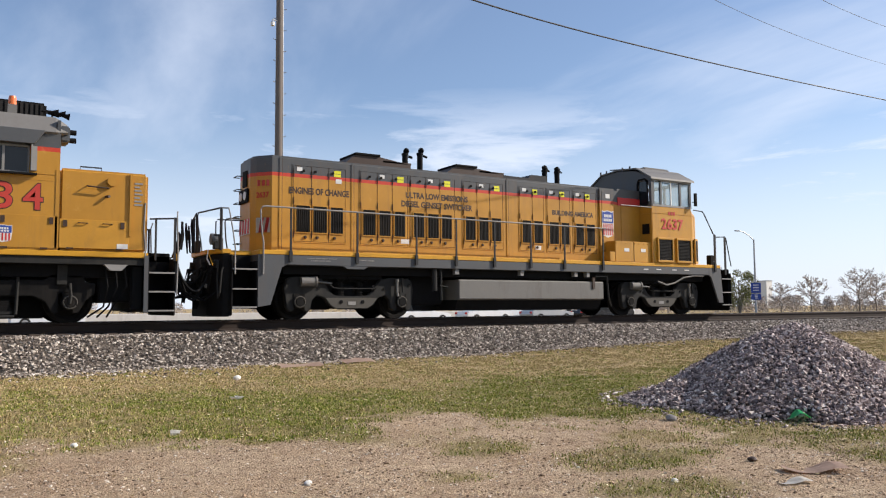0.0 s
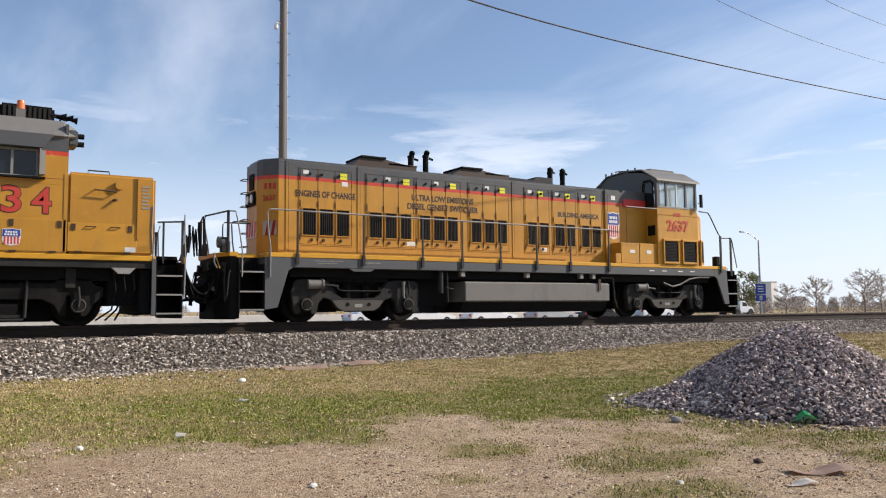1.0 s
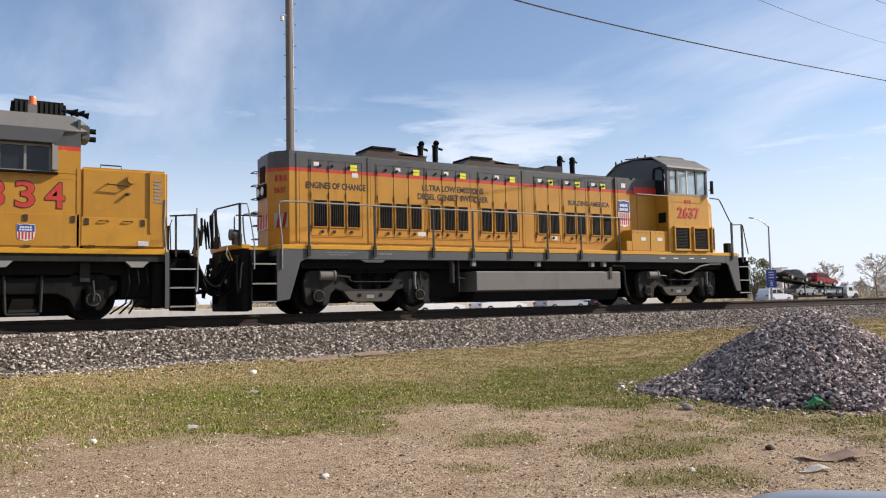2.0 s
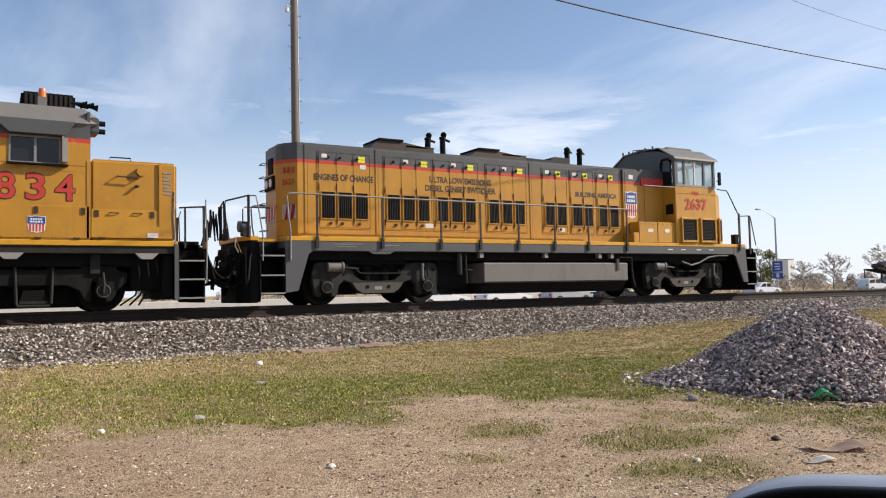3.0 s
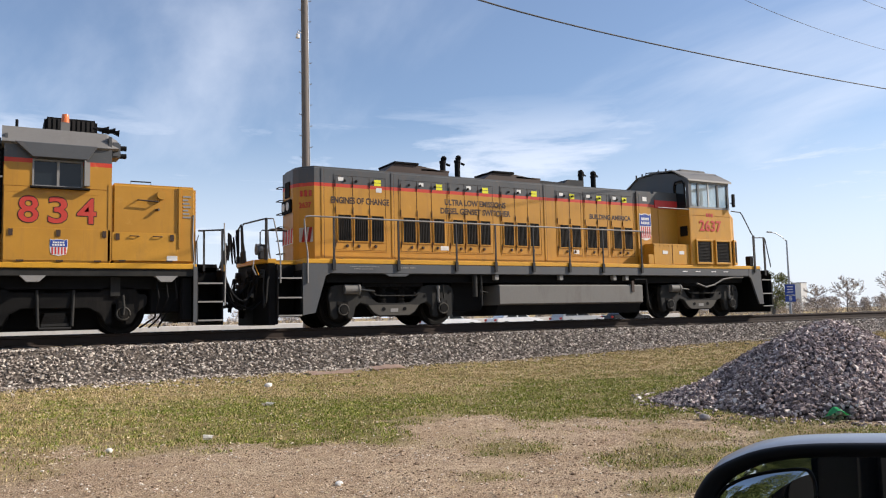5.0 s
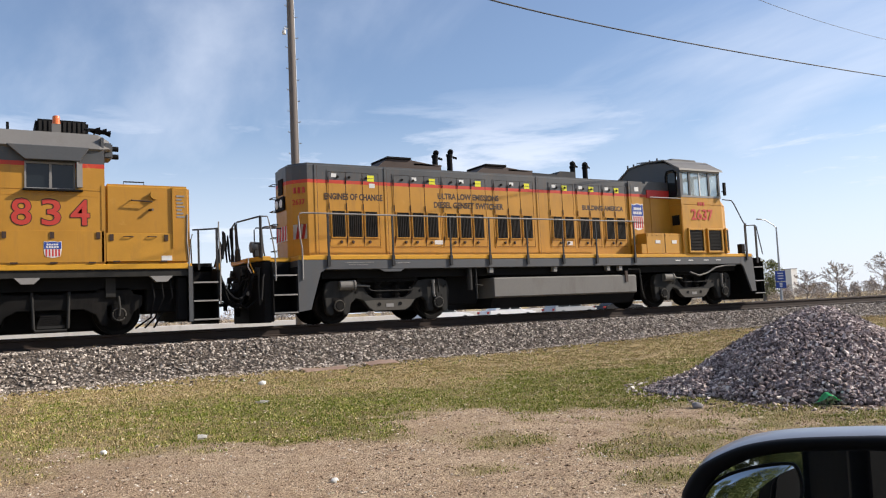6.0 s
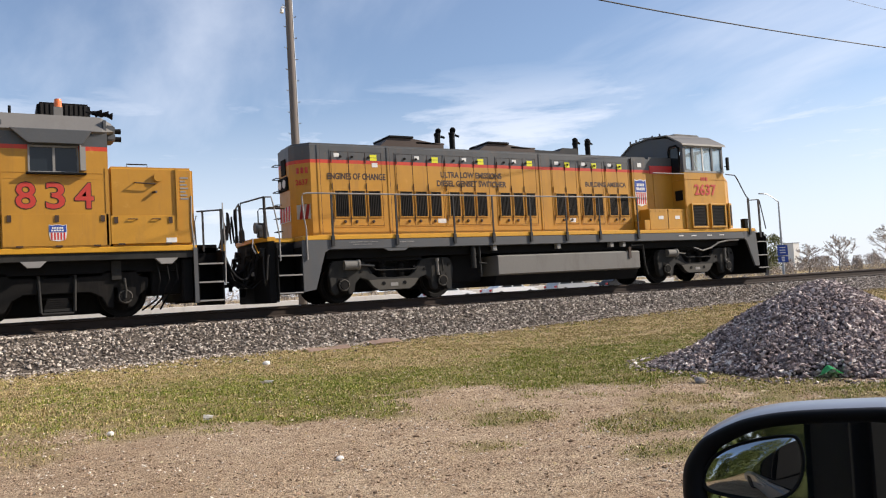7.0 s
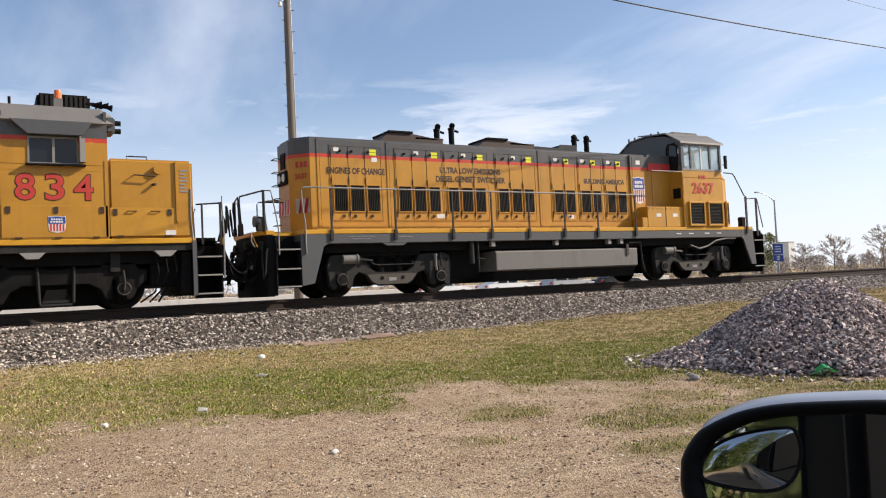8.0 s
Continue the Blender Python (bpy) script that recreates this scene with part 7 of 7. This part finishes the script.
def build_viewing_car():
    m = Matrix.Rotation(radians(HEADING), 4, "Z")

    def place(bm):
        bmesh.ops.transform(bm, matrix=m, verts=bm.verts)
        return bm
    # in the car's own axes: x ahead, y to its left; the flank is at y = 0.10
    y1, y0 = 0.10, -1.70
    bm = B()
    slab(bm, [(-2.7, GROUND + 0.25), (-2.75, -0.22), (-2.6, -0.12), (-1.9, -0.10), (0.95, -0.14), (2.0, -0.30), (2.1, -0.5), (2.08, GROUND + 0.25)], y0, y1)
    round_edges(bm, 0.04, 2)
    part("body", place(bm), M_CARSILVER, CAR)
    bm = B()
    box(bm, -0.85, -0.10, y1 + 0.004, y1 + 0.02, -0.24, -0.20)
    box(bm, -0.62, -0.42, y1 + 0.004, y1 + 0.035, -0.34, -0.30)
    part("door_handle", place(bm), M_CARSILVER, CAR)
    bm = B()
    slab(bm, [(-2.45, -0.10), (-1.9, 0.36), (-0.62, 0.42), (-0.22, 0.42), (-0.16, 0.38), (-0.16, -0.12)], y0 + 0.15, y1 - 0.10)
    round_edges(bm, 0.05, 2)
    part("cabin", place(bm), M_BLACK, CAR)
    bm = B()
    box(bm, -0.2, 0.9, y0 + 0.12, y1 - 0.05, -0.15, -0.115)
    part("interior", place(bm), M_BLACK, CAR)
    bm = B()
    slab(bm, [(-2.2, -0.06), (-1.78, 0.30), (-0.70, 0.34), (-0.70, -0.08)], y1 - 0.10, y1 - 0.085)
    part("rear_window", place(bm), M_DARKGLASS, CAR)
    for xx in (-1.85, 1.25):
        for yy in (y1 - 0.2, y0):
            bm = B()
            tube(bm, [(xx, yy, GROUND + 0.33), (xx, yy + 0.21, GROUND + 0.33)], 0.33, 24)
            part("wheel", place(bm), M_TYRE, CAR)
    # wing mirror: rim, glass and a small wide-angle glass in its upper outer corner
    c = Vector((0.655, 0.49, 0.047))
    turn, lift = radians(212.0), radians(7.0)
    flat = Vector((math.cos(turn), math.sin(turn), 0))
    ax = Vector((-flat.y, flat.x, 0))
    out = flat * math.cos(lift) + Vector((0, 0, math.sin(lift)))
    up = Vector((0, 0, math.cos(lift))) - flat * math.sin(lift)

    def W(u, v, d):
        return c + ax * u + up * v - out * d
    outline = [(-0.094, -0.040), (-0.0945, -0.019), (-0.092, -0.003), (-0.080, 0.0165), (-0.067, 0.027), (-0.040, 0.0405), (-0.014, 0.0475), (0.011, 0.0512), (0.036, 0.0533), (0.060, 0.0548), (0.091, 0.0562),
               (0.118, 0.054), (0.132, 0.044), (0.138, 0.02), (0.132, -0.04), (0.118, -0.075), (0.09, -0.088), (0.0, -0.092), (-0.055, -0.088), (-0.082, -0.072)]
    mid = (0.02, -0.015)

    def rounded(loop):
        """A smooth closed curve through the corners of a loop."""
        pts, n_pts = [], len(loop)
        for i in range(n_pts):
            a, b, d, e = (Vector(loop[(i + k) % n_pts]) for k in (-1, 0, 1, 2))
            for k in range(4):
                u = k / 4
                q = 0.5 * (2 * b + (d - a) * u + (2 * a - 5 * b + 4 * d - e) * u * u + (3 * b - a - 3 * d + e) * u ** 3)
                pts.append((q.x, q.y))
        return pts
    outline = rounded(outline)

    def shrunk(k, dv=0.0):
        return [(mid[0] + (u - mid[0]) * k, mid[1] + (v - mid[1]) * k + dv) for u, v in outline]
    rings = [(shrunk(0.80), 0.006), (shrunk(0.84), -0.002), (shrunk(0.95), -0.008), (shrunk(1.0), -0.002), (shrunk(1.0), 0.014)]

    def skin(rings, close=False):
        bm = B()
        vs = [[bm.verts.new(W(u, v, d)) for u, v in r] for r, d in rings]
        for a, b in zip(vs, vs[1:]):
            for i in range(len(a)):
                j = (i + 1) % len(a)
                bm.faces.new((a[i], a[j], b[j], b[i]))
        if close:
            bm.faces.new(vs[-1])
        return bm
    rim = part("mirror_rim", skin(rings), M_PLASTIC, CAR, "black plastic mirror rim", smooth=True)
    part("mirror_housing", skin([(shrunk(0.97, 0.001), 0.012), (shrunk(0.985, 0.003), 0.018), (shrunk(0.985, 0.009), 0.045), (shrunk(0.90, 0.009), 0.075), (shrunk(0.62), 0.098), (shrunk(0.2), 0.106)], True), M_CARSILVER, CAR, "silver mirror housing", smooth=True)
    bm = B()
    bm.faces.new([bm.verts.new(W(u, v, 0.004)) for u, v in shrunk(0.83)])
    part("mirror_glass", bm, M_MIRROR, CAR)
    # blind-spot glass, bulging, with a thin black rim
    spot = [(-0.0755, -0.0215), (-0.074, -0.010), (-0.066, 0.0035), (-0.055, 0.012), (-0.041, 0.0185), (-0.020, 0.0245), (0.004, 0.028), (0.013, 0.024), (0.0165, 0.006), (0.012, -0.014), (0.002, -0.0265), (-0.012, -0.0325), (-0.030, -0.0335), (-0.055, -0.031), (-0.070, -0.0275)]
    spot = rounded(spot)
    sc = (-0.03, -0.004)

    def sp(k):
        return [(sc[0] + (u - sc[0]) * k, sc[1] + (v - sc[1]) * k) for u, v in spot]
    part("spot_rim", skin([(sp(1.035), 0.0035), (sp(1.03), -0.002), (sp(0.99), -0.002), (sp(0.985), 0.002)]), M_PLASTIC, CAR, smooth=True)
    part("spot_glass", skin([(sp(0.99), 0.001), (sp(0.8), -0.0012), (sp(0.55), -0.0026), (sp(0.3), -0.0034), (sp(0.08), -0.0038)], True), M_MIRROR, CAR, smooth=True)
    bm = B()
    tube(bm, [W(0.09, -0.05, 0.05), W(0.16, -0.09, 0.06), W(0.24, -0.17, 0.06)], 0.03, 12)
    part("mirror_arm", bm, M_PLASTIC, CAR, smooth=True)


build_viewing_car()

# ---- what moves ----
ROLL = [(0.0, -0.360), (0.5, -0.325), (1.0, -0.294), (1.5, -0.263), (2.0, -0.226), (3.5, -0.110), (4.0, -0.052), (4.5, 0.000), (5.0, 0.034), (6.5, 0.165), (7.0, 0.188), (7.5, 0.221), (8.0, 0.261)]


def motions():
    for loco in (SW, RL):
        base = ORIGIN[loco.name]
        walk(loco, [(t, pose(base.x + s, base.y, base.z)) for t, s in ROLL])
    for ax, x in ROLLING:
        walk(ax, [(t, pose(x, 0, WHEEL_R, 0, math.degrees(s / WHEEL_R), 0)) for t, s in ROLL])
    extra_motions()


def extra_motions():
    for ob, rows in MOVING:
        walk(ob, rows)


motions()
